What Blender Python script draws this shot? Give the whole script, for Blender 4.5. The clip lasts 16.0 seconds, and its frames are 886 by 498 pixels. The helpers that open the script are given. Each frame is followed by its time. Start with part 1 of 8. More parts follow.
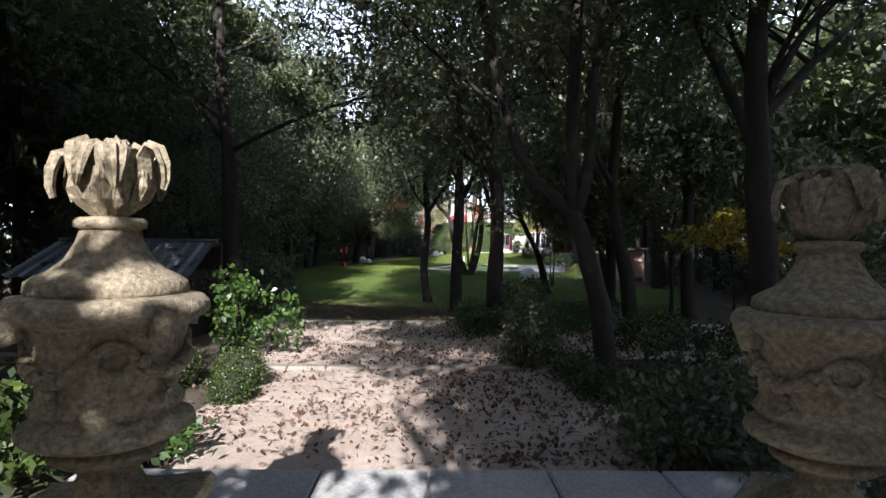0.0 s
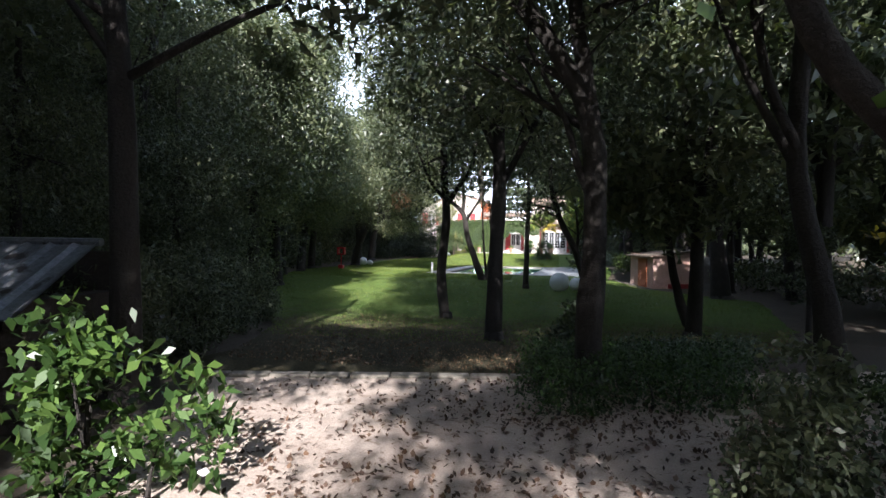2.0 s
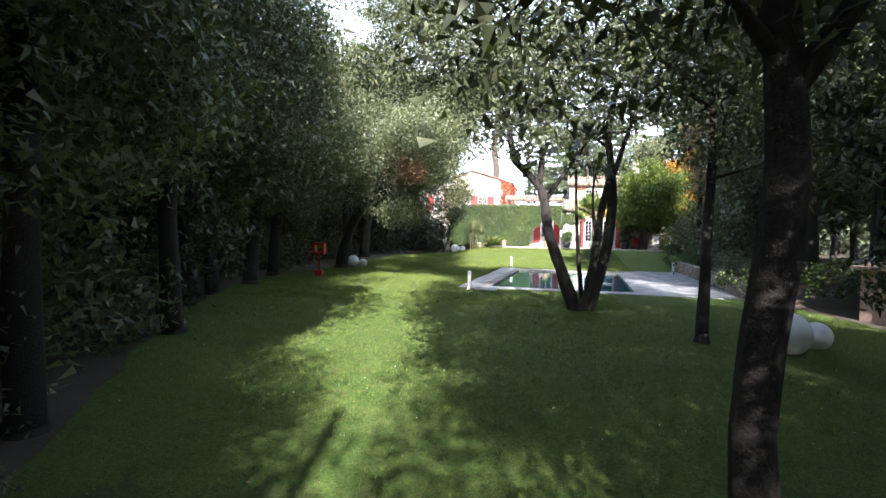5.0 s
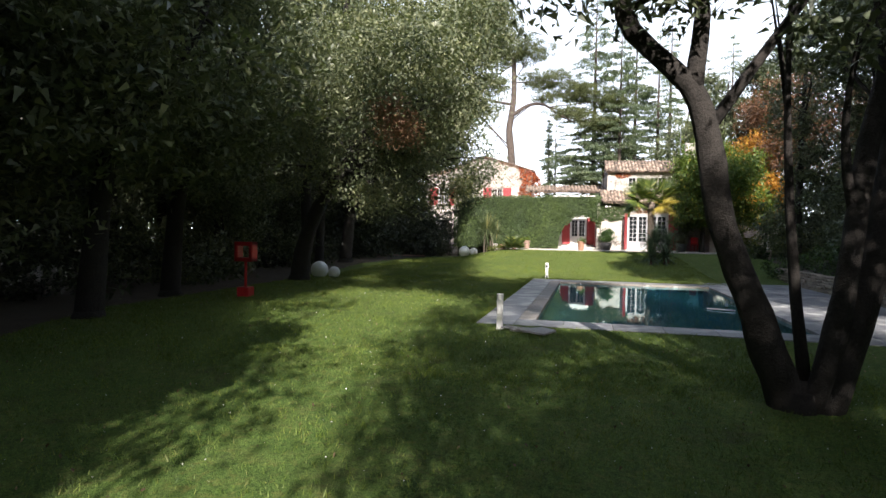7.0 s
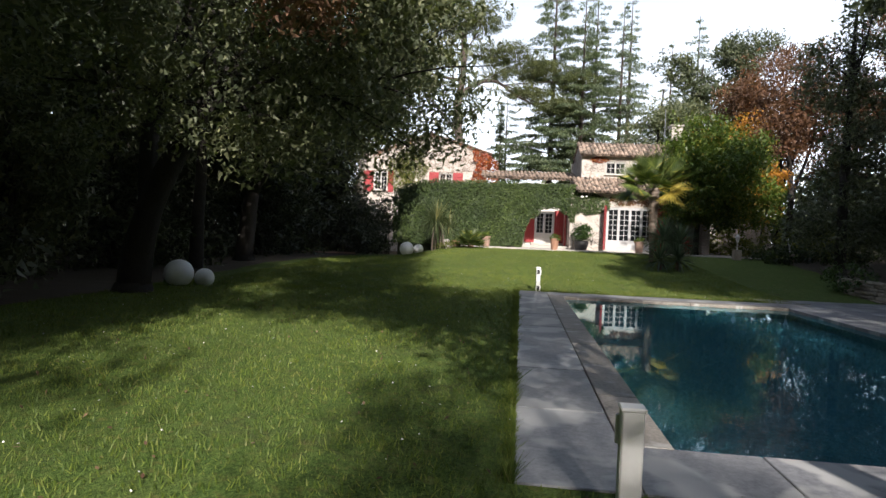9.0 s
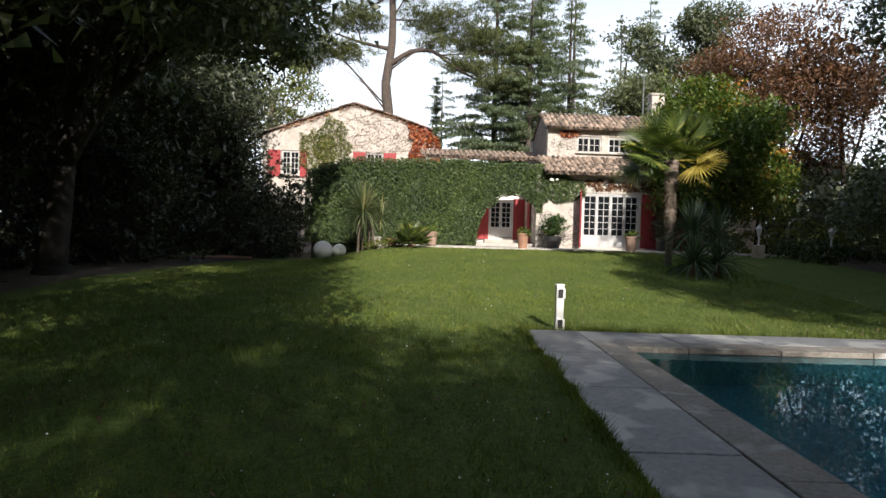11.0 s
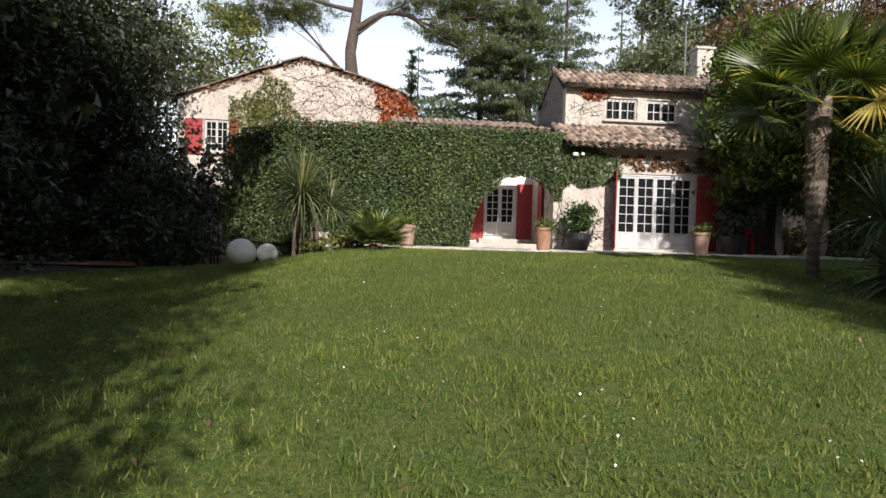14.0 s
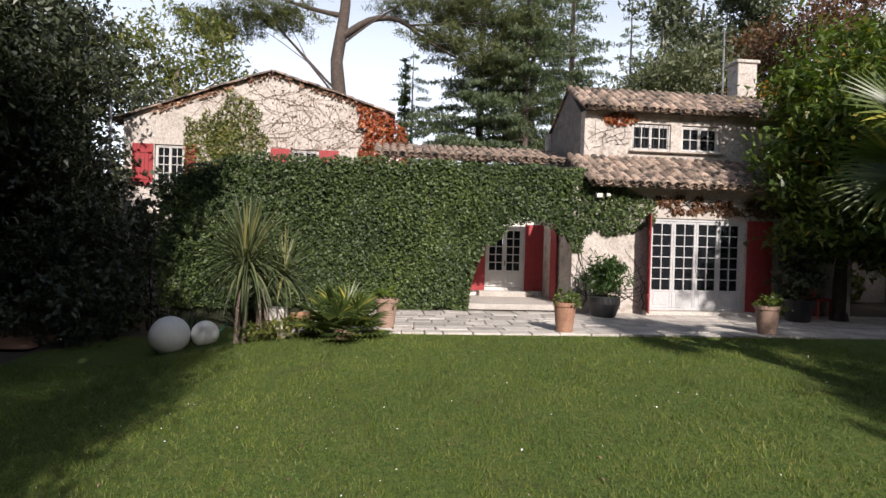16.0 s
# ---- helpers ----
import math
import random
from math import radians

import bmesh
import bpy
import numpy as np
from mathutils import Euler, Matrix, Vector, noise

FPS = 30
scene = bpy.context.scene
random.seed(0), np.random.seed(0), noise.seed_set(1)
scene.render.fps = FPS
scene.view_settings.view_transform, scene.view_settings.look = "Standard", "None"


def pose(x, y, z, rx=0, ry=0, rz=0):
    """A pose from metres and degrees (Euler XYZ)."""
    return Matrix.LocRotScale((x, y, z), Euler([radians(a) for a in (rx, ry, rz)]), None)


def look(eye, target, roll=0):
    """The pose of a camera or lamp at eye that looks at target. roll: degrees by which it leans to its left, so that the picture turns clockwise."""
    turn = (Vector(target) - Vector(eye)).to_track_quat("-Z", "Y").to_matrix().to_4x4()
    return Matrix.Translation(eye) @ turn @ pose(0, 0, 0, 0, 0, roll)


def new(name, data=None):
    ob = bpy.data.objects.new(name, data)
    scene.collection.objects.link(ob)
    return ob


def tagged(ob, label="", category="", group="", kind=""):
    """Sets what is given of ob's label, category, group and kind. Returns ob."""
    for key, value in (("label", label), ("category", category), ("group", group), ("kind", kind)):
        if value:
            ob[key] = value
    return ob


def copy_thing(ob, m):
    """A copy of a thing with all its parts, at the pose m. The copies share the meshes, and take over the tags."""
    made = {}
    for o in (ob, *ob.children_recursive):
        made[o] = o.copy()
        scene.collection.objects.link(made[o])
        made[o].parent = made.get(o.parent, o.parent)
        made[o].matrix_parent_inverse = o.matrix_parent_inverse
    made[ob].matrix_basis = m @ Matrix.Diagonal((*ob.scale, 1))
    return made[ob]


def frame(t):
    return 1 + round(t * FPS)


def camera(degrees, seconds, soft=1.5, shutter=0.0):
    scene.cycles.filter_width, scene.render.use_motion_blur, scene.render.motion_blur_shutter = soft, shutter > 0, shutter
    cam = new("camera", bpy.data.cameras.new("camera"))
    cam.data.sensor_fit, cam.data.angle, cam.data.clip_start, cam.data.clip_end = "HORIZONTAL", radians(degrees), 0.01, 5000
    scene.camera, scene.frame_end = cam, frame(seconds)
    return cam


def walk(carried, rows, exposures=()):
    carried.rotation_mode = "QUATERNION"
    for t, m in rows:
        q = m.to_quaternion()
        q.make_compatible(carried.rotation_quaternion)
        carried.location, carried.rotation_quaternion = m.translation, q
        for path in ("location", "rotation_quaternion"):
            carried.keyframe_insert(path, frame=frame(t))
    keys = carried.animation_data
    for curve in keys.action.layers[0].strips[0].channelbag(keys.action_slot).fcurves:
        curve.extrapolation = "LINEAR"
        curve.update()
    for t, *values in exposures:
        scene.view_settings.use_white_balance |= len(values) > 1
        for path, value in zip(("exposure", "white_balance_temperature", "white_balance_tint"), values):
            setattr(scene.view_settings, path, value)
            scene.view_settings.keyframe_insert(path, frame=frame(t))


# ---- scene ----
cam = camera(75, 16.0)
PATH = [
    (0, (7.331, -6.841, 1.691), (6.944, -4.879, 1.675), 0.6),
    (0.5, (7.141, -6.083, 1.72), (6.752, -4.122, 1.705), 0.8),
    (1, (6.832, -5.176, 1.739), (6.438, -3.215, 1.725), 1.0),
    (1.5, (6.363, -4.292, 1.74), (5.97, -2.331, 1.726), 1.4),
    (2, (5.827, -2.564, 1.733), (5.439, -0.602, 1.714), 0.8),
    (2.5, (5.217, -0.515, 1.609), (4.831, 1.448, 1.603), 1.8),
    (3, (4.287, 1.774, 1.766), (3.907, 3.737, 1.732), 1.7),
    (3.5, (3.244, 3.732, 1.823), (2.876, 5.697, 1.783), 1.8),
    (4, (2.424, 5.761, 2.02), (2.082, 7.731, 1.964), 1.3),
    (6.5, (0.065, 17.447, 1.87), (-0.302, 19.412, 1.805), 1.1),
    (7, (-0.379, 19.731, 1.702), (-0.749, 21.696, 1.649), 1.1),
    (7.5, (-0.747, 21.828, 1.622), (-1.115, 23.793, 1.568), 1.0),
    (8, (-1.156, 23.661, 1.544), (-1.465, 25.636, 1.49), 1.5),
    (8.5, (-1.658, 25.459, 1.505), (-1.884, 27.446, 1.446), 1.5),
    (9, (-1.997, 27.405, 1.406), (-2.137, 29.4, 1.354), 2.3),
    (9.2, (-2.206, 27.905, 1.414), (-2.307, 29.902, 1.363), 2.5),
    (11.5, (-2.619, 36.299, 1.24), (-2.481, 38.293, 1.19), 1.4),
    (12, (-2.601, 37.361, 1.21), (-2.439, 39.353, 1.159), 1.5),
    (12.5, (-2.564, 38.415, 1.179), (-2.379, 40.406, 1.125), 1.4),
    (13, (-2.48, 39.498, 1.126), (-2.292, 41.488, 1.073), 1.4),
    (13.5, (-2.337, 40.598, 1.08), (-2.153, 42.589, 1.03), 1.5),
    (14, (-2.401, 41.613, 1.055), (-2.2, 43.602, 1.023), 1.6),
    (14.5, (-2.319, 42.52, 1.278), (-2.114, 44.509, 1.247), 1.7),
    (15, (-2.193, 43.343, 1.608), (-1.989, 45.333, 1.582), 1.7),
    (15.5, (-2.09, 44.082, 2.034), (-1.885, 46.071, 2.007), 1.6),
    (16, (-1.975, 44.808, 2.42), (-1.769, 46.798, 2.398), 1.6),
]
walk(cam, [(t, look(eye, target, roll)) for t, eye, target, roll in PATH],
     exposures=[(0, 1.45, 5850, 14), (1.5, 1.65, 5800, 14), (2.0, 1.75, 5800, 13), (2.5, 1.95, 5700, 13.5), (3.0, 2.3, 5750, 14), (3.4, 2.4, 5850, 14), (4, 2.4, 5850, 14), (6.5, 1.42, 6250, 12), (9, 0.72, 6350, 12), (11.5, 0.62, 6450, 10), (14, 0.5, 6400, 12), (16, 0.36, 6350, 15)])

# ---- world and sun ----
SUN_FROM = Vector((0.19, -0.98, 0.0)).normalized()
SUN_ELEV = radians(30.5)
world = bpy.data.worlds.new("sky")
scene.world = world
world.use_nodes = True
wt = world.node_tree
wt.nodes.clear()
w_out = wt.nodes.new("ShaderNodeOutputWorld")
w_bg = wt.nodes.new("ShaderNodeBackground")
w_sky = wt.nodes.new("ShaderNodeTexSky")
w_sky.sky_type = "NISHITA"
w_sky.sun_disc = False
w_sky.sun_elevation = SUN_ELEV
w_sky.sun_rotation = math.atan2(SUN_FROM.x, SUN_FROM.y)
w_sky.air_density, w_sky.dust_density, w_sky.ozone_density = 1.0, 1.5, 1.0
w_bg.inputs["Strength"].default_value = 0.082
w_mix = wt.nodes.new("ShaderNodeMix")
w_mix.data_type = "RGBA"
w_dir = wt.nodes.new("ShaderNodeTexCoord")
w_sep = wt.nodes.new("ShaderNodeSeparateXYZ")
w_fac = wt.nodes.new("ShaderNodeMapRange")
w_fac.inputs["From Min"].default_value, w_fac.inputs["From Max"].default_value = 0.0, 0.6
w_fac.inputs["To Min"].default_value, w_fac.inputs["To Max"].default_value = 0.85, 0.06
wt.links.new(w_dir.outputs["Generated"], w_sep.inputs[0])
wt.links.new(w_sep.outputs[2], w_fac.inputs[0])
wt.links.new(w_fac.outputs[0], w_mix.inputs[0])
w_mix.inputs[7].default_value = (17.0, 18.0, 19.2, 1)  # white haze, thick at the horizon and thin overhead
wt.links.new(w_sky.outputs[0], w_mix.inputs[6])
wt.links.new(w_mix.outputs[2], w_bg.inputs[0])
wt.links.new(w_bg.outputs[0], w_out.inputs[0])
sun_data = bpy.data.lights.new("sun", "SUN")
sun_data.energy, sun_data.angle, sun_data.color = 5.0, radians(0.55), (1.0, 0.925, 0.83)
sun = new("sun", sun_data)
sun_dir = Vector((SUN_FROM.x * math.cos(SUN_ELEV), SUN_FROM.y * math.cos(SUN_ELEV), math.sin(SUN_ELEV)))
sun.matrix_world = look(sun_dir * 60, (0, 0, 0))

# ---- materials ----


def nodes_of(name):
    m = bpy.data.materials.new(name)
    m.use_nodes = True
    t = m.node_tree
    return m, t, t.nodes["Principled BSDF"]


def tex_noise(t, scale, detail=4, rough=0.6, coord=None, distort=0.0):
    n = t.nodes.new("ShaderNodeTexNoise")
    n.inputs["Scale"].default_value = scale
    n.inputs["Detail"].default_value = detail
    n.inputs["Roughness"].default_value = rough
    n.inputs["Distortion"].default_value = distort
    if coord is not None:
        t.links.new(coord, n.inputs["Vector"])
    return n.outputs["Fac"]


def ramp(t, fac, stops):
    r = t.nodes.new("ShaderNodeValToRGB")
    while len(r.color_ramp.elements) < len(stops):
        r.color_ramp.elements.new(0.5)
    for e, (p, c) in zip(r.color_ramp.elements, stops):
        e.position = p
        e.color = (*c, 1)
    t.links.new(fac, r.inputs[0])
    return r.outputs[0]


def mix(t, fac, a, b, kind="MIX"):
    n = t.nodes.new("ShaderNodeMix")
    n.data_type, n.blend_type = "RGBA", kind
    if isinstance(fac, (int, float)):
        n.inputs[0].default_value = fac
    else:
        t.links.new(fac, n.inputs[0])
    for s, v in ((6, a), (7, b)):
        if isinstance(v, tuple):
            n.inputs[s].default_value = (*v, 1)
        else:
            t.links.new(v, n.inputs[s])
    return n.outputs[2]


def bump(t, p, height, strength, distance=0.02):
    b = t.nodes.new("ShaderNodeBump")
    b.inputs["Strength"].default_value = strength
    b.inputs["Distance"].default_value = distance
    t.links.new(height, b.inputs["Height"])
    t.links.new(b.outputs[0], p.inputs["Normal"])


def position(t):
    return t.nodes.new("ShaderNodeNewGeometry").outputs["Position"]


def local(t):
    return t.nodes.new("ShaderNodeTexCoord").outputs["Object"]


def rough_mat(name, c1, c2, c3, scale=3.0, fine=40.0, rough=0.85, relief=0.5, dist=0.01, spots=None, metal=0.0, per_object=0.0):
    """Two-scale mottled solid."""
    m, t, p = nodes_of(name)
    pos = position(t)
    big = tex_noise(t, scale, 5, 0.65, pos, 0.3)
    small = tex_noise(t, fine, 4, 0.7, pos)
    col = ramp(t, big, [(0.3, c1), (0.5, c2), (0.7, c3)])
    col = mix(t, 0.45, col, ramp(t, small, [(0.3, tuple(v * 0.55 for v in c1)), (0.65, tuple(min(1, v * 1.25) for v in c3))]))
    if spots:
        v = tex_noise(t, spots[1], 3, 0.5, pos)
        r = ramp(t, v, [(spots[2], (0, 0, 0)), (spots[2] + (spots[3] if len(spots) > 3 else 0.06), (1, 1, 1))])
        col = mix(t, r, col, spots[0])
    if per_object:
        o = t.nodes.new("ShaderNodeObjectInfo").outputs["Random"]
        k = ramp(t, o, [(0.0, (1 - per_object,) * 3), (1.0, (1 + per_object * 0.4,) * 3)])
        col = mix(t, 1.0, col, k, "MULTIPLY")
    t.links.new(col, p.inputs["Base Color"])
    p.inputs["Roughness"].default_value = rough
    p.inputs["Metallic"].default_value = metal
    if relief:
        bump(t, p, small, relief, dist)
    return m


def leaf_mat(name, dark, mid, light, rough=0.5, through_leaf=0.25, odd=None, turf=False):
    """Leaves: colour varies leaf by leaf and branch by branch, a little light passes through."""
    m, t, p = nodes_of(name)
    r = t.nodes.new("ShaderNodeNewGeometry").outputs["Random Per Island"]
    stops = [(0.0, dark), (0.5, mid), (0.92, light)]
    if odd:
        stops.append((0.97, odd))
    col = ramp(t, r, stops)
    big = tex_noise(t, 0.7, 3, 0.6, position(t))
    col = mix(t, 1.0, col, ramp(t, big, [(0.3, (0.7, 0.75, 0.8)), (0.7, (1.25, 1.2, 1.0))]), "MULTIPLY")
    if turf:
        sep = t.nodes.new("ShaderNodeSeparateXYZ")
        t.links.new(position(t), sep.inputs[0])
        col = mix(t, lush(t, sep.outputs[1]), col, mix(t, 1.0, col, (0.93, 1.0, 0.95), "MULTIPLY"))
    t.links.new(col, p.inputs["Base Color"])
    p.inputs["Roughness"].default_value = rough
    tr = t.nodes.new("ShaderNodeBsdfTranslucent")
    t.links.new(mix(t, 1.0, col, (1.3, 1.5, 0.6), "MULTIPLY"), tr.inputs[0])
    ms = t.nodes.new("ShaderNodeMixShader")
    ms.inputs[0].default_value = through_leaf
    t.links.new(p.outputs[0], ms.inputs[1])
    t.links.new(tr.outputs[0], ms.inputs[2])
    t.links.new(ms.outputs[0], t.nodes["Material Output"].inputs[0])
    return m


def lush(t, y):
    """1 on the greener lawn under the trees, 0 on the drier lawn before the house."""
    mr = t.nodes.new("ShaderNodeMapRange")
    mr.inputs[1].default_value, mr.inputs[2].default_value = 43.0, 30.0
    t.links.new(y, mr.inputs[0])
    return mr.outputs[0]


def lawn_material():
    m, t, p = nodes_of("lawn")
    pos = position(t)
    fine = tex_noise(t, 90, 3, 0.7, pos)
    mid_n = tex_noise(t, 2.2, 5, 0.7, pos, 0.4)
    col = ramp(t, mid_n, [(0.3, (0.066, 0.122, 0.024)), (0.5, (0.104, 0.156, 0.034)), (0.72, (0.172, 0.186, 0.058))])
    col = mix(t, 0.6, col, ramp(t, fine, [(0.38, (0.014, 0.040, 0.009)), (0.62, (0.175, 0.25, 0.070))]))
    tuft = tex_noise(t, 26, 4, 0.7, pos)
    col = mix(t, 1.0, col, ramp(t, tuft, [(0.35, (0.62, 0.64, 0.6)), (0.65, (1.3, 1.25, 1.2))]), "MULTIPLY")
    worn = tex_noise(t, 9, 5, 0.75, pos, 0.5)
    col = mix(t, ramp(t, worn, [(0.52, (0, 0, 0)), (0.72, (0.75, 0.75, 0.75))]), col, (0.21, 0.185, 0.06))
    sep = t.nodes.new("ShaderNodeSeparateXYZ")
    t.links.new(pos, sep.inputs[0])
    col = mix(t, lush(t, sep.outputs[1]), col, mix(t, 1.0, col, (0.93, 1.0, 0.95), "MULTIPLY"))
    # thin, leaf-strewn turf under the trees
    mr = t.nodes.new("ShaderNodeMapRange")
    mr.inputs[1].default_value, mr.inputs[2].default_value = 16.0, 8.0
    t.links.new(sep.outputs[1], mr.inputs[0])
    patch = tex_noise(t, 1.1, 6, 0.75, pos, 0.6)
    add = t.nodes.new("ShaderNodeMath")
    add.operation = "MULTIPLY_ADD"
    t.links.new(mr.outputs[0], add.inputs[0])
    add.inputs[1].default_value = 0.5
    t.links.new(patch, add.inputs[2])
    thin = ramp(t, add.outputs[0], [(0.56, (0, 0, 0)), (0.86, (0.95, 0.95, 0.95))])
    litter = ramp(t, tex_noise(t, 35, 4, 0.7, pos), [(0.35, (0.03, 0.028, 0.018)), (0.55, (0.075, 0.062, 0.04)), (0.75, (0.17, 0.13, 0.09))])
    col = mix(t, thin, col, litter)
    t.links.new(col, p.inputs["Base Color"])
    p.inputs["Roughness"].default_value = 0.9
    p.inputs["Specular IOR Level"].default_value = 0.15
    bump(t, p, fine, 0.9, 0.03)
    return m


def water_material():
    m, t, p = nodes_of("pool_water")
    t.nodes.remove(p)
    gl = t.nodes.new("ShaderNodeBsdfGlass")
    gl.inputs["IOR"].default_value = 1.33
    gl.inputs["Roughness"].default_value = 0.0
    gl.inputs["Color"].default_value = (0.75, 0.95, 0.97, 1)
    n = tex_noise(t, 2.2, 3, 0.5, position(t))
    b = t.nodes.new("ShaderNodeBump")
    b.inputs["Strength"].default_value = 0.05
    b.inputs["Distance"].default_value = 0.02
    t.links.new(n, b.inputs["Height"])
    t.links.new(b.outputs[0], gl.inputs["Normal"])
    t.links.new(gl.outputs[0], t.nodes["Material Output"].inputs[0])
    return m


def glass_material():
    m, t, p = nodes_of("window_glass")
    p.inputs["Base Color"].default_value = (0.012, 0.014, 0.016, 1)
    p.inputs["Roughness"].default_value = 0.06
    p.inputs["IOR"].default_value = 1.5
    return m


M_lawn = lawn_material()
M_soil = rough_mat("woodland_floor", (0.035, 0.028, 0.02), (0.06, 0.047, 0.033), (0.10, 0.078, 0.052), 1.5, 30, 0.95, 0.8, 0.03)
M_gravel = rough_mat("pale_gravel", (0.33, 0.25, 0.20), (0.47, 0.375, 0.31), (0.60, 0.505, 0.43), 2.6, 75, 0.95, 1.0, 0.02, spots=((0.20, 0.14, 0.105), 9, 0.60, 0.1))
M_bark = rough_mat("oak_bark", (0.011, 0.009, 0.008), (0.020, 0.017, 0.014), (0.040, 0.033, 0.028), 4, 30, 0.95, 1.0, 0.03)
M_palebark = rough_mat("pine_bark", (0.10, 0.075, 0.06), (0.16, 0.125, 0.10), (0.24, 0.19, 0.155), 3, 22, 0.95, 1.0, 0.03)
M_pinebark = rough_mat("dark_pine_bark", (0.035, 0.026, 0.021), (0.062, 0.047, 0.038), (0.11, 0.085, 0.07), 3, 14, 0.95, 1.0, 0.04)
M_stone = rough_mat("weathered_stone", (0.13, 0.105, 0.065), (0.27, 0.22, 0.145), (0.43, 0.365, 0.25), 3.5, 70, 0.92, 0.9, 0.012,
                    spots=((0.10, 0.085, 0.06), 48, 0.42, 0.4))
M_shedstone = rough_mat("dark_shed_stone", (0.025, 0.02, 0.018), (0.045, 0.035, 0.03), (0.08, 0.062, 0.052), 5, 35, 0.95, 0.9, 0.02, per_object=0.5)
M_kerb = rough_mat("kerb_stone", (0.15, 0.135, 0.11), (0.22, 0.20, 0.165), (0.32, 0.285, 0.24), 2.5, 45, 0.92, 0.7, 0.008, per_object=0.2)
M_slab = rough_mat("limestone_slab", (0.28, 0.28, 0.28), (0.38, 0.38, 0.37), (0.48, 0.47, 0.45), 1.6, 40, 0.8, 0.4, 0.006, per_object=0.15)
M_slate = rough_mat("grey_slate", (0.12, 0.125, 0.14), (0.18, 0.185, 0.20), (0.25, 0.25, 0.257), 1.4, 25, 0.45, 0.35, 0.006, spots=((0.36, 0.36, 0.355), 1.7, 0.52), per_object=0.25)
M_coping = rough_mat("coping_stone", (0.13, 0.118, 0.10), (0.20, 0.18, 0.155), (0.28, 0.255, 0.225), 2.5, 30, 0.6, 0.4, 0.006, spots=((0.34, 0.33, 0.31), 4, 0.58, 0.1), per_object=0.25)
M_terrace = rough_mat("terrace_stone", (0.33, 0.30, 0.265), (0.46, 0.425, 0.38), (0.60, 0.56, 0.51), 2.4, 30, 0.85, 0.6, 0.008, per_object=0.3)
M_drystone = rough_mat("dry_stone", (0.20, 0.155, 0.11), (0.31, 0.25, 0.185), (0.42, 0.36, 0.29), 3, 35, 0.92, 0.8, 0.012, per_object=0.35)
M_plaster = rough_mat("old_plaster", (0.33, 0.285, 0.245), (0.47, 0.42, 0.37), (0.60, 0.55, 0.50), 1.9, 14, 0.92, 1.0, 0.03,
                      spots=((0.25, 0.205, 0.165), 4.5, 0.57, 0.16))
# plaster made whiter so the shaded court throws back more light
M_whiteplaster = rough_mat("bright_court_plaster", (0.56, 0.53, 0.49), (0.68, 0.65, 0.61), (0.76, 0.74, 0.70), 1.6, 22, 0.92, 0.6, 0.012)
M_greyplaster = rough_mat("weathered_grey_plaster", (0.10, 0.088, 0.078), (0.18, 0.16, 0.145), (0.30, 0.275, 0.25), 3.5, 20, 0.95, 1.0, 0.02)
M_pink = rough_mat("pink_render", (0.46, 0.29, 0.24), (0.55, 0.36, 0.30), (0.62, 0.43, 0.37), 1.3, 20, 0.9, 0.3, 0.006)
M_tile = rough_mat("clay_roof_tile", (0.13, 0.088, 0.066), (0.28, 0.195, 0.145), (0.46, 0.36, 0.285), 7, 24, 0.9, 0.5, 0.01,
                   spots=((0.075, 0.064, 0.052), 4, 0.50, 0.14), per_object=0.6)
M_red = rough_mat("red_shutter_paint", (0.24, 0.022, 0.028), (0.30, 0.030, 0.034), (0.36, 0.045, 0.045), 3, 30, 0.6, 0.2, 0.003)
M_redgloss = rough_mat("red_lacquer", (0.38, 0.01, 0.015), (0.44, 0.014, 0.02), (0.5, 0.02, 0.025), 3, 30, 0.4, 0.05, 0.002)
# French door colour, darker and greyer than the window frames
M_doorgrey = rough_mat("door_grey_white", (0.39, 0.39, 0.39), (0.46, 0.46, 0.465), (0.53, 0.53, 0.53), 3, 40, 0.6, 0.2, 0.003)
M_joint = rough_mat("paving_joint", (0.10, 0.09, 0.07), (0.16, 0.14, 0.11), (0.22, 0.20, 0.16), 2, 40, 0.95, 0.5, 0.008)
M_white = rough_mat("white_frame_paint", (0.48, 0.46, 0.44), (0.56, 0.545, 0.52), (0.64, 0.625, 0.60), 3, 40, 0.55, 0.15, 0.003)
def plain_mat(name, c, rough):
    """A nearly plain surface with faint soiling."""
    m, t, p = nodes_of(name)
    n = tex_noise(t, 5, 4, 0.6, position(t))
    t.links.new(ramp(t, n, [(0.3, tuple(v * 0.9 for v in c)), (0.6, c)]), p.inputs["Base Color"])
    p.inputs["Roughness"].default_value = rough
    return m


M_ball = plain_mat("white_polythene", (0.9, 0.9, 0.89), 0.6)
M_bollard = plain_mat("bollard_white", (0.80, 0.80, 0.78), 0.45)
M_teal = plain_mat("teal_plastic", (0.02, 0.22, 0.16), 0.4)
M_black = rough_mat("black_plastic", (0.012, 0.012, 0.013), (0.018, 0.018, 0.019), (0.025, 0.025, 0.026), 6, 60, 0.45, 0.1, 0.002)
M_zinc = rough_mat("metal_sheet", (0.16, 0.165, 0.18), (0.24, 0.25, 0.27), (0.34, 0.35, 0.37), 2.2, 25, 0.42, 0.2, 0.004, spots=((0.07, 0.06, 0.055), 5, 0.60), metal=0.6)
M_terracotta = rough_mat("terracotta", (0.20, 0.095, 0.06), (0.29, 0.145, 0.09), (0.38, 0.22, 0.15), 5, 40, 0.85, 0.3, 0.004)
M_paletc = rough_mat("pale_terracotta", (0.20, 0.125, 0.09), (0.29, 0.185, 0.14), (0.38, 0.27, 0.21), 5, 40, 0.88, 0.3, 0.004)
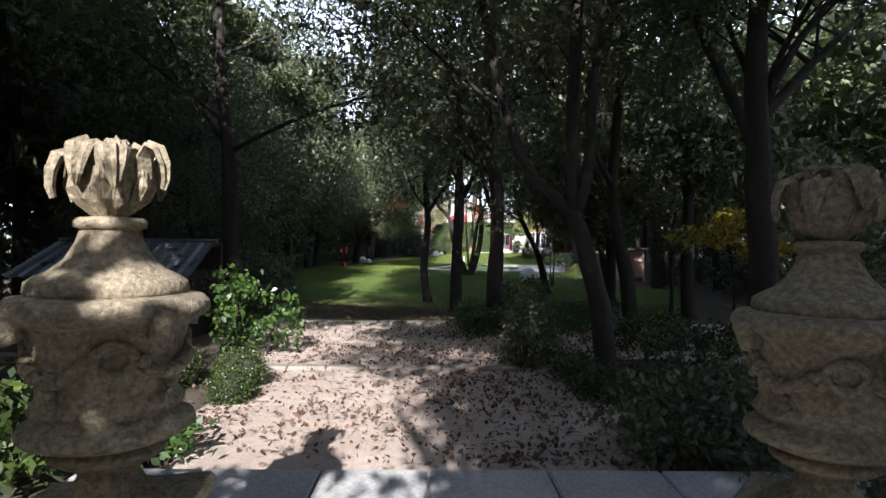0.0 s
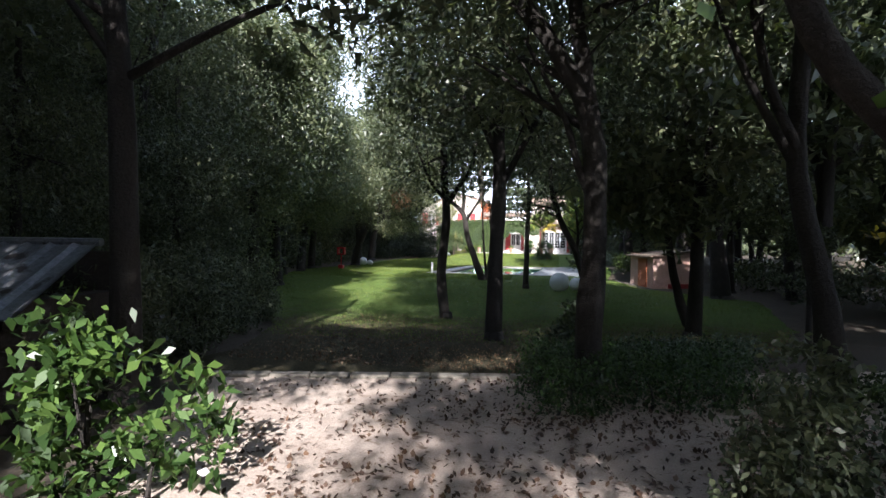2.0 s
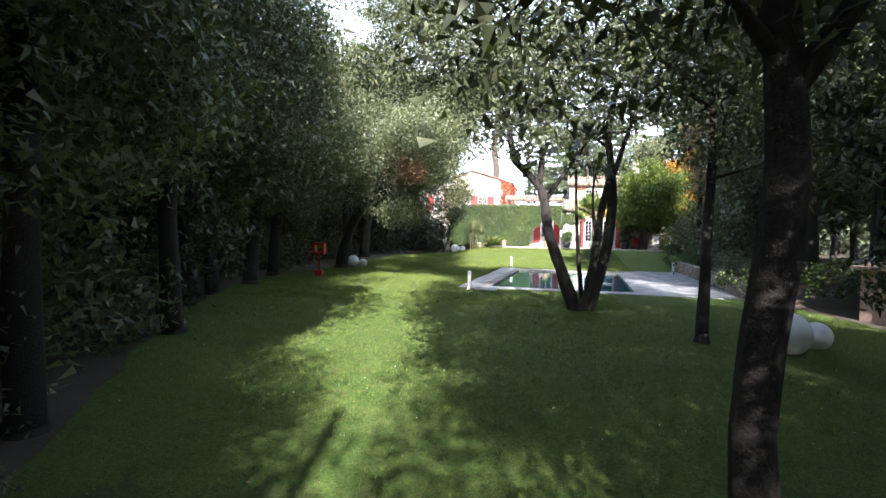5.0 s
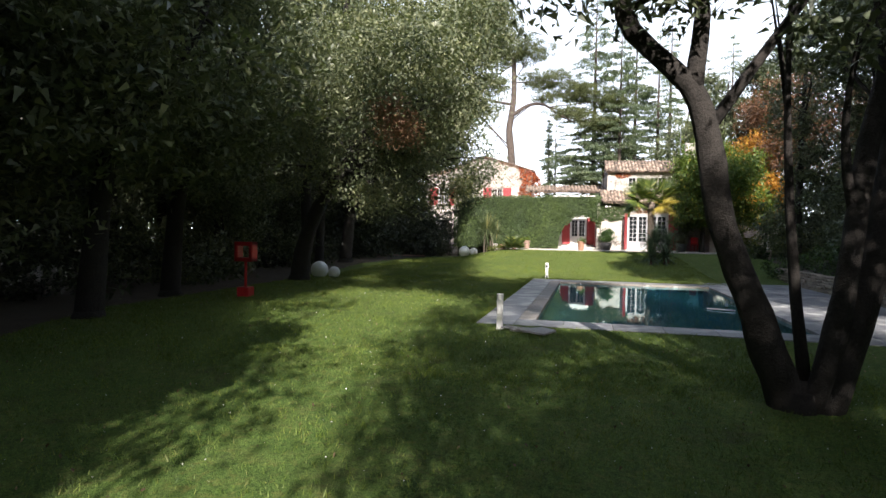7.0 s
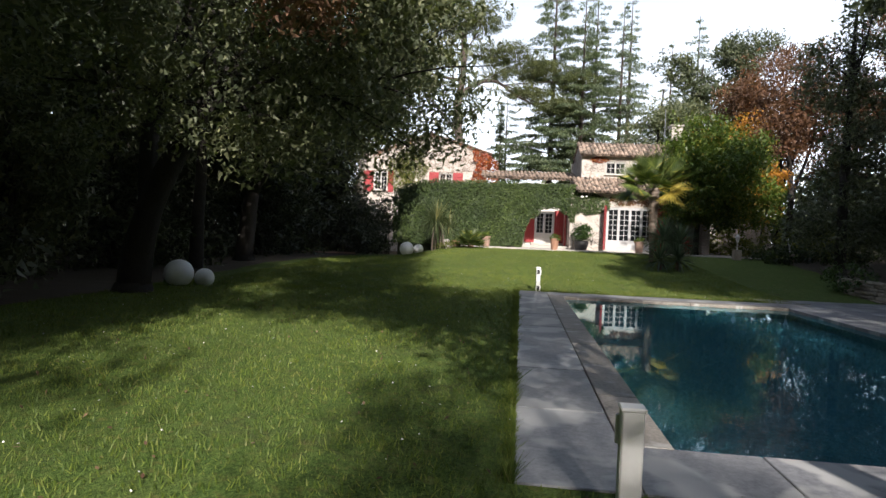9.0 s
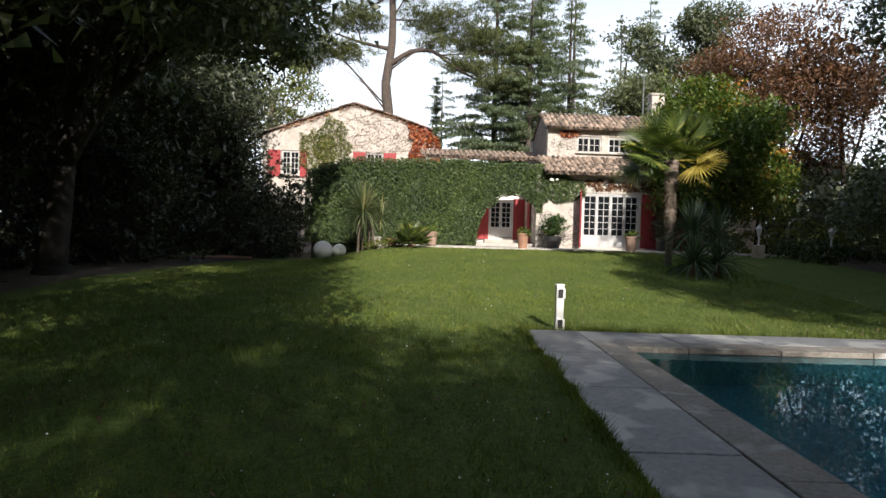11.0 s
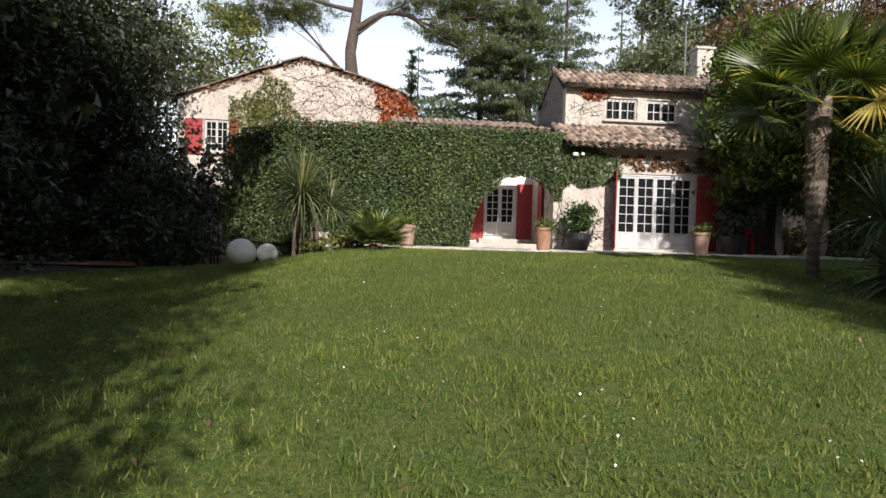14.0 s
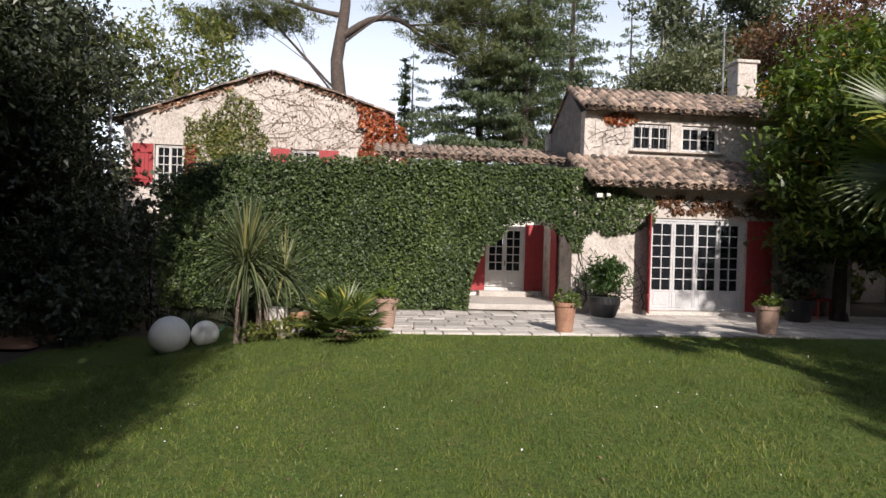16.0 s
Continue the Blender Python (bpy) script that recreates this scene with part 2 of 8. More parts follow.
M_poolwall = rough_mat("pool_lining", (0.035, 0.15, 0.19), (0.048, 0.18, 0.23), (0.07, 0.22, 0.28), 0.8, 20, 0.6, 0.1, 0.003)
M_wood = rough_mat("old_wood", (0.10, 0.06, 0.04), (0.16, 0.10, 0.065), (0.22, 0.15, 0.10), 4, 50, 0.8, 0.4, 0.004)
M_orange = rough_mat("orange_door_paint", (0.36, 0.11, 0.05), (0.43, 0.14, 0.065), (0.5, 0.18, 0.09), 3, 30, 0.7, 0.2, 0.003)
# dark backing: stems and the shade between leaves in one colour
M_leafback = rough_mat("dark_leaf_backing", (0.012, 0.016, 0.006), (0.02, 0.026, 0.010), (0.03, 0.034, 0.015), 5, 40, 0.95, 0.8, 0.03)
M_water = water_material()
M_glass = glass_material()
M_oak = leaf_mat("oak_leaf", (0.042, 0.054, 0.032), (0.076, 0.094, 0.054), (0.15, 0.165, 0.105), 0.42, 0.22)
# the oak leaf again, darkened in colour to stand for deep shade
M_oakshade = leaf_mat("oak_leaf_shaded", (0.020, 0.027, 0.016), (0.040, 0.050, 0.028), (0.075, 0.088, 0.052), 0.45, 0.18)
M_oakpale = leaf_mat("oak_leaf_grey", (0.070, 0.086, 0.050), (0.13, 0.15, 0.088), (0.23, 0.24, 0.15), 0.45, 0.25)
M_oakwarm = leaf_mat("oak_leaf_yellowing", (0.05, 0.07, 0.015), (0.11, 0.13, 0.03), (0.22, 0.21, 0.06), 0.5, 0.35)
M_ivy = leaf_mat("ivy_leaf", (0.016, 0.030, 0.009), (0.044, 0.074, 0.019), (0.105, 0.150, 0.044), 0.55, 0.2)
M_box = leaf_mat("box_leaf", (0.014, 0.026, 0.007), (0.030, 0.050, 0.012), (0.075, 0.11, 0.026), 0.45, 0.2)
M_laurel = leaf_mat("laurel_leaf", (0.018, 0.038, 0.011), (0.038, 0.075, 0.021), (0.085, 0.14, 0.038), 0.35, 0.25)
M_yellow = leaf_mat("yellow_leaf", (0.20, 0.14, 0.02), (0.36, 0.26, 0.04), (0.5, 0.38, 0.08), 0.55, 0.4)
M_rust = leaf_mat("rust_leaf", (0.07, 0.035, 0.022), (0.125, 0.06, 0.034), (0.20, 0.10, 0.055), 0.6, 0.25)
M_dry = leaf_mat("dry_leaf", (0.19, 0.10, 0.07), (0.30, 0.165, 0.115), (0.40, 0.24, 0.17), 0.6, 0.15)
M_orangeleaf = leaf_mat("orange_leaf", (0.30, 0.11, 0.02), (0.45, 0.20, 0.03), (0.55, 0.32, 0.06), 0.55, 0.35)
M_redleaf = leaf_mat("creeper_leaf", (0.16, 0.03, 0.02), (0.27, 0.06, 0.025), (0.36, 0.13, 0.04), 0.5, 0.3)
M_persimmon = leaf_mat("bright_leaf", (0.042, 0.075, 0.013), (0.085, 0.13, 0.022), (0.15, 0.195, 0.04), 0.45, 0.3, (0.30, 0.24, 0.04))
M_needle = leaf_mat("pine_needle", (0.050, 0.060, 0.024), (0.090, 0.105, 0.040), (0.15, 0.165, 0.065), 0.5, 0.25)
M_cedar = leaf_mat("cedar_needle", (0.070, 0.096, 0.065), (0.124, 0.158, 0.102), (0.217, 0.256, 0.163), 0.5, 0.25)
M_palm = leaf_mat("palm_leaf", (0.045, 0.070, 0.018), (0.095, 0.130, 0.034), (0.18, 0.215, 0.06), 0.42, 0.25, (0.30, 0.27, 0.06))
M_yucca = leaf_mat("yucca_leaf", (0.045, 0.065, 0.030), (0.090, 0.115, 0.055), (0.17, 0.19, 0.10), 0.5, 0.2, (0.26, 0.24, 0.10))
M_palmgold = leaf_mat("palm_leaf_gold", (0.22, 0.17, 0.03), (0.36, 0.28, 0.05), (0.46, 0.38, 0.08), 0.45, 0.25)
M_agave = leaf_mat("agave_leaf", (0.05, 0.085, 0.05), (0.08, 0.125, 0.075), (0.13, 0.18, 0.11), 0.45, 0.1)
M_grass = leaf_mat("grass_blade", (0.062, 0.102, 0.014), (0.130, 0.172, 0.028), (0.20, 0.225, 0.05), 0.6, 0.3, (0.22, 0.21, 0.08), True)
M_dead = leaf_mat("fallen_leaf", (0.07, 0.035, 0.02), (0.13, 0.075, 0.045), (0.26, 0.18, 0.12), 0.7, 0.1)
M_rustleaf = leaf_mat("old_fallen_leaf", (0.035, 0.018, 0.012), (0.075, 0.04, 0.026), (0.15, 0.09, 0.06), 0.7, 0.1)
M_lavender = leaf_mat("lavender_leaf", (0.07, 0.09, 0.07), (0.12, 0.15, 0.115), (0.2, 0.23, 0.18), 0.6, 0.15)

# ---- mesh tools ----


class Build:
    """Collects vertices and faces and turns them into one mesh."""

    def __init__(self):
        self.v, self.f = [], []

    def add(self, verts, faces):
        k = len(self.v)
        self.v.extend(tuple(p) for p in verts)
        self.f.extend(tuple(i + k for i in q) for q in faces)
        return self

    def box(self, c, s, rz=0.0, bevel=0.0, rx=0.0, ry=0.0):
        """A box with chamfered edges: centre c, full sizes s, turned by degrees."""
        hx, hy, hz = s[0] / 2, s[1] / 2, s[2] / 2
        b = min(bevel, hx * 0.9, hy * 0.9, hz * 0.9)
        m = Matrix.Translation(c) @ Euler((radians(rx), radians(ry), radians(rz))).to_matrix().to_4x4()
        if b <= 0:
            vs = [(x * hx, y * hy, z * hz) for x in (-1, 1) for y in (-1, 1) for z in (-1, 1)]
            fs = [(0, 1, 3, 2), (4, 6, 7, 5), (0, 4, 5, 1), (2, 3, 7, 6), (0, 2, 6, 4), (1, 5, 7, 3)]
            return self.add([m @ Vector(p) for p in vs], fs)
        vs, idx = [], {}
        for x in (-1, 1):
            for y in (-1, 1):
                for z in (-1, 1):
                    for a in range(3):
                        p = [x * (hx - b), y * (hy - b), z * (hz - b)]
                        p[a] = (x * hx, y * hy, z * hz)[a]
                        idx[x, y, z, a] = len(vs)
                        vs.append(p)
        fs = []
        for a in range(3):
            u, w = (a + 1) % 3, (a + 2) % 3
            for s1 in (-1, 1):
                quad = []
                for su, sw in ((-1, -1), (1, -1), (1, 1), (-1, 1)):
                    k = [0, 0, 0]
                    k[a], k[u], k[w] = s1, su, sw
                    quad.append(idx[(*k, a)])
                fs.append(quad if s1 > 0 else quad[::-1])
        for a in range(3):
            u, w = (a + 1) % 3, (a + 2) % 3
            for su in (-1, 1):
                for sw in (-1, 1):
                    k0, k1 = [0, 0, 0], [0, 0, 0]
                    k0[a], k1[a] = -1, 1
                    k0[u] = k1[u] = su
                    k0[w] = k1[w] = sw
                    q = [idx[(*k0, u)], idx[(*k1, u)], idx[(*k1, w)], idx[(*k0, w)]]
                    fs.append(q if su * sw > 0 else q[::-1])
        for x in (-1, 1):
            for y in (-1, 1):
                for z in (-1, 1):
                    q = [idx[x, y, z, 0], idx[x, y, z, 1], idx[x, y, z, 2]]
                    fs.append(q if x * y * z > 0 else q[::-1])
        return self.add([m @ Vector(p) for p in vs], fs)

    def tube(self, pts, radii, sides=8, wobble=0.0, cap=True):
        pts = [Vector(p) for p in pts]
        vs, fs = [], []
        side = None
        for i, p in enumerate(pts):
            d = (pts[min(i + 1, len(pts) - 1)] - pts[max(i - 1, 0)]).normalized()
            ref = Vector((1, 0, 0)) if abs(d.x) < 0.8 else Vector((0, 1, 0))
            a = d.cross(ref).normalized() if side is None else (side - d * side.dot(d)).normalized()
            side = a
            b = d.cross(a)
            for k in range(sides):
                an = 2 * math.pi * k / sides
                r = radii[i] * (1 + (wobble * noise.noise((p + a * math.cos(an) + b * math.sin(an)) * 2.3) if wobble else 0))
                vs.append(p + (a * math.cos(an) + b * math.sin(an)) * r)
        n = len(pts)
        for i in range(n - 1):
            for k in range(sides):
                k2 = (k + 1) % sides
                fs.append((i * sides + k, i * sides + k2, (i + 1) * sides + k2, (i + 1) * sides + k))
        if cap:
            fs.append(tuple(range(sides))[::-1])
            fs.append(tuple((n - 1) * sides + k for k in range(sides)))
        return self.add(vs, fs)

    def lathe(self, profile, c=(0, 0, 0), seg=32, shape=None):
        """Turns (radius, height) pairs round a vertical axis; shape(angle, height) scales the radius."""
        vs, fs = [], []
        for r, z in profile:
            for k in range(seg):
                an = 2 * math.pi * k / seg
                q = r * (shape(an, z) if shape else 1)
                vs.append((c[0] + q * math.cos(an), c[1] + q * math.sin(an), c[2] + z))
        for i in range(len(profile) - 1):
            for k in range(seg):
                k2 = (k + 1) % seg
                fs.append((i * seg + k, i * seg + k2, (i + 1) * seg + k2, (i + 1) * seg + k))
        fs.append(tuple(range(seg))[::-1])
        fs.append(tuple((len(profile) - 1) * seg + k for k in range(seg)))
        return self.add(vs, fs)

    def prism(self, outline, y0, y1):
        """Outline of (x, z) points pushed from y0 to y1."""
        n = len(outline)
        vs = [(x, y0, z) for x, z in outline] + [(x, y1, z) for x, z in outline]
        fs = [tuple(range(n)), tuple(range(n, 2 * n))[::-1]]
        fs += [((i + 1) % n, i, n + i, n + (i + 1) % n) for i in range(n)]
        return self.add(vs, fs)

    def mesh(self, name="mesh", smooth=False):
        me = bpy.data.meshes.new(name)
        me.from_pydata(self.v, [], self.f)
        if smooth:
            me.shade_smooth()
        return me


def part(name, b, material, parent=None, label="", smooth=False):
    """Links a Build, a mesh or a bmesh as one object under a thing or a part."""
    if isinstance(b, Build):
        b = b.mesh(name, smooth)
    elif isinstance(b, bmesh.types.BMesh):
        me = bpy.data.meshes.new(name)
        b.to_mesh(me)
        b.free()
        b = me
    if material is not None and not b.materials:
        b.materials.append(material)
    ob = new(name, b)
    ob.parent = parent
    return tagged(ob, label)


def thing(name, at, label, category, group="", kind="", rz=0.0):
    ob = new(name)
    ob.empty_display_size = 0.2
    ob.matrix_basis = pose(*at, 0, 0, rz)
    return tagged(ob, label, category, group, kind)


GROUND_Y = (-60, 4.4, 8.7, 14.5, 20, 24, 29, 31, 43, 46, 48.9, 50.5, 54.5, 58, 75, 120)
GROUND_Z = (0.15, 0.13, -0.17, -0.48, -0.25, -0.15, -0.02, 0, 0, 0.18, 0.48, 0.62, 0.82, 0.86, 0.86, 2.0)


def smooth_step(a, b, x):
    t = min(1.0, max(0.0, (x - a) / (b - a)))
    return t * t * (3 - 2 * t)


def ground_z(x, y):
    z = float(np.interp(y, GROUND_Y, GROUND_Z))
    if 28.5 < y < 46 and x > 7.5:
        e = 0.52 * smooth_step(8.25, 8.75, x - 0.061 * (y - 36)) * smooth_step(28.5, 30, y) * (1 - smooth_step(45, 46, y))
        z = max(z, e + 0.06 * max(0.0, x - 9))
    if y > 43:
        z *= 0.22 + 0.78 * smooth_step(-7, -2.5, x)
    return z


def lawn_left(y):
    return float(np.interp(y, (4.5, 10, 12.7, 23, 30, 38, 48, 53, 60), (1.4, -0.7, -2.5, -7.7, -9.6, -9.4, -10, -9, -7)))


def lawn_right(y):
    return float(np.interp(y, (4.5, 8, 14, 20, 24, 28.5, 29, 43, 46, 60), (5.6, 9.5, 12, 13, 9.5, 8.5, 8.6, 8.4, 9.5, 12)))


def leaf_mesh(name, pos, size, rng, up=0.5, long=1.9, spread=0.35, face=None, tri=False):
    """One mesh of small folded leaves at the given places. size: width in metres."""
    n = len(pos)
    d = rng.normal(size=(n, 3))
    d /= np.linalg.norm(d, axis=1)[:, None]
    nrm = rng.normal(size=(n, 3)) * (1 - up)
    nrm[:, 2] += up * 1.6
    if face is not None:
        nrm += np.array(face)
        d -= nrm * ((d * nrm).sum(1) / (nrm * nrm).sum(1))[:, None] * 0.7
        d /= np.linalg.norm(d, axis=1)[:, None]
    side = np.cross(d, nrm)
    side /= np.linalg.norm(side, axis=1)[:, None] + 1e-9
    s = size * (1 + spread * rng.uniform(-1, 1, n))
    L = (s * long)[:, None]
    W = (s * 0.5)[:, None]
    droop = np.zeros((n, 3))
    droop[:, 2] = -0.18 * L[:, 0]
    v = np.empty((n, 4, 3))
    v[:, 0] = pos - d * L / 2
    v[:, 1] = pos + side * W - d * L * 0.05
    v[:, 2] = pos + d * L / 2 + droop
    v[:, 3] = pos - side * W - d * L * 0.05
    k = 4
    if tri:
        v = np.stack([pos - d * L / 2 + side * W, pos + d * L / 2 + droop, pos - d * L / 2 - side * W], 1)
        k = 3
    me = bpy.data.meshes.new(name)
    me.vertices.add(k * n)
    me.vertices.foreach_set("co", v.reshape(-1).astype(np.float32))
    me.loops.add(k * n)
    me.loops.foreach_set("vertex_index", np.arange(k * n, dtype=np.int32))
    me.polygons.add(n)
    me.polygons.foreach_set("loop_start", np.arange(0, k * n, k, dtype=np.int32))
    me.update(calc_edges=True)
    return me


def clump_points(blobs, n, rng, per=22, sigma=0.2, shell=0.55):
    """Leaf places in twig-sized tufts, gathered towards the outside of the given ellipsoids."""
    blobs = np.array(blobs, dtype=float)
    vol = blobs[:, 3] * blobs[:, 4] * blobs[:, 5]
    w = vol ** 0.75
    m = max(1, n // per)
    which = rng.choice(len(blobs), m, p=w / w.sum())
    d = rng.normal(size=(m, 3))
    d /= np.linalg.norm(d, axis=1)[:, None]
    r = shell + (1 - shell) * rng.uniform(0, 1, m) ** 0.6
    r *= 1 + 0.12 * rng.normal(size=m)
    c = blobs[which, :3] + d * r[:, None] * blobs[which, 3:6]
    pick = rng.integers(0, m, n)
    off = rng.normal(size=(n, 3)) * sigma
    off[:, 2] *= 0.6
    return c[pick] + off


def bezier(a, b, c, n=6):
    a, b, c = Vector(a), Vector(b), Vector(c)
    return [a * (1 - t) ** 2 + b * 2 * t * (1 - t) + c * t * t for t in [i / (n - 1) for i in range(n)]]


def trunk_build(stems, sides=9):
    """stems: list of (points, start radius, end radius)."""
    b = Build()
    for pts, r0, r1 in stems:
        n = len(pts)
        dense = []
        for i in range(n - 1):
            for k in range(3):
                t = k / 3
                p0, p1 = Vector(pts[max(i - 1, 0)]), Vector(pts[i])
                p2, p3 = Vector(pts[i + 1]), Vector(pts[min(i + 2, n - 1)])
                dense.append(0.5 * (2 * p1 + (p2 - p0) * t + (2 * p0 - 5 * p1 + 4 * p2 - p3) * t * t + (3 * p1 - p0 - 3 * p2 + p3) * t ** 3))
        dense.append(Vector(pts[-1]))
        m = len(dense)
        rad = [r0 + (r1 - r0) * i / (m - 1) for i in range(m)]
        b.tube(dense, rad, sides, 0.22)
    return b


def flare(z, r):
    return [(r * 1.55, -0.15), (r * 1.35, 0.03), (r * 1.08, 0.25)]


def make_tree(name, at, label, stems, blobs, leaves, leaf_size, leaf, bark=None, seed=1, limbs=10, sigma=0.22, per=22, group="", extra=None, shell=0.55, up=0.5, tri=True, long=1.9):
    """A tree: stems in local coordinates, limbs that reach from the stems into the crown's ellipsoids, leaves in tufts."""
    rng = np.random.default_rng(seed)
    rnd = random.Random(seed)
    bark = bark or M_bark
    t = thing(name, at, label, "tree", group)
    b = trunk_build(stems)
    p0, r0 = Vector(stems[0][0][0]), stems[0][1]
    b.tube([p0 + Vector((0, 0, -0.2)), p0 + Vector((0, 0, 0.02)), p0 + Vector((0, 0, 0.3))], [r0 * 1.6, r0 * 1.35, r0 * 0.98], 10, 0.3)
    for i in range(limbs):
        st = stems[i % len(stems)]
        pts = st[0]
        f = rnd.uniform(0.45, 0.98)
        k = min(int(f * (len(pts) - 1)), len(pts) - 2)
        u = f * (len(pts) - 1) - k
        a = Vector(pts[k]).lerp(Vector(pts[k + 1]), u)
        ra = (st[1] + (st[2] - st[1]) * f) * rnd.uniform(0.4, 0.65)
        ra = min(ra, 0.075)
        bl = min(rnd.sample(blobs, min(3, len(blobs))), key=lambda q: (Vector(q[:3]) - a).length)
        c = Vector(bl[:3]) + Vector([rnd.uniform(-0.5, 0.5) * bl[3 + j] for j in range(3)])
        mid = a.lerp(c, 0.5) + Vector((rnd.uniform(-0.3, 0.3), rnd.uniform(-0.3, 0.3), rnd.uniform(-0.1, 0.5)))
        arm = bezier(a, mid, c, 6)
        b.tube(arm, [ra * (1 - 0.8 * q / 5) for q in range(6)], 5)
        for _ in range(2):
            q = arm[rnd.choice((2, 3, 4))]
            e = c + Vector([rnd.uniform(-0.8, 0.8) * bl[3 + j] for j in range(3)])
            b.tube(bezier(q, q.lerp(e, 0.5) + Vector((0, 0, 0.2)), e, 4), [ra * 0.35, ra * 0.25, ra * 0.15, ra * 0.08], 4)
    part("trunk", b, bark, t, smooth=True)
    me = leaf_mesh("crown", clump_points(blobs, leaves, rng, per, sigma, shell), leaf_size, rng, up, long, tri=tri)
    part("crown", me, leaf, t)
    for lab, mat, bl, n in extra or ():
        part("crown", leaf_mesh("crown", clump_points(bl, n, rng, per, sigma, 0.3), leaf_size, rng, up, tri=tri), mat, t, lab)
    return t


def make_bush(name, at, label, blobs, leaves, leaf_size, leaf, seed=1, category="shrub", stems=5, group="", sigma=0.08, shell=0.75, up=0.45, per=14, tri=False):
    rng = np.random.default_rng(seed)
    rnd = random.Random(seed)
    t = thing(name, at, label, category, group)
    for i in range(stems):
        b = Build()
        bl = blobs[i % len(blobs)]
        c = Vector(bl[:3]) + Vector([rnd.uniform(-0.5, 0.5) * bl[3 + j] for j in range(3)])
        pull = 0.7 if abs(bl[0]) + abs(bl[1]) < 2 else 1.0
        foot = Vector((bl[0] * pull + rnd.uniform(-0.06, 0.06), bl[1] * pull + rnd.uniform(-0.06, 0.06), -0.05))
        b.tube(bezier(foot, foot.lerp(c, 0.5) + Vector((rnd.uniform(-0.1, 0.1), rnd.uniform(-0.1, 0.1), 0)), c, 5), [0.022, 0.018, 0.014, 0.01, 0.005], 5)
        part("stem", b, M_bark, t)
    part("foliage", leaf_mesh("foliage", clump_points(blobs, leaves, rng, per, sigma, shell), leaf_size, rng, up, tri=tri), leaf, t)
    return t


class Pieces:
    """Collects pieces that become parts of their own."""

    def __init__(self):
        self.items = []

    def box(self, *a, **k):
        self.items.append(Build().box(*a, **k))
        return self

    def prism(self, *a):
        self.items.append(Build().prism(*a))
        return self

    def add(self, *a):
        self.items.append(Build().add(*a))
        return self

# ---- ground ----
POOL = pose(-0.68, 31.34, 0.0, 0, 0, -3.5)
POOL_INV = POOL.inverted()


def in_pool(x, y, grow):
    p = POOL_INV @ Vector((x, y, 0))
    return -grow < p.x < 5.1 + grow and -grow < p.y < 10.05 + grow


def in_paving(x, y, grow=0.0):
    p = POOL_INV @ Vector((x, y, 0))
    return -1.05 - grow < p.x < 7.6 and -0.75 - grow < p.y < 11.1 + grow


def grid_mesh(name, xs, ys, z_of, keep=lambda a, b: True):
    b = Build()
    for y in ys:
        for x in xs:
            b.v.append((x, y, z_of(x, y)))
    n = len(xs)
    for j in range(len(ys) - 1):
        for i in range(n - 1):
            if keep(i, j):
                b.f.append((j * n + i, j * n + i + 1, (j + 1) * n + i + 1, (j + 1) * n + i))
    return b


gx = [-900, -300, -120, -60, -35] + [-24 + 0.6 * i for i in range(81)] + [35, 60, 120, 300, 900]
gy = [-900, -300, -120, -60, -30] + [-14 + 0.6 * i for i in range(136)] + [80, 100, 130, 200, 400, 900]


def soil_z(x, y):
    return ground_z(x, y) - 0.02 + 0.03 * noise.noise(Vector((x * 0.6, y * 0.6, 0)))


ground = part("ground", grid_mesh("ground", gx, gy, soil_z, lambda i, j: not (
    in_pool(gx[i], gy[j], 0.62) and in_pool(gx[i + 1], gy[j + 1], 0.62) and in_pool(gx[i], gy[j + 1], 0.62) and in_pool(gx[i + 1], gy[j], 0.62))),
    M_soil, smooth=True)
tagged(ground, "dark woodland soil strewn with leaf litter", "ground", kind="structure")

lb = Build()
LY = [4.3 + 0.4 * i for i in range(135)]
LN = 56
for y in LY:
    for i in range(LN + 1):
        x0, x1 = lawn_left(y), lawn_right(y)
        w = 0.25 * noise.noise(Vector((y * 0.9, i * 0.0, 3))) if i in (0, LN) else 0
        x = x0 + (x1 - x0) * i / LN + w
        yy = y
        if y < 6.5:
            near = 3.62 + 0.213 * (x - 1.67) if x < 5.6 else 4.46 + 0.5 * (x - 5.6)
            yy = near + (y - LY[0]) * (6.5 - near) / (6.5 - LY[0])
        lb.v.append((x, yy, ground_z(x, yy) + 0.012))
for j in range(len(LY) - 1):
    for i in range(LN):
        q = (j * (LN + 1) + i, j * (LN + 1) + i + 1, (j + 1) * (LN + 1) + i + 1, (j + 1) * (LN + 1) + i)
        if any(lb.v[k][1] > 54.8 and lb.v[k][0] > -3.7 for k in q):
            continue
        if not all(in_pool(lb.v[k][0], lb.v[k][1], 0.6) for k in q) and not all(in_paving(lb.v[k][0], lb.v[k][1], -0.4) for k in q):
            lb.f.append(q)
lawn = tagged(part("lawn", lb, M_lawn, smooth=True), "green garden lawn with scattered leaves and thin shaded turf", "lawn", kind="structure")


def gravel_far(x):
    return 3.55 + 0.213 * (x - 1.67) if x < 5.6 else 4.4 + 0.5 * (x - 5.6)


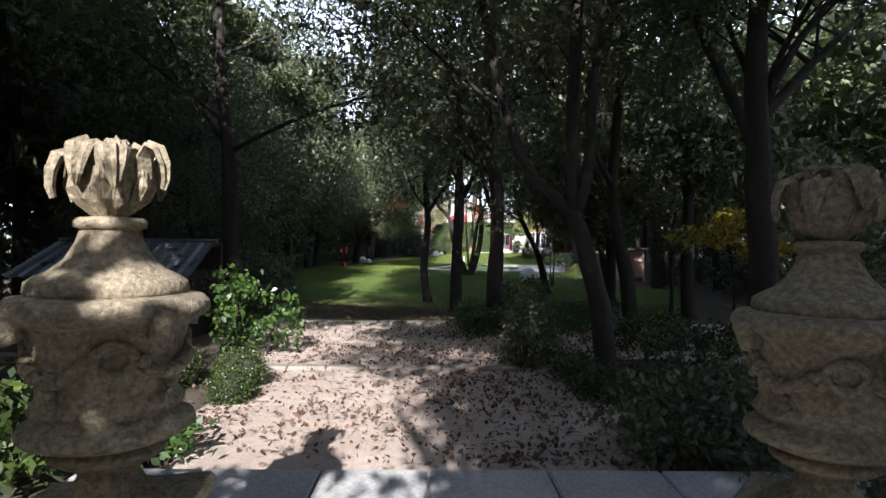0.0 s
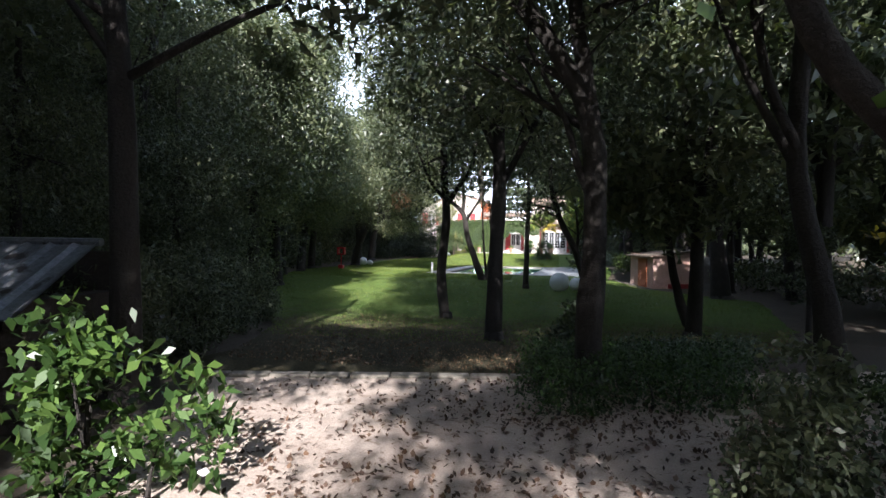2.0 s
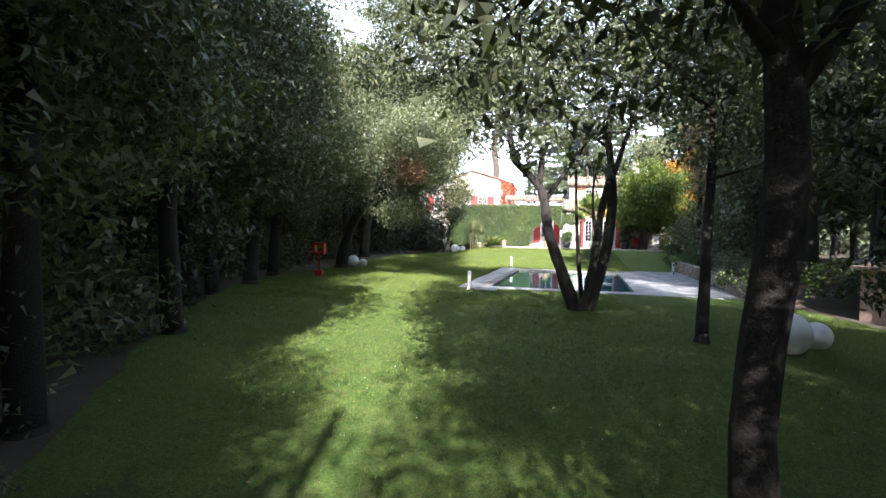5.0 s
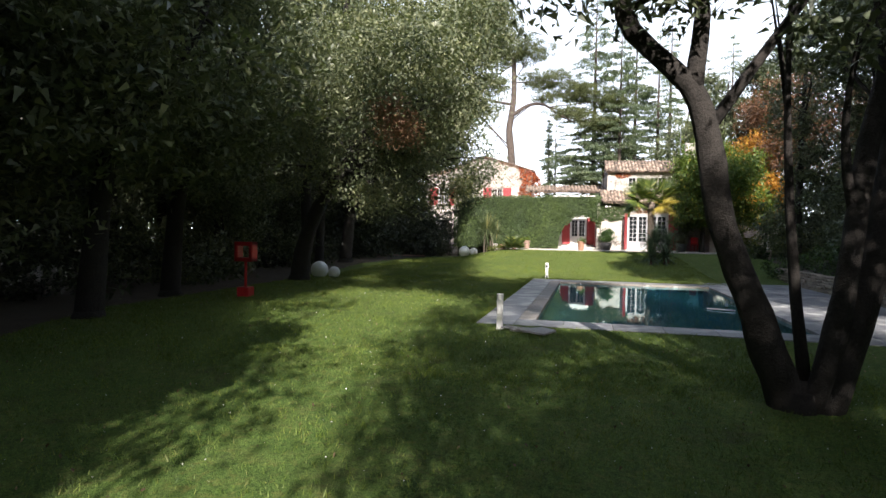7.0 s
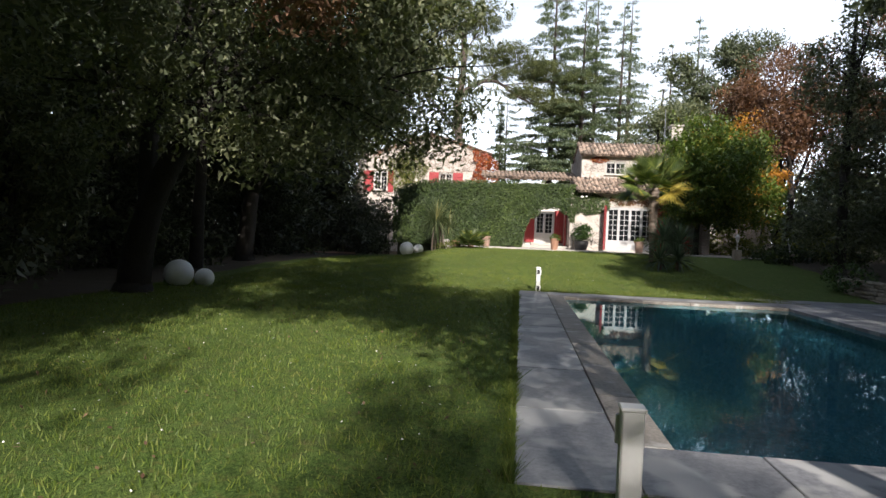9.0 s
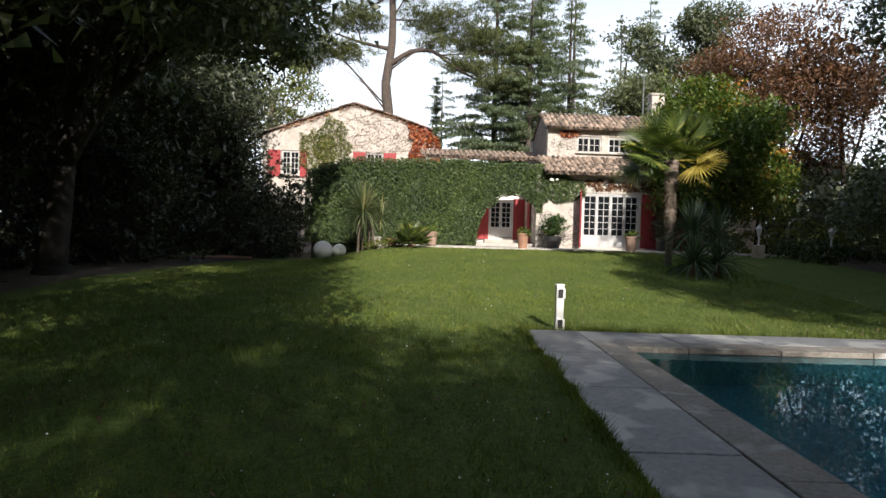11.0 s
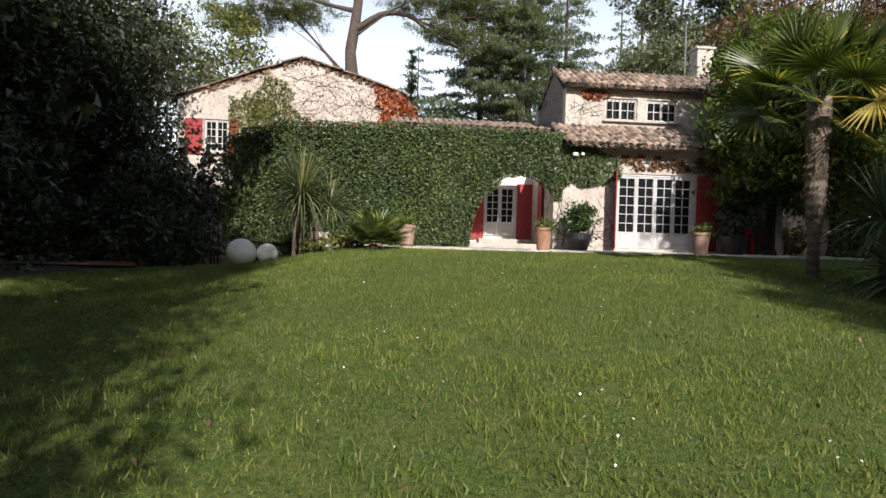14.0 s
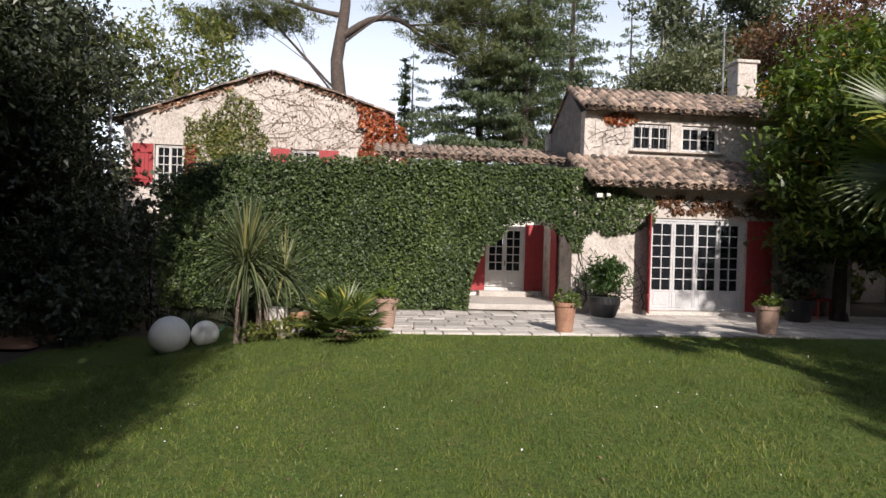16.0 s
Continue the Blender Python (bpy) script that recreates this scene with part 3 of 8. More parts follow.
gb = Build()
GN, GM = 60, 44
for j in range(GM + 1):
    v = j / GM
    ya = -4.6 + 8.8 * v
    left = 3.45 - 0.37 * ya + 0.14 * noise.noise(Vector((ya * 1.7, 2, 1)))
    for i in range(GN + 1):
        x = left + (14 - left) * i / GN
        y0 = -4.6 + 0.21 * (x - 5)
        y = y0 + (gravel_far(x) - y0) * v
        gb.v.append((x, y, ground_z(x, y) + 0.018 + 0.012 * noise.noise(Vector((x * 1.3, y * 1.3, 7)))))
for j in range(GM):
    for i in range(GN):
        cx, cy = gb.v[j * (GN + 1) + i][:2]
        if not (cx > 7.9 and cy < 1.3):
            gb.f.append((j * (GN + 1) + i, j * (GN + 1) + i + 1, (j + 1) * (GN + 1) + i + 1, (j + 1) * (GN + 1) + i))
tagged(part("gravel_drive", gb, M_gravel, smooth=True), "pale pink gravel drive littered with brown leaves", "gravel drive", kind="structure")

# ---- pool ----
pool = thing("pool", (0, 0, 0), "rectangular swimming pool with dark blue-green water and slate coping", "pool", kind="structure")
pool.matrix_basis = POOL
PW, PL = 5.1, 10.05
b = Build()
b.box((PW / 2, PL / 2, -1.62), (PW + 0.4, PL + 0.4, 0.12))
b.box((-0.11, PL / 2, -0.81), (0.2, PL + 0.4, 1.5))
b.box((PW + 0.11, PL / 2, -0.81), (0.2, PL + 0.4, 1.5))
b.box((PW / 2, -0.11, -0.81), (PW, 0.2, 1.5))
b.box((PW / 2, PL + 0.11, -0.81), (PW, 0.2, 1.5))
part("basin", b, M_poolwall, pool)
wb = Build()
wb.add([(0, 0, -0.045), (PW, 0, -0.045), (PW, PL, -0.045), (0, PL, -0.045)], [(0, 1, 2, 3)])
part("water", wb, M_water, pool, "still dark blue-green reflecting water")

# slate paving round the pool, in local strips: x0, x1, y0, y1, slab length, along
paving = thing("pool_paving", (0, 0, 0), "large grey slate paving slabs round the pool, worn and stained", "paving", kind="structure")
paving.matrix_basis = POOL


def slabs(parent, x0, x1, y0, y1, nx, ny, top, mat, rnd, jitter=0.0, gap=0.008, thick=0.07, name="slab"):
    for i in range(nx):
        for j in range(ny):
            a, c = x0 + (x1 - x0) * i / nx, x0 + (x1 - x0) * (i + 1) / nx
            d, e = y0 + (y1 - y0) * j / ny, y0 + (y1 - y0) * (j + 1) / ny
            s = rnd.uniform(-jitter, jitter)
            bb = Build().box(((a + c) / 2, (d + e) / 2, top - thick / 2 + s), (c - a - gap, e - d - gap, thick), 0, 0.006, rnd.uniform(-0.15, 0.15), rnd.uniform(-0.15, 0.15))
            part(name, bb, mat, parent)


rs = random.Random(4)
slabs(paving, -1.05, -0.33, -0.75, 11.1, 1, 8, 0.022, M_slate, rs, 0.003)
slabs(paving, -0.33, 0.02, 0.0, PL, 1, 8, 0.026, M_coping, rs, 0.002)
slabs(paving, -0.33, PW, -0.75, 0.02, 6, 1, 0.024, M_slate, rs, 0.003)
slabs(paving, -0.33, PW, PL - 0.02, PL + 0.35, 5, 1, 0.026, M_coping, rs, 0.002)
slabs(paving, -0.33, PW, PL + 0.35, 11.1, 5, 1, 0.022, M_slate, rs, 0.003)
slabs(paving, PW - 0.02, 8.4, -0.75, 14.2, 4, 11, 0.022, M_slate, rs, 0.003)

# ---- trees ----


def at_ground(x, y, dz=0.0):
    return (x, y, ground_z(x, y) + dz)


# tree A: slender, slightly S-shaped
make_tree("oak_tree", at_ground(2.68, 13.9), "slender dark-barked oak with a curved trunk on the lawn",
          [([(0, 0, -0.1), (-0.16, 0, 1.3), (-0.02, 0, 2.9), (-0.15, 0.1, 4.6), (-0.1, 0.2, 6.5), (0.1, 0.3, 8.5)], 0.155, 0.06),
           ([(-0.03, 0, 3.3), (0.3, 0.0, 3.8), (0.75, 0.1, 4.6), (0.85, 0.1, 6.0)], 0.08, 0.035),
           ([(-0.1, 0, 3.5), (-0.5, -0.1, 4.0), (-0.9, -0.2, 5.0)], 0.055, 0.025)],
          [(-0.6, 0.2, 5.2, 1.8, 1.6, 1.3), (0.9, 0.3, 6.0, 1.7, 1.7, 1.4), (0, 0.5, 8.0, 2.3, 2.3, 1.6), (-1.3, 0.4, 4.0, 1.0, 1.0, 0.8), (0.5, 0, 4.2, 1.2, 1.2, 0.7), (-1.2, 0.3, 7.2, 1.5, 1.5, 1.2), (1.4, 0.4, 7.6, 1.6, 1.5, 1.2), (-1.9, 0.4, 6.2, 1.0, 1.1, 0.9), (-2.0, 0.3, 8.4, 1.1, 1.3, 1.1), (-1.3, 0.5, 9.6, 1.4, 1.4, 1.0), (-1.0, 0.5, 10.7, 1.6, 1.5, 0.9)],
          32000, 0.066, M_oak, seed=11)
# tree B: straight
make_tree("oak_tree", at_ground(4.62, 8.75), "straight dark oak trunk with a leafy crown",
          [([(0, 0, -0.1), (0.02, 0, 1.5), (0.08, 0, 3.2), (0.02, 0.1, 5.5), (0.2, 0.2, 8.5)], 0.17, 0.08),
           ([(0.07, 0, 3.0), (0.5, 0.1, 3.8), (1.1, 0.1, 5.0)], 0.08, 0.04),
           ([(0.05, 0, 3.6), (-0.4, 0.1, 4.6), (-0.9, 0.2, 6.0)], 0.08, 0.04)],
          [(-0.8, 0.2, 5.6, 1.9, 1.8, 1.4), (1.2, 0.2, 5.4, 1.9, 1.8, 1.5), (0.2, 0.3, 7.8, 2.6, 2.4, 1.7), (1.4, 0.5, 3.9, 1.3, 1.2, 0.7), (1.8, 0.6, 6.8, 1.8, 1.7, 1.3), (2.2, 1.5, 5.0, 1.4, 1.3, 1.0), (0.3, 0.2, 9.8, 2.6, 2.6, 1.1), (2.4, 0.5, 9.0, 2.0, 2.0, 1.1), (-1.0, 0.2, 4.9, 1.1, 1.2, 0.8)],
          34000, 0.068, M_oak, seed=12)
# tree C: in the hedge bed, forked high
make_tree("oak_tree", at_ground(6.19, 3.95), "dark oak with a forked trunk rising from a hedge bed",
          [([(0, 0, -0.1), (0.0, 0, 1.0), (0.04, 0, 1.7), (0.02, 0, 2.6), (-0.1, 0, 3.2), (-0.5, 0, 3.9), (-0.9, 0.1, 4.7), (-1.0, 0.2, 6.5)], 0.155, 0.07),
           ([(-0.05, 0, 3.1), (-0.12, 0.05, 3.7), (-0.2, 0.1, 4.6), (0.1, 0.1, 7.2)], 0.11, 0.05),
           ([(0.03, 0, 2.0), (-0.16, 0, 2.5), (-0.3, 0, 3.0), (-0.75, 0, 3.9)], 0.05, 0.025)],
          [(-1.3, 0, 5.4, 1.7, 1.6, 1.2), (0.8, 0.2, 6.4, 1.9, 1.8, 1.5), (-0.4, 0.3, 8.0, 2.6, 2.4, 1.6), (0.9, -0.2, 4.5, 1.3, 1.2, 0.8), (-1.2, 0.5, 3.7, 0.8, 0.8, 0.6), (-0.6, 0.2, 10.0, 2.6, 2.4, 1.1)],
          23500, 0.066, M_oak, seed=13)
# tree V: two stems from one base
make_tree("oak_tree", at_ground(2.3, 26.4), "old oak with two dark stems spreading from one base",
          [([(-0.12, 0, -0.1), (-0.38, 0, 0.6), (-0.6, 0, 1.2), (-0.9, 0, 2.0), (-1.06, 0, 2.9), (-1.26, 0, 3.45), (-1.86, 0, 4.05), (-2.05, 0, 4.8), (-2.3, 0.1, 6.8)], 0.19, 0.07),
           ([(-1.22, 0, 3.4), (-1.15, 0, 4.2), (-1.25, 0, 5.0), (-1.2, 0, 6.2)], 0.1, 0.05),
           ([(0.15, 0, -0.1), (0.42, 0, 0.9), (0.66, 0, 1.9), (0.74, 0, 3.1), (0.72, 0.1, 3.7), (0.6, 0.1, 5.0), (0.9, 0.2, 6.6)], 0.18, 0.07),
           ([(0.72, 0.05, 3.6), (0.98, 0.1, 4.4), (1.4, 0.2, 5.8)], 0.09, 0.04),
           ([(0.05, -0.05, 0), (0.22, -0.1, 0.9), (0.35, -0.1, 1.9), (0.47, -0.05, 2.8), (0.68, 0, 3.7)], 0.12, 0.09),
           ([(-1.95, 0, 5.2), (-3.2, 0.1, 6.0), (-5.2, 0.2, 6.7)], 0.075, 0.025),
           ([(0.05, 0.1, 0), (0.03, 0.1, 0.3)], 0.24, 0.15)],
          # clumps at the far left are added for shade across the lawn
          [(-2.3, 0, 6.2, 1.7, 1.7, 1.2), (-1.2, 0.2, 6.8, 1.6, 1.6, 1.3), (1.6, 0.2, 6.7, 1.9, 1.8, 1.3), (0.3, 0.2, 8.0, 2.4, 2.2, 1.4), (-2.2, -0.3, 4.7, 0.9, 0.9, 0.5), (-0.5, 0, 4.9, 0.7, 0.7, 0.5), (-1.4, -0.5, 4.4, 0.6, 0.6, 0.35), (0.2, -0.3, 3.9, 0.45, 0.45, 0.35), (0.9, 0.1, 5.3, 0.9, 0.8, 0.5), (-3.2, 0.2, 7.0, 1.5, 1.6, 1.0), (-4.6, 0.3, 7.2, 1.5, 1.6, 0.9), (-5.6, 0.5, 6.6, 1.2, 1.4, 0.7), (-3.8, 0.3, 8.6, 1.3, 1.4, 0.8), (-5.2, 0.4, 8.4, 1.2, 1.4, 0.8), (-2.4, 0.3, 8.8, 1.0, 1.2, 0.6)],
          54000, 0.062, M_oak, seed=14, limbs=8)
# tree D and the slim one by the white globes
make_tree("oak_tree", at_ground(4.5, 22.8), "slim straight dark oak on the lawn",
          [([(0, 0, -0.1), (0.03, 0, 2.0), (0.08, 0, 4.0), (0.0, 0.1, 7.0)], 0.13, 0.05)],
          [(0.2, 0.1, 5.0, 1.5, 1.5, 1.3), (-0.3, 0.3, 7.0, 2.0, 2.0, 1.6), (1.0, 0, 4.0, 1.0, 1.0, 0.7), (1.3, 0.2, 5.8, 1.3, 1.3, 1.0), (-1.0, 0, 5.6, 1.2, 1.2, 1.0), (1.4, 0.2, 7.6, 1.5, 1.5, 1.2), (0.3, 0, 9.0, 1.8, 1.8, 1.2)], 16500, 0.07, M_oak, seed=15)
make_tree("oak_tree", at_ground(6.95, 17.9), "dark leaning oak near a pair of white globes",
          [([(0, 0, -0.1), (-0.2, 0, 0.9), (-0.5, 0, 1.9), (-1.05, 0, 3.0), (-1.4, 0.1, 4.5), (-1.2, 0.2, 6.5)], 0.16, 0.06),
           ([(-0.5, 0, 1.85), (-0.42, 0.05, 2.4), (-0.55, 0.1, 3.8)], 0.07, 0.03)],
          [(-1.2, 0.1, 5.2, 1.8, 1.6, 1.4), (0.2, 0.1, 4.3, 1.7, 1.6, 1.0), (-0.8, 0.2, 7.0, 2.3, 2.2, 1.6), (-1.9, 0, 3.4, 1.1, 1.1, 0.6), (0.9, 0, 3.2, 1.1, 1.1, 0.6), (0.9, 0.3, 6.4, 1.9, 1.8, 1.4), (-2.2, 0.3, 6.8, 1.5, 1.5, 1.2), (-0.6, 0.2, 8.8, 2.2, 2.0, 1.3)], 24500, 0.068, M_oak, seed=16)
make_tree("oak_tree", at_ground(9.4, 14.1), "slim dark oak leaning over the grass",
          [([(0, 0, -0.1), (-0.35, 0, 1.0), (-0.6, 0, 2.4), (-0.75, 0.1, 4.2), (-0.6, 0.2, 6.5)], 0.14, 0.05)],
          [(-0.6, 0.1, 5.0, 1.8, 1.8, 1.4), (0.4, 0.1, 4.0, 1.4, 1.4, 0.9), (-0.5, 0.2, 7.0, 2.2, 2.2, 1.6)], 15000, 0.066, M_oak, seed=17)
big_oak = make_tree("oak_tree", at_ground(7.95, 0.45), "big dark oak forking over the drive with hanging leafy twigs",
          [([(0, 0, -0.1), (-0.06, 0, 0.6), (-0.17, -0.03, 1.1), (-0.33, -0.06, 1.68), (-0.45, -0.09, 2.1), (-0.43, -0.08, 3.1), (-0.42, -0.08, 4.2), (-0.3, 0, 6.8)], 0.135, 0.06),
           ([(-0.42, -0.08, 1.95), (-0.69, -0.14, 2.17), (-1.02, -0.2, 2.55), (-1.3, -0.25, 3.4), (-1.6, -0.2, 4.8), (-1.8, -0.1, 6.3)], 0.085, 0.04),
           ([(-0.40, -0.08, 2.0), (-0.24, -0.05, 2.6), (-0.2, 0, 3.6), (0.1, 0.1, 5.5)], 0.09, 0.04)],
          [(-2.2, 0.1, 6.2, 2.0, 1.9, 1.3), (0.2, 0.2, 6.3, 2.0, 2.0, 1.5), (-0.9, 0.2, 8.0, 2.6, 2.4, 1.5), (-2.4, 0.3, 4.8, 1.2, 1.1, 0.6), (0.4, 0.8, 4.6, 1.3, 1.3, 0.7), (1.6, 0.6, 5.6, 1.4, 1.4, 1.0), (-0.9, 0.0, 4.5, 1.0, 1.2, 0.6), (0.0, -0.9, 5.0, 1.2, 1.1, 0.6)], 24000, 0.06, M_oak, seed=18)
rh = random.Random(77)
for x0, y0, z0, x1, y1, z1 in ((-1.35, -1.0, 3.2, -1.45, -1.85, 1.45), (-1.25, -1.1, 3.1, -1.2, -1.6, 1.75), (-1.4, -1.0, 3.2, -1.75, -1.5, 2.2)):
    spine = bezier((x0, y0, z0), ((x0 + x1) / 2 + 0.1, (y0 + y1) / 2 - 0.25, (z0 + z1) / 2 + 0.25), (x1, y1, z1), 9)
    part("twig", Build().tube([(-1.25, -0.24, 3.25)] + spine, [0.014] + [0.011 - 0.001 * i for i in range(9)], 5), M_bark, big_oak)
    places = [p + Vector((rh.uniform(-0.09, 0.09), rh.uniform(-0.09, 0.09), rh.uniform(-0.07, 0.05))) for p in spine[3:] for _ in range(5)]
    part("twig_leaves", leaf_mesh("twig_leaves", np.array(places), 0.042, np.random.default_rng(int(z1 * 100)), 0.45, 1.7), M_laurel, big_oak, "large pale green hanging leaves")
make_tree("oak_tree", at_ground(1.85, 2.2), "dark oak trunk behind the stone shed",
          [([(0, 0, -0.1), (-0.02, 0, 1.5), (-0.1, 0, 3.2), (-0.3, 0, 5.5), (-0.2, 0.1, 8.5)], 0.15, 0.07)],
          # right-hand clumps are added high over the drive to cast shade
          [(-1.9, 0, 5.0, 1.7, 1.8, 1.5), (-1.6, 0.3, 7.0, 1.7, 1.8, 1.6), (-2.4, 0.2, 8.6, 2.0, 2.2, 1.6), (-2.0, 0.8, 6.2, 1.5, 1.5, 1.1), (-1.9, -0.6, 8.0, 1.4, 1.4, 1.2), (1.5, 0.6, 5.3, 1.3, 1.3, 0.8), (1.1, 1.2, 6.6, 1.3, 1.3, 0.8), (2.2, -0.2, 3.9, 1.0, 1.0, 0.45), (1.6, 0.4, 7.8, 1.3, 1.6, 0.8), (1.9, -1.6, 7.4, 1.2, 1.4, 0.8), (1.3, 1.6, 8.8, 1.3, 1.5, 0.9), (2.2, 0.6, 9.6, 1.2, 1.5, 0.8)], 25500, 0.065, M_oak, seed=19)

# added to shade drive and trunks; its crown stays out of view
make_tree("oak_tree", at_ground(2.3, -3.0), "oak added beside the landing, its unseen crown shades the drive",
          [([(0, 0, -0.1), (0.05, 0, 2.0), (-0.05, 0, 4.0), (0.1, 0, 6.8)], 0.15, 0.06)],
          [(0, 0, 5.2, 1.5, 1.4, 0.9), (0.3, 0.2, 6.6, 1.6, 1.5, 0.9), (-0.5, -0.3, 6.0, 1.3, 1.3, 0.9), (0.2, 0.6, 4.4, 1.0, 1.0, 0.5), (1.7, 0.4, 5.3, 1.2, 1.5, 0.7), (2.9, 0.9, 5.4, 1.1, 1.5, 0.6), (2.3, 2.4, 5.5, 1.1, 1.2, 0.6), (3.6, 2.2, 5.7, 1.0, 1.3, 0.6), (1.0, 2.2, 5.4, 1.0, 1.1, 0.6), (3.9, -0.2, 6.3, 1.0, 1.2, 0.6), (2.6, -1.0, 6.6, 1.0, 1.0, 0.6), (1.5, -1.5, 5.3, 1.1, 1.0, 0.6), (2.7, -1.4, 5.6, 1.0, 1.0, 0.5), (3.8, -1.7, 5.9, 0.9, 0.9, 0.5), (1.2, -3.2, 5.5, 0.8, 0.6, 0.35), (2.4, -2.6, 5.5, 0.5, 0.4, 0.3)], 26500, 0.075, M_oak, seed=39)

make_tree("oak_tree", at_ground(10.0, 1.3), "tall dark oak with an open crown beyond the row of shrubs",
          [([(0, 0, -0.15), (-0.06, 0, 1.5), (-0.1, 0.1, 3.0), (-0.12, 0.1, 4.6), (0.1, 0.2, 8.5)], 0.21, 0.09),
           ([(-0.1, 0.1, 2.8), (-0.45, 0.1, 3.6), (-0.9, 0.2, 4.8), (-1.2, 0.3, 6.4)], 0.09, 0.04),
           ([(-0.1, 0.1, 3.2), (0.5, 0.2, 3.9), (1.2, 0.3, 4.6)], 0.08, 0.03)],
          [(-1.3, 0.3, 6.4, 1.3, 1.3, 0.9), (0.2, 0.3, 8.4, 2.2, 2.2, 1.3), (1.4, 0.4, 5.6, 1.3, 1.3, 0.8), (-0.6, 0.6, 5.0, 0.9, 0.9, 0.4), (1.6, -0.6, 7.0, 1.3, 1.3, 0.8)], 9500, 0.07, M_oak, seed=314, limbs=16)
make_tree("oak_tree", at_ground(8.7, 4.0), "slim dark oak leaning over the hedges",
          [([(0, 0, -0.1), (-0.12, 0.1, 1.0), (-0.38, 0.2, 2.4), (-0.3, 0.3, 4.0), (-0.1, 0.3, 6.8)], 0.15, 0.06),
           ([(-0.36, 0.2, 2.6), (-0.75, 0.1, 3.5), (-1.0, 0.1, 5.0)], 0.07, 0.03)],
          [(-0.2, 0.3, 5.6, 1.9, 1.8, 1.3), (0.9, 0.2, 6.6, 1.8, 1.8, 1.3), (-1.2, 0.3, 7.4, 1.8, 1.8, 1.3), (1.2, 0.4, 4.6, 1.2, 1.2, 0.7), (-1.2, -0.4, 5.0, 1.1, 1.1, 0.6)], 12000, 0.07, M_oak, seed=311, limbs=14)
make_tree("oak_tree", at_ground(12.0, 21.0), "stout dark oak at the edge of the wood",
          [([(0, 0, -0.15), (-0.15, 0, 1.4), (-0.3, 0, 3.2), (-0.1, 0.1, 5.2), (0.2, 0.2, 8.2)], 0.38, 0.12),
           ([(-0.28, 0, 2.9), (-0.9, 0.1, 4.0), (-1.5, 0.1, 5.6)], 0.12, 0.05)],
          [(-1.4, 0, 6.2, 2.0, 2.0, 1.4), (0.6, 0.2, 6.0, 2.0, 2.0, 1.5), (-0.4, 0.3, 8.4, 2.6, 2.4, 1.6), (1.0, -0.4, 4.0, 1.3, 1.3, 0.8)], 14000, 0.08, M_oak, seed=312)
make_tree("oak_tree", at_ground(11.5, 25.5), "slim dark oak before the pink shed",
          [([(0, 0, -0.15), (0.05, 0, 1.6), (-0.1, 0, 3.4), (-0.4, 0.1, 5.6), (-0.5, 0.2, 8.6)], 0.16, 0.06)],
          [(-0.6, 0, 5.4, 1.7, 1.7, 1.2), (-1.8, 0.2, 7.0, 1.8, 1.8, 1.3), (0.4, 0.3, 7.6, 1.8, 1.8, 1.4), (-3.2, 0.4, 7.6, 1.7, 1.9, 1.1), (-2.6, 0.5, 9.4, 1.9, 1.9, 1.2)], 15500, 0.08, M_oak, seed=313)

# woodland oaks: four kinds, repeated through the wood
wood, coarse = [], []
for k, (h, leaf) in enumerate(((9.5, M_oak), (11.0, M_oak), (8.5, M_oakpale), (12.0, M_oak))):
    r = random.Random(50 + k)
    lean = r.uniform(-0.4, 0.4)
    stems = [([(0, 0, -0.15), (lean * 0.3, 0.1, h * 0.2), (lean, 0, h * 0.45), (lean * 1.6, r.uniform(-0.4, 0.4), h * 0.85)], 0.2, 0.07),
             ([(lean * 0.6, 0.05, h * 0.3), (lean + 0.8, 0.4, h * 0.5), (lean + 1.4, 0.8, h * 0.75)], 0.12, 0.04)]
    blobs = [(r.uniform(-1.4, 1.4), r.uniform(-1.4, 1.4), h * r.uniform(0.38, 0.85), r.uniform(1.3, 2.1), r.uniform(1.3, 2.1), r.uniform(0.9, 1.5)) for _ in range(8)]
    blobs.append((0, 0, h * 0.85, 2.4, 2.4, 1.6))
    for row, leaves, size in ((wood, 27000, 0.07), (coarse, 9500, 0.128)):
        row.append(make_tree("oak_tree", (300 + 12 * k, 300, 1), "dark evergreen oak in the wood", stems, blobs, leaves, size, leaf, seed=60 + k, group="woodland oaks", sigma=0.26))
# low leafy oaks whose boughs reach the ground
for k in range(3):
    r = random.Random(80 + k)
    h = 7.5 + k
    stems = [([(0, 0, -0.15), (0.2, 0.1, h * 0.25), (0.1, 0, h * 0.5), (0.3, 0.2, h * 0.85)], 0.16, 0.05)]
    blobs = [(r.uniform(-1.5, 1.5), r.uniform(-1.5, 1.5), h * (0.1 + 0.1 * i), r.uniform(1.3, 1.9), r.uniform(1.3, 1.9), r.uniform(0.8, 1.2)) for i in range(9)]
    # the middle kind carries shade in its leaf colour
    w = make_tree("bushy_oak", (300 + 12 * k, 320, 1), "bushy holm oak with boughs down to the ground", stems, blobs, 19000, 0.082, (M_oakpale, M_oakshade, M_oakpale)[k], seed=90 + k, group="bushy oaks", sigma=0.22, tri=True)
    wood.append(w)

r = random.Random(88)
blobs = [(r.uniform(-1.3, 1.3), r.uniform(-1.3, 1.3), 7.8 * (0.08 + 0.085 * i), r.uniform(1.2, 1.8), r.uniform(1.2, 1.8), r.uniform(0.8, 1.2)) for i in range(11)]
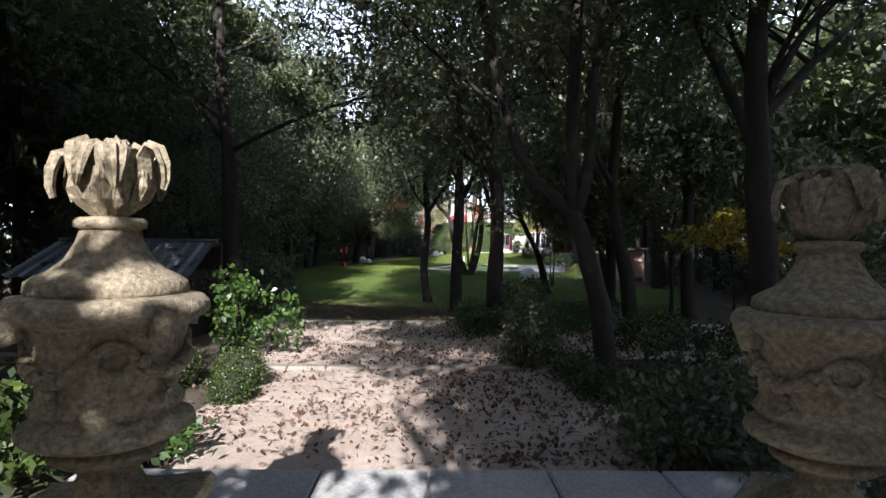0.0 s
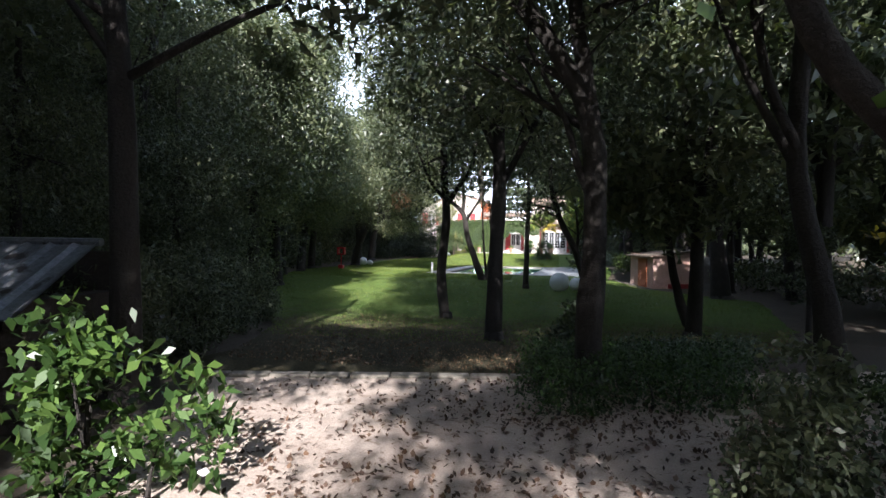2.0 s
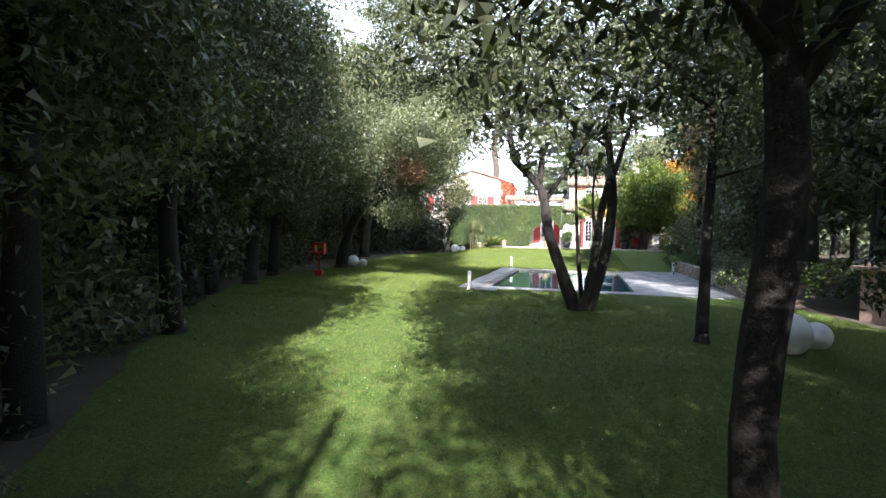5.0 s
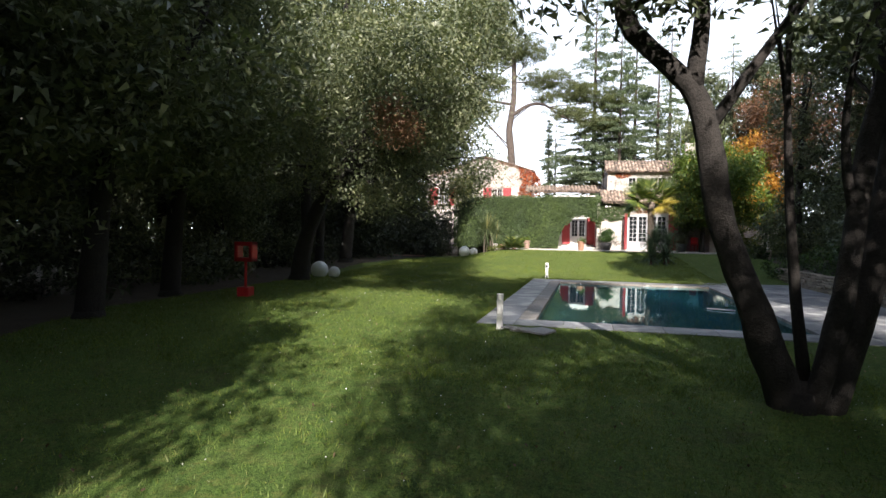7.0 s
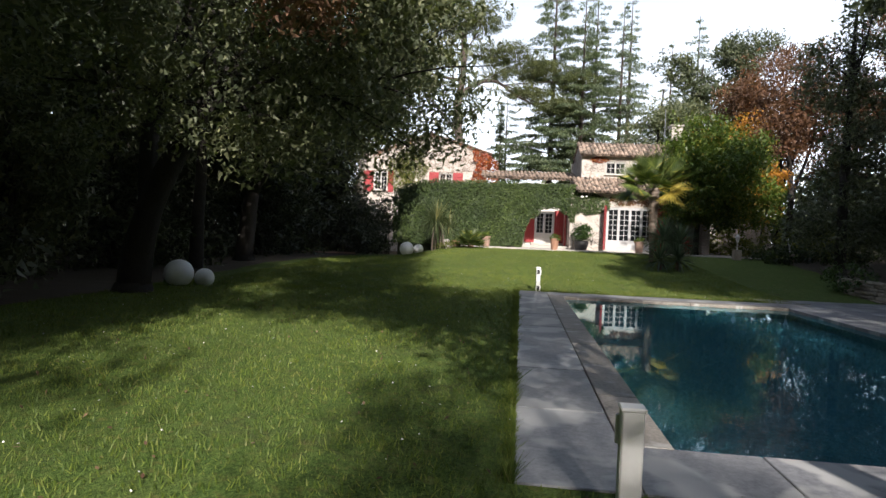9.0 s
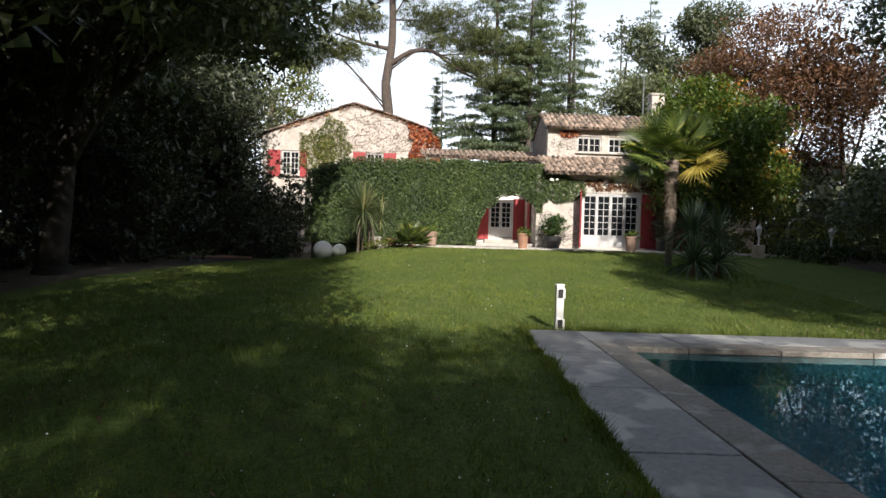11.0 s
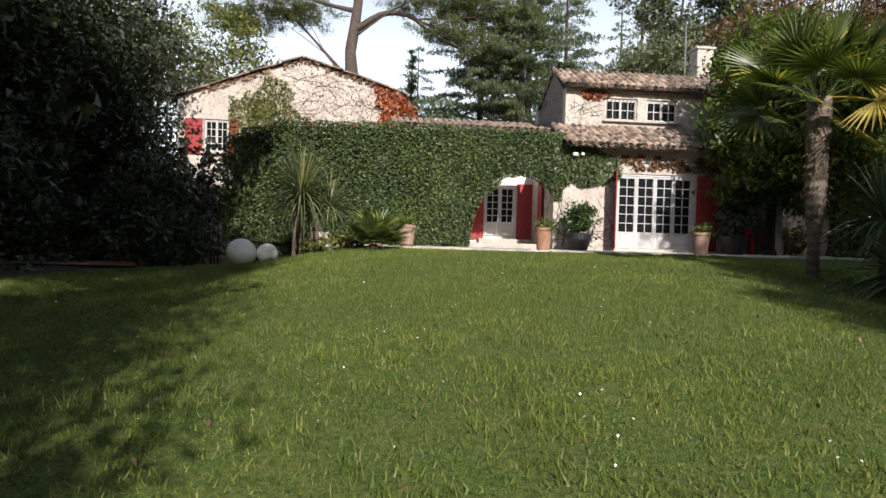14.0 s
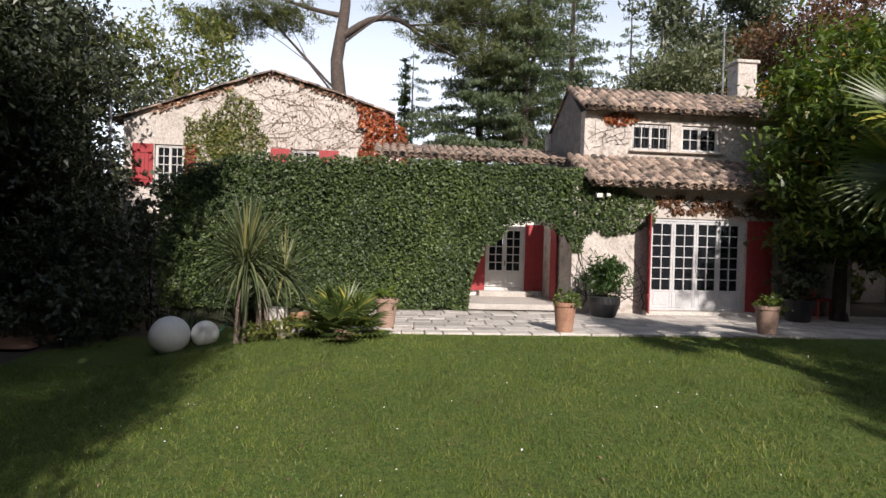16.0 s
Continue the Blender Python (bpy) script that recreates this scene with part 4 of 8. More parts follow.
small_leaved = make_tree("bushy_oak", (340, 320, 1), "bushy holm oak with boughs down to the ground", [([(0, 0, -0.15), (0.2, 0.1, 2.0), (0.1, 0, 4.0), (0.3, 0.2, 6.6)], 0.16, 0.05)], blobs, 38000, 0.041, M_oak, seed=98, group="bushy oaks", sigma=0.2)

rw = random.Random(7)


def plant(kind, x, y, s=1.0, turn=None):
    m = pose(x, y, ground_z(x, y) - 0.05, 0, 0, rw.uniform(0, 360) if turn is None else turn) @ Matrix.Diagonal((s, s, s * rw.uniform(0.92, 1.1), 1))
    src = coarse if kind < 4 and not (x < 0 and 14 < y < 36) else wood
    ob = copy_thing(src[kind], Matrix.Identity(4))
    ob.matrix_basis = m
    return ob


# the leafy edge on the lawn's left side
for x, y, k, s in ((-6.8, 15.8, 4, 1.1), (-8.4, 19.0, 6, 1.1), (-9.4, 22.8, 5, 1.15), (-10.6, 26.2, 4, 1.0)):
    plant(k, x, y, s)
for x, y, k, s in ((-8.2, 24.3, 1, 1.15), (-9.0, 29.2, 2, 1.3), (-7.0, 18.2, 2, 1.25), (-10.0, 33.0, 2, 1.25), (-10.8, 44.5, 1, 1.1), (-12.5, 53.0, 5, 1.25), (-14.0, 57.0, 5, 1.3), (-13.2, 62.5, 5, 1.1), (-13.5, 49.5, 5, 1.2), (-13.8, 45.0, 5, 1.1), (-13.2, 40.0, 4, 1.0), (-13.6, 35.5, 6, 1.0), (-13.4, 31.0, 5, 1.0)):
    plant(k, x, y, s)
# wood on the right; unseen oaks added behind the start to shade the drive
# kind 2: paler leaves that stand in for light in the right wood
for x, y, k in ((10.8, 9.4, 0), (14.0, 12.5, 2), (14.6, 21.5, 2), (14.8, 28.8, 3), (12.9, 33, 0), (11.2, -9.4, 1), (0.0, -8.5, 3), (-1.0, -4.0, 1), (12.4, -13.0, 3), (1.0, -13.5, 1), (11.6, -12.6, 3), (13.4, -16.0, 1), (8.9, 11.6, 2)):
    plant(k, x, y, rw.uniform(0.95, 1.15))
# unseen, added behind the start to keep the right urn in shade
plant(6, 9.9, -8.6, 0.8)
plant(4, 14.0, 3.6, 0.9)
plant(1, 11.6, 27.4, 1.1)
plant(3, 9.7, 33.6, 1.03, 40)
# added for its shadow on the porch
plant(3, 13.9, 35.0, 1.35, 40)
plant(3, 13.0, 23.6, 1.0)
# pale kind again, to lighten this side
plant(2, 16.2, 17.4, 1.05)
# beside the start and out of view, added to block the sun
plant(3, -0.7, -3.4, 1.1)
plant(5, -12.6, 58.6, 1.15)
plant(5, -12.9, 62.0, 1.1)
plant(5, -12.0, 60.5, 1.1)
plant(5, -12.6, 64.5, 1.2)
# more unseen oaks behind the start, blocking sun and sky light
plant(5, 2.2, -7.0, 0.9)
plant(5, 2.6, -9.6, 0.85)
plant(4, 2.4, -11.0, 1.0)
plant(6, -0.6, -6.4, 1.0)
plant(6, 3.0, -16.0, 1.1)
for x, y, k, s in ((-6.2, 21.0, 1, 1.2), (-8.8, 26.6, 3, 1.15), (-4.6, 16.0, 0, 1.15)):
    plant(k, x, y, s)
# deeper rows, with fewer and larger leaves
deep = []
for k in range(3):
    r = random.Random(160 + k)
    h = 10.5 + k
    stems = [([(0, 0, -0.15), (0.2, 0.1, h * 0.25), (0.1, 0, h * 0.5), (0.3, 0.2, h * 0.85)], 0.2, 0.05)]
    blobs = [(r.uniform(-1.6, 1.6), r.uniform(-1.6, 1.6), h * (0.22 + 0.08 * i), r.uniform(1.3, 2.0), r.uniform(1.3, 2.0), r.uniform(0.8, 1.3)) for i in range(9)]
    deep.append(make_tree("oak_tree", (300 + 12 * k, 340, 1), "dark oak deep in the wood", stems, blobs, 2700, 0.28, M_oak, seed=170 + k, limbs=4, group="deep woodland oaks", sigma=0.35, per=12, tri=True))
wood += deep + [small_leaved]
for x, y, s in ((-2.8, 9.5, 0.85), (-4.9, 12.5, 1.0), (-1.9, 6.2, 0.8), (-0.9, 3.6, 0.62)):
    plant(10, x, y, s)
plant(10, -3.9, 10.8, 1.15)
jy = -16.0
while jy < 66:
    for side in (-1, 1):
        edge = lawn_left(max(4.5, min(60, jy))) - 5.2 if side < 0 else max(16.5, lawn_right(max(4.5, min(60, jy))) + 4)
        if jy < 3:
            edge = -4.5 if side < 0 else 14.5
        for q in range(2 if side < 0 else (1 if jy < -2 or 9 < jy < 50 else 0)):
            plant(7 + rw.randrange(3), edge + side * (3.1 * q + rw.uniform(0, 1.4)), jy + rw.uniform(-1.2, 1.2), rw.uniform(0.85, 1.15))
    jy += 3.3
# unseen row behind the start; its gap lets sun onto the drive
for x in range(-8, 20, 3):
    if not 3.5 < x < 12.6:
        plant(7 + rw.randrange(3), x + rw.uniform(-0.8, 0.8), -17.5 - rw.uniform(0, 4), rw.uniform(0.85, 1.05))
for w in wood + coarse:
    for o in (*w.children_recursive, w):
        bpy.data.objects.remove(o)

# big oaks by the lawn
make_tree("oak_tree", at_ground(-9.0, 38.5), "spreading holm oak with grey-green leaves and a rust-coloured bough",
          [([(0, 0, -0.1), (0.3, 0, 1.6), (1.1, 0, 3.2), (2.3, -0.1, 4.8), (3.5, -0.3, 6.5)], 0.32, 0.1), ([(0.3, 0, 1.5), (0.1, 0.3, 3.2), (0.6, 0.6, 5.5), (1.0, 0.8, 8.0), (2.0, 0.6, 13.0)], 0.2, 0.06)],
          [(4.0, -1.5, 5.6, 2.2, 2.6, 1.9), (5.2, -1.0, 4.0, 1.7, 1.9, 1.3), (3.0, -2.0, 3.6, 1.7, 1.8, 1.1), (3.0, 0.5, 7.8, 3.0, 3.0, 2.0), (0.8, 0, 6.0, 2.4, 2.4, 1.8), (1.0, 0.5, 9.2, 2.8, 2.8, 1.6), (5.4, -0.2, 6.6, 1.6, 1.8, 1.4), (5.2, -1.6, 7.2, 1.6, 1.8, 1.3), (4.8, 0.8, 8.8, 1.9, 2.4, 1.5), (4.2, 2.4, 8.6, 2.2, 2.4, 1.5), (0.2, -1.6, 4.0, 1.5, 1.5, 1.2), (5.7, -1.5, 7.6, 1.6, 1.8, 1.2), (6.0, -1.0, 9.0, 1.3, 1.6, 1.0), (5.4, -2.0, 5.6, 1.3, 1.5, 0.8), (3.2, -5.0, 5.6, 1.7, 1.6, 0.9), (4.9, -4.8, 6.3, 1.6, 1.6, 0.9), (1.8, -3.4, 5.4, 1.6, 1.8, 1.0), (4.6, -5.2, 5.8, 1.6, 1.5, 0.8), (4.7, -3.6, 6.6, 1.5, 1.5, 0.9), (5.5, -1.6, 4.4, 1.2, 1.5, 0.9), (6.0, -1.2, 6.0, 1.0, 1.5, 1.0), (4.4, -1.7, 2.75, 1.2, 1.0, 0.6), (3.4, -1.9, 2.7, 0.8, 0.9, 0.5), (6.2, -1.2, 3.5, 0.8, 1.0, 0.8), (5.4, -1.4, 3.0, 0.8, 0.9, 0.5), (2.5, 0.5, 11.5, 2.4, 2.4, 1.6), (4.0, 0, 13.6, 2.2, 2.2, 1.5), (1.2, 0.8, 14.4, 2.2, 2.2, 1.5)],
          # last leaf group: boughs added for the shadow on the left lawn
          110000, 0.056, M_oakpale, seed=21, limbs=16, extra=[("rust-coloured dying leaves", M_dry, [(4.4, -3.2, 4.6, 0.5, 0.4, 0.55), (4.1, -3.3, 5.2, 0.35, 0.35, 0.3)], 1900), ("", M_oakpale, [(6.2, 2.4, 9.3, 1.0, 1.4, 1.1), (6.5, 0.4, 8.7, 0.8, 1.2, 0.9), (5.3, 3.4, 9.6, 1.1, 1.5, 1.0)], 15000)])
# leaf colour darkened for the shade under the wood's edge
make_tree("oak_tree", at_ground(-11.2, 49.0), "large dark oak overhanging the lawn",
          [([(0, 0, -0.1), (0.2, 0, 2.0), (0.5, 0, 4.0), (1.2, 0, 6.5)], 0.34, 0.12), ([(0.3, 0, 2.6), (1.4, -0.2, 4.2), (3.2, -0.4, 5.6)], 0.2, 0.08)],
          # extra groups: boughs added to shade the left lawn, globes and ivy
          [(1.5, 0, 7.2, 3.0, 3.0, 2.0), (3.2, -0.6, 6.8, 2.0, 2.2, 1.3), (-1.0, 0.5, 6.0, 2.2, 2.2, 2.0), (2.6, 1.0, 9.0, 3.0, 3.0, 1.6)], 31000, 0.10, M_oakshade, seed=22, limbs=14, extra=[("", M_oak, [(5.3, -0.5, 6.2, 1.3, 1.5, 1.3), (4.6, -2.6, 5.4, 1.6, 1.7, 0.8), (3.4, -4.8, 6.0, 1.7, 1.6, 0.8), (4.6, 0.2, 7.0, 1.4, 1.4, 1.0), (6.1, 0.6, 8.2, 1.3, 1.4, 1.2), (5.0, 1.6, 8.8, 1.5, 1.4, 1.2)], 17000), ("", M_oak, [(-1, -3, 9.5, 2.6, 2.4, 1.8), (1, -4.4, 10.4, 2.4, 2.4, 1.6), (-2.6, -1, 9, 2.4, 2.4, 1.8), (2.4, -2, 11, 2.2, 2.2, 1.5), (-3.4, -4.6, 8.6, 2.4, 2.4, 1.8)], 13000)])
make_tree("persimmon_tree", at_ground(8.6, 57.2), "broad-leaved tree with bright green and yellowing leaves by the house",
          [([(0, 0, -0.1), (0.02, 0, 1.2), (0.1, 0, 2.2), (0.2, 0, 4.2)], 0.16, 0.07)],
          # the clumps furthest forward are added to shade the porch
          [(-0.3, -0.2, 3.2, 1.6, 1.5, 1.1), (0.5, -0.2, 4.3, 1.7, 1.6, 1.1), (-0.4, 0.1, 5.0, 1.3, 1.3, 0.9), (1.2, 0, 3.1, 1.3, 1.3, 0.9), (-1.3, -0.4, 3.6, 0.9, 0.9, 0.9), (0.1, -0.8, 2.3, 1.6, 1.0, 0.5), (0.1, 0, 6.0, 1.5, 1.4, 1.0), (-0.9, -0.2, 5.2, 0.9, 0.9, 0.8), (1.6, 0, 4.6, 1.2, 1.2, 1.0), (2.6, 0.2, 3.2, 1.3, 1.2, 1.2), (2.2, 0.3, 5.2, 1.4, 1.3, 1.1), (-0.9, -0.9, 2.0, 0.9, 0.7, 0.5), (1.8, -0.6, 2.0, 1.2, 0.9, 0.6), (3.4, 0.2, 2.2, 1.0, 1.0, 0.9), (-0.9, -0.3, 1.9, 0.8, 0.7, 0.5), (0.5, -0.3, 1.9, 0.9, 0.7, 0.5), (1.6, 0.2, 1.6, 0.9, 0.7, 0.5), (0.3, -1.9, 3.8, 1.5, 1.1, 1.0), (-0.9, -1.5, 4.4, 1.1, 1.0, 0.9), (1.4, -1.8, 4.6, 1.2, 1.1, 0.9), (-1.0, -1.9, 2.7, 1.1, 0.9, 0.8), (-0.4, -2.4, 3.4, 1.0, 0.8, 0.8)], 37500, 0.092, M_persimmon, seed=23, limbs=12, up=0.6)
make_tree("oak_tree", at_ground(-10.45, 60.6), "slender dark oak before the corner of the gable",
          [([(0, 0, -0.1), (0.1, 0, 2.0), (0.0, 0.1, 4.0), (0.1, 0.1, 6.2)], 0.12, 0.04)],
          [(0.1, 0, 1.6, 1.0, 0.9, 0.8), (0.15, 0.1, 2.9, 1.0, 0.9, 0.8), (0.2, 0, 4.1, 0.95, 0.9, 0.8), (0.0, 0, 5.2, 0.95, 0.9, 0.8), (-0.1, 0, 6.2, 0.9, 0.8, 0.6)], 7000, 0.075, M_oakshade, seed=315, limbs=8)
# oaks added at the right of the lawn to shade the terrace's end
make_tree("oak_tree", at_ground(12.5, 42.6), "oak added beyond the garden wall to shade terrace and lawn",
          [([(0, 0, -0.1), (-0.2, 0, 2.5), (-0.5, 0.2, 5.0), (-0.9, 0.5, 8.5)], 0.26, 0.08), ([(-0.4, 0.1, 4.2), (-1.4, 0.4, 5.8), (-2.4, 1.0, 7.4)], 0.13, 0.05)],
          [(-1.6, 0.6, 8.0, 1.6, 1.6, 1.2), (-2.6, 2.0, 8.6, 1.7, 1.7, 1.2), (0.2, 1.0, 9.4, 1.8, 1.8, 1.2), (-1.0, -1.0, 7.4, 1.5, 1.5, 1.0), (1.0, 2.0, 8.0, 1.7, 1.7, 1.2), (-0.6, 3.2, 8.2, 1.7, 1.7, 1.2), (-2.0, 3.6, 9.8, 1.6, 1.6, 1.1), (-1.8, 1.0, 10.4, 1.7, 1.7, 1.1)], 15000, 0.11, M_oak, seed=316, limbs=12)
# crown placed for its shadow on the right of the lawn
make_tree("oak_tree", at_ground(9.7, 30.6), "oak added behind the garden wall to shade the lawn",
          [([(0, 0, -0.1), (-0.1, 0, 3.0), (-0.4, 0.1, 6.0), (-1.0, 0.3, 10.0)], 0.28, 0.08), ([(-0.38, 0.1, 5.8), (-1.2, 0.8, 7.6), (-2.0, 1.8, 9.6)], 0.12, 0.05)],
          [(-2.6, 0.5, 9.8, 1.6, 1.8, 0.9), (-1.4, 2.5, 10.2, 1.7, 1.8, 0.9), (-2.2, -2.0, 9.5, 1.5, 1.6, 0.9), (-0.6, 0, 10.6, 1.8, 1.8, 1.0)], 9500, 0.12, M_oak, seed=318, limbs=12)
# two oaks added on the left to narrow the sunlit strip of lawn
make_tree("oak_tree", at_ground(-4.9, 13.6), "slim oak added to shade the lawn from above",
          [([(0, 0, -0.1), (0.2, 0, 3.0), (0.7, 0.1, 6.0), (2.0, 0.3, 8.0)], 0.13, 0.05)],
          [(2.4, -0.6, 8.0, 0.45, 1.3, 0.5), (2.3, 1.6, 8.1, 0.45, 1.3, 0.5), (1.2, 0.4, 8.4, 0.8, 1.2, 0.6)], 6500, 0.085, M_oak, seed=320, limbs=8)
make_tree("oak_tree", at_ground(-3.2, 8.2), "slim oak added to shade the lawn from above",
          [([(0, 0, -0.1), (0.2, 0, 3.0), (0.6, 0, 6.0), (1.3, 0.1, 8.2)], 0.13, 0.05)],
          [(1.5, -1.0, 8.0, 0.5, 1.2, 0.5), (1.5, 1.2, 8.0, 0.5, 1.2, 0.5), (0.6, 0.2, 8.3, 0.9, 1.2, 0.6)], 6500, 0.085, M_oak, seed=319, limbs=8)
# second oak added for shade at the lawn's right end
make_tree("oak_tree", at_ground(11.6, 38.0), "oak added beyond the garden wall to shade terrace and lawn",
          [([(0, 0, -0.1), (-0.2, 0, 2.5), (-0.6, 0.2, 5.0), (-1.0, 0.3, 8.5)], 0.24, 0.08)],
          [(-1.6, 0.4, 7.6, 1.7, 1.7, 1.2), (-0.2, 0.8, 8.8, 1.8, 1.8, 1.2), (-1.2, -1.2, 7.0, 1.5, 1.5, 1.0), (1.0, 0.4, 7.6, 1.6, 1.6, 1.1), (-2.4, 1.8, 8.6, 1.5, 1.5, 1.0), (-1.4, 0.4, 10.0, 1.7, 1.7, 1.0)], 12000, 0.11, M_oak, seed=317, limbs=12)
# sparse crown added behind the start, unseen, to dapple the gravel
make_tree("oak_tree", at_ground(10.4, -12.2), "unseen thin-leaved oak added to dapple the drive",
          [([(0, 0, -0.1), (-0.3, 0.2, 2.0), (-1.0, 0.5, 4.0), (-2.4, 1.0, 6.0)], 0.2, 0.08), ([(-0.9, 0.4, 3.8), (-2.0, 0.7, 4.8), (-2.7, 1.2, 5.6)], 0.11, 0.03)],
          [(-3.0, 1.8, 6.9, 0.9, 1.2, 0.6), (-1.5, 0.4, 6.4, 0.8, 1.2, 0.6), (-0.8, 0.5, 6.4, 1.4, 1.5, 1.0), (-3.0, 3.2, 5.9, 0.8, 1.0, 0.5), (-1.4, 2.4, 5.6, 0.9, 1.2, 0.6), (-2.2, 6.3, 6.5, 0.8, 0.9, 0.5), (-1.8, 5.2, 7.3, 0.9, 0.9, 0.5), (-2.6, 5.6, 8.2, 1.0, 1.0, 0.6)], 6500, 0.075, M_oak, seed=29,
          extra=[("", M_oak, [(-3.5, 3.3, 7.1, 0.5, 0.9, 0.4), (-2.7, 3.6, 7.0, 0.65, 1.2, 0.45), (-1.7, 3.2, 7.1, 0.6, 1.1, 0.5)], 4600)])
# out of view; its height is set to shade only the urn's bowl
make_bush("evergreen_shrub", at_ground(6.6, -9.4), "unseen evergreen shrub added behind the landing to shade the urn", [(0, 0, 1.1, 1.0, 1.0, 1.1), (0, 0, 2.5, 1.0, 0.9, 0.9), (0.05, 0, 3.2, 0.8, 0.7, 0.5)], 4200, 0.085, M_oak, 128, sigma=0.12, shell=0.3)

# ---- house ----
house = thing("house", (0, 58, 0.86), "old plastered country house with ivy, red shutters and clay tile roofs", "house")
HZ = 0.86  # terrace level; house parts are built in world metres and moved to the house's base
HOUSE_SHIFT = Matrix.Translation((0, -58, -HZ))


def hpart(name, b, mat, parent=None, label="", smooth=False):
    """A part of the house built in world metres."""
    if isinstance(b, Pieces):
        return [hpart(name, q, mat, parent, label, smooth) for q in b.items]
    me = b.mesh(name, smooth) if isinstance(b, Build) else b
    me.transform(HOUSE_SHIFT)
    ob = part(name, me, mat, parent or house, label)
    return ob


# right wing, front wall with the French door's opening
b = Pieces()
b.box((3.37, 58.18, 2.35), (1.86, 0.36, 3.1))
b.box((7.2, 58.18, 2.35), (0.92, 0.36, 3.1))
b.box((9.4, 58.18, 2.35), (0.36, 0.36, 3.1))
b.box((8.45, 58.18, 3.6), (1.6, 0.36, 0.6))
b.box((8.45, 61.2, 2.35), (2.2, 0.3, 3.1))
b.box((7.5, 59.8, 2.35), (0.3, 2.6, 3.1))
b.box((5.52, 58.18, 3.53), (2.44, 0.36, 0.76))
b.box((5.52, 58.18, 0.87), (2.44, 0.36, 0.12))
b.box((2.62, 59.8, 2.35), (0.3, 2.88, 3.1))
b.box((9.5, 60.2, 2.35), (0.3, 3.7, 3.1))
hpart("wall", b, M_plaster, label="cream plaster wall with bare vines and an open porch")
b = Pieces()
for x0, x1, z0, z1 in ((3.15, 4.42, 4.2, 5.96), (6.88, 8.9, 4.2, 5.96), (4.42, 6.88, 5.7, 5.96), (4.42, 6.88, 4.2, 4.98), (5.5, 5.8, 4.98, 5.7)):
    b.box(((x0 + x1) / 2, 59.55, (z0 + z1) / 2), (x1 - x0, 0.3, z1 - z0))
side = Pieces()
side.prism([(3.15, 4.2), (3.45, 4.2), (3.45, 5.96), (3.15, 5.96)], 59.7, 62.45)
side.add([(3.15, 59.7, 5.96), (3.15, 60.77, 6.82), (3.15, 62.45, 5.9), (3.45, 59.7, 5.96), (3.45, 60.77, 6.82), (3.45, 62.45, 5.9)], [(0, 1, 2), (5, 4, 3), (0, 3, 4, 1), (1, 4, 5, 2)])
b.box((8.75, 61.0, 5.08), (0.3, 2.6, 1.76))
b.box((6.0, 62.6, 5.05), (5.9, 0.3, 1.7))
hpart("wall", b, M_plaster, label="upper storey plaster wall")
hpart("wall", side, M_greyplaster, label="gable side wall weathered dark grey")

# ivy-covered wall with an arch
arch = [(-0.03, 0.8), (0.08, 1.6), (0.30, 2.25), (0.58, 2.68), (0.95, 2.98), (1.40, 3.08), (1.95, 3.0), (2.28, 2.84), (2.44, 2.5), (2.46, 0.8)]
# wall coloured dark like the stems and shade behind the ivy
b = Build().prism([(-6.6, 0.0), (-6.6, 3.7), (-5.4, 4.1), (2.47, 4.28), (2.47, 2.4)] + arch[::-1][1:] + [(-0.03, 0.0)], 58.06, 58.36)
hpart("wall", b, M_leafback, label="garden wall wholly covered in ivy with an arched opening")
# small court behind the arch
b = Pieces()
b.box((-0.2, 59.5, 2.3), (0.3, 2.2, 3.2))
for x0, x1, z0, z1 in ((-0.35, 0.84, 0.8, 4.5), (1.94, 2.47, 0.8, 4.5), (0.84, 1.94, 2.92, 4.5), (0.84, 1.94, 0.8, 1.22)):
    b.box(((x0 + x1) / 2, 60.75, (z0 + z1) / 2), (x1 - x0, 0.3, z1 - z0))
hpart("wall", b, M_whiteplaster, label="pale walls of the small court behind the arch")
b = Pieces()
b.box((1.2, 59.45, 0.93), (2.55, 2.3, 0.14), 0, 0.01)
b.box((1.39, 60.42, 1.06), (1.5, 0.36, 0.16), 0, 0.01)
hpart("step", b, M_terrace, label="worn stone step before the court door")

# left wing with the gable
b = Pieces()
b.prism([(-10.0, 0.2), (-10.0, 6.0), (-9.08, 6.337), (-9.08, 0.2)], 63.5, 63.85)
b.prism([(-8.18, 0.2), (-8.18, 6.667), (-5.55, 7.58), (-4.97, 7.412), (-4.97, 0.2)], 63.5, 63.85)
b.prism([(-4.1, 0.2), (-4.1, 7.16), (-2.0, 6.55), (-2.0, 0.2)], 63.5, 63.85)
b.prism([(-9.08, 5.22), (-9.08, 6.337), (-8.18, 6.667), (-8.18, 5.22)], 63.5, 63.85)
b.prism([(-4.97, 5.24), (-4.97, 7.412), (-4.1, 7.16), (-4.1, 5.24)], 63.5, 63.85)
b.box((-8.63, 63.68, 2.1), (0.9, 0.35, 3.9))
b.box((-4.53, 63.68, 2.1), (0.87, 0.35, 3.9))
b.box((-2.15, 68.0, 3.3), (0.3, 8.3, 6.3))
b.box((-9.85, 68.0, 3.2), (0.3, 8.3, 6.1))
b.box((-6.0, 72.0, 3.2), (8.0, 0.3, 6.1))
hpart("wall", b, M_plaster, label="gabled plaster wall webbed with bare creeper")

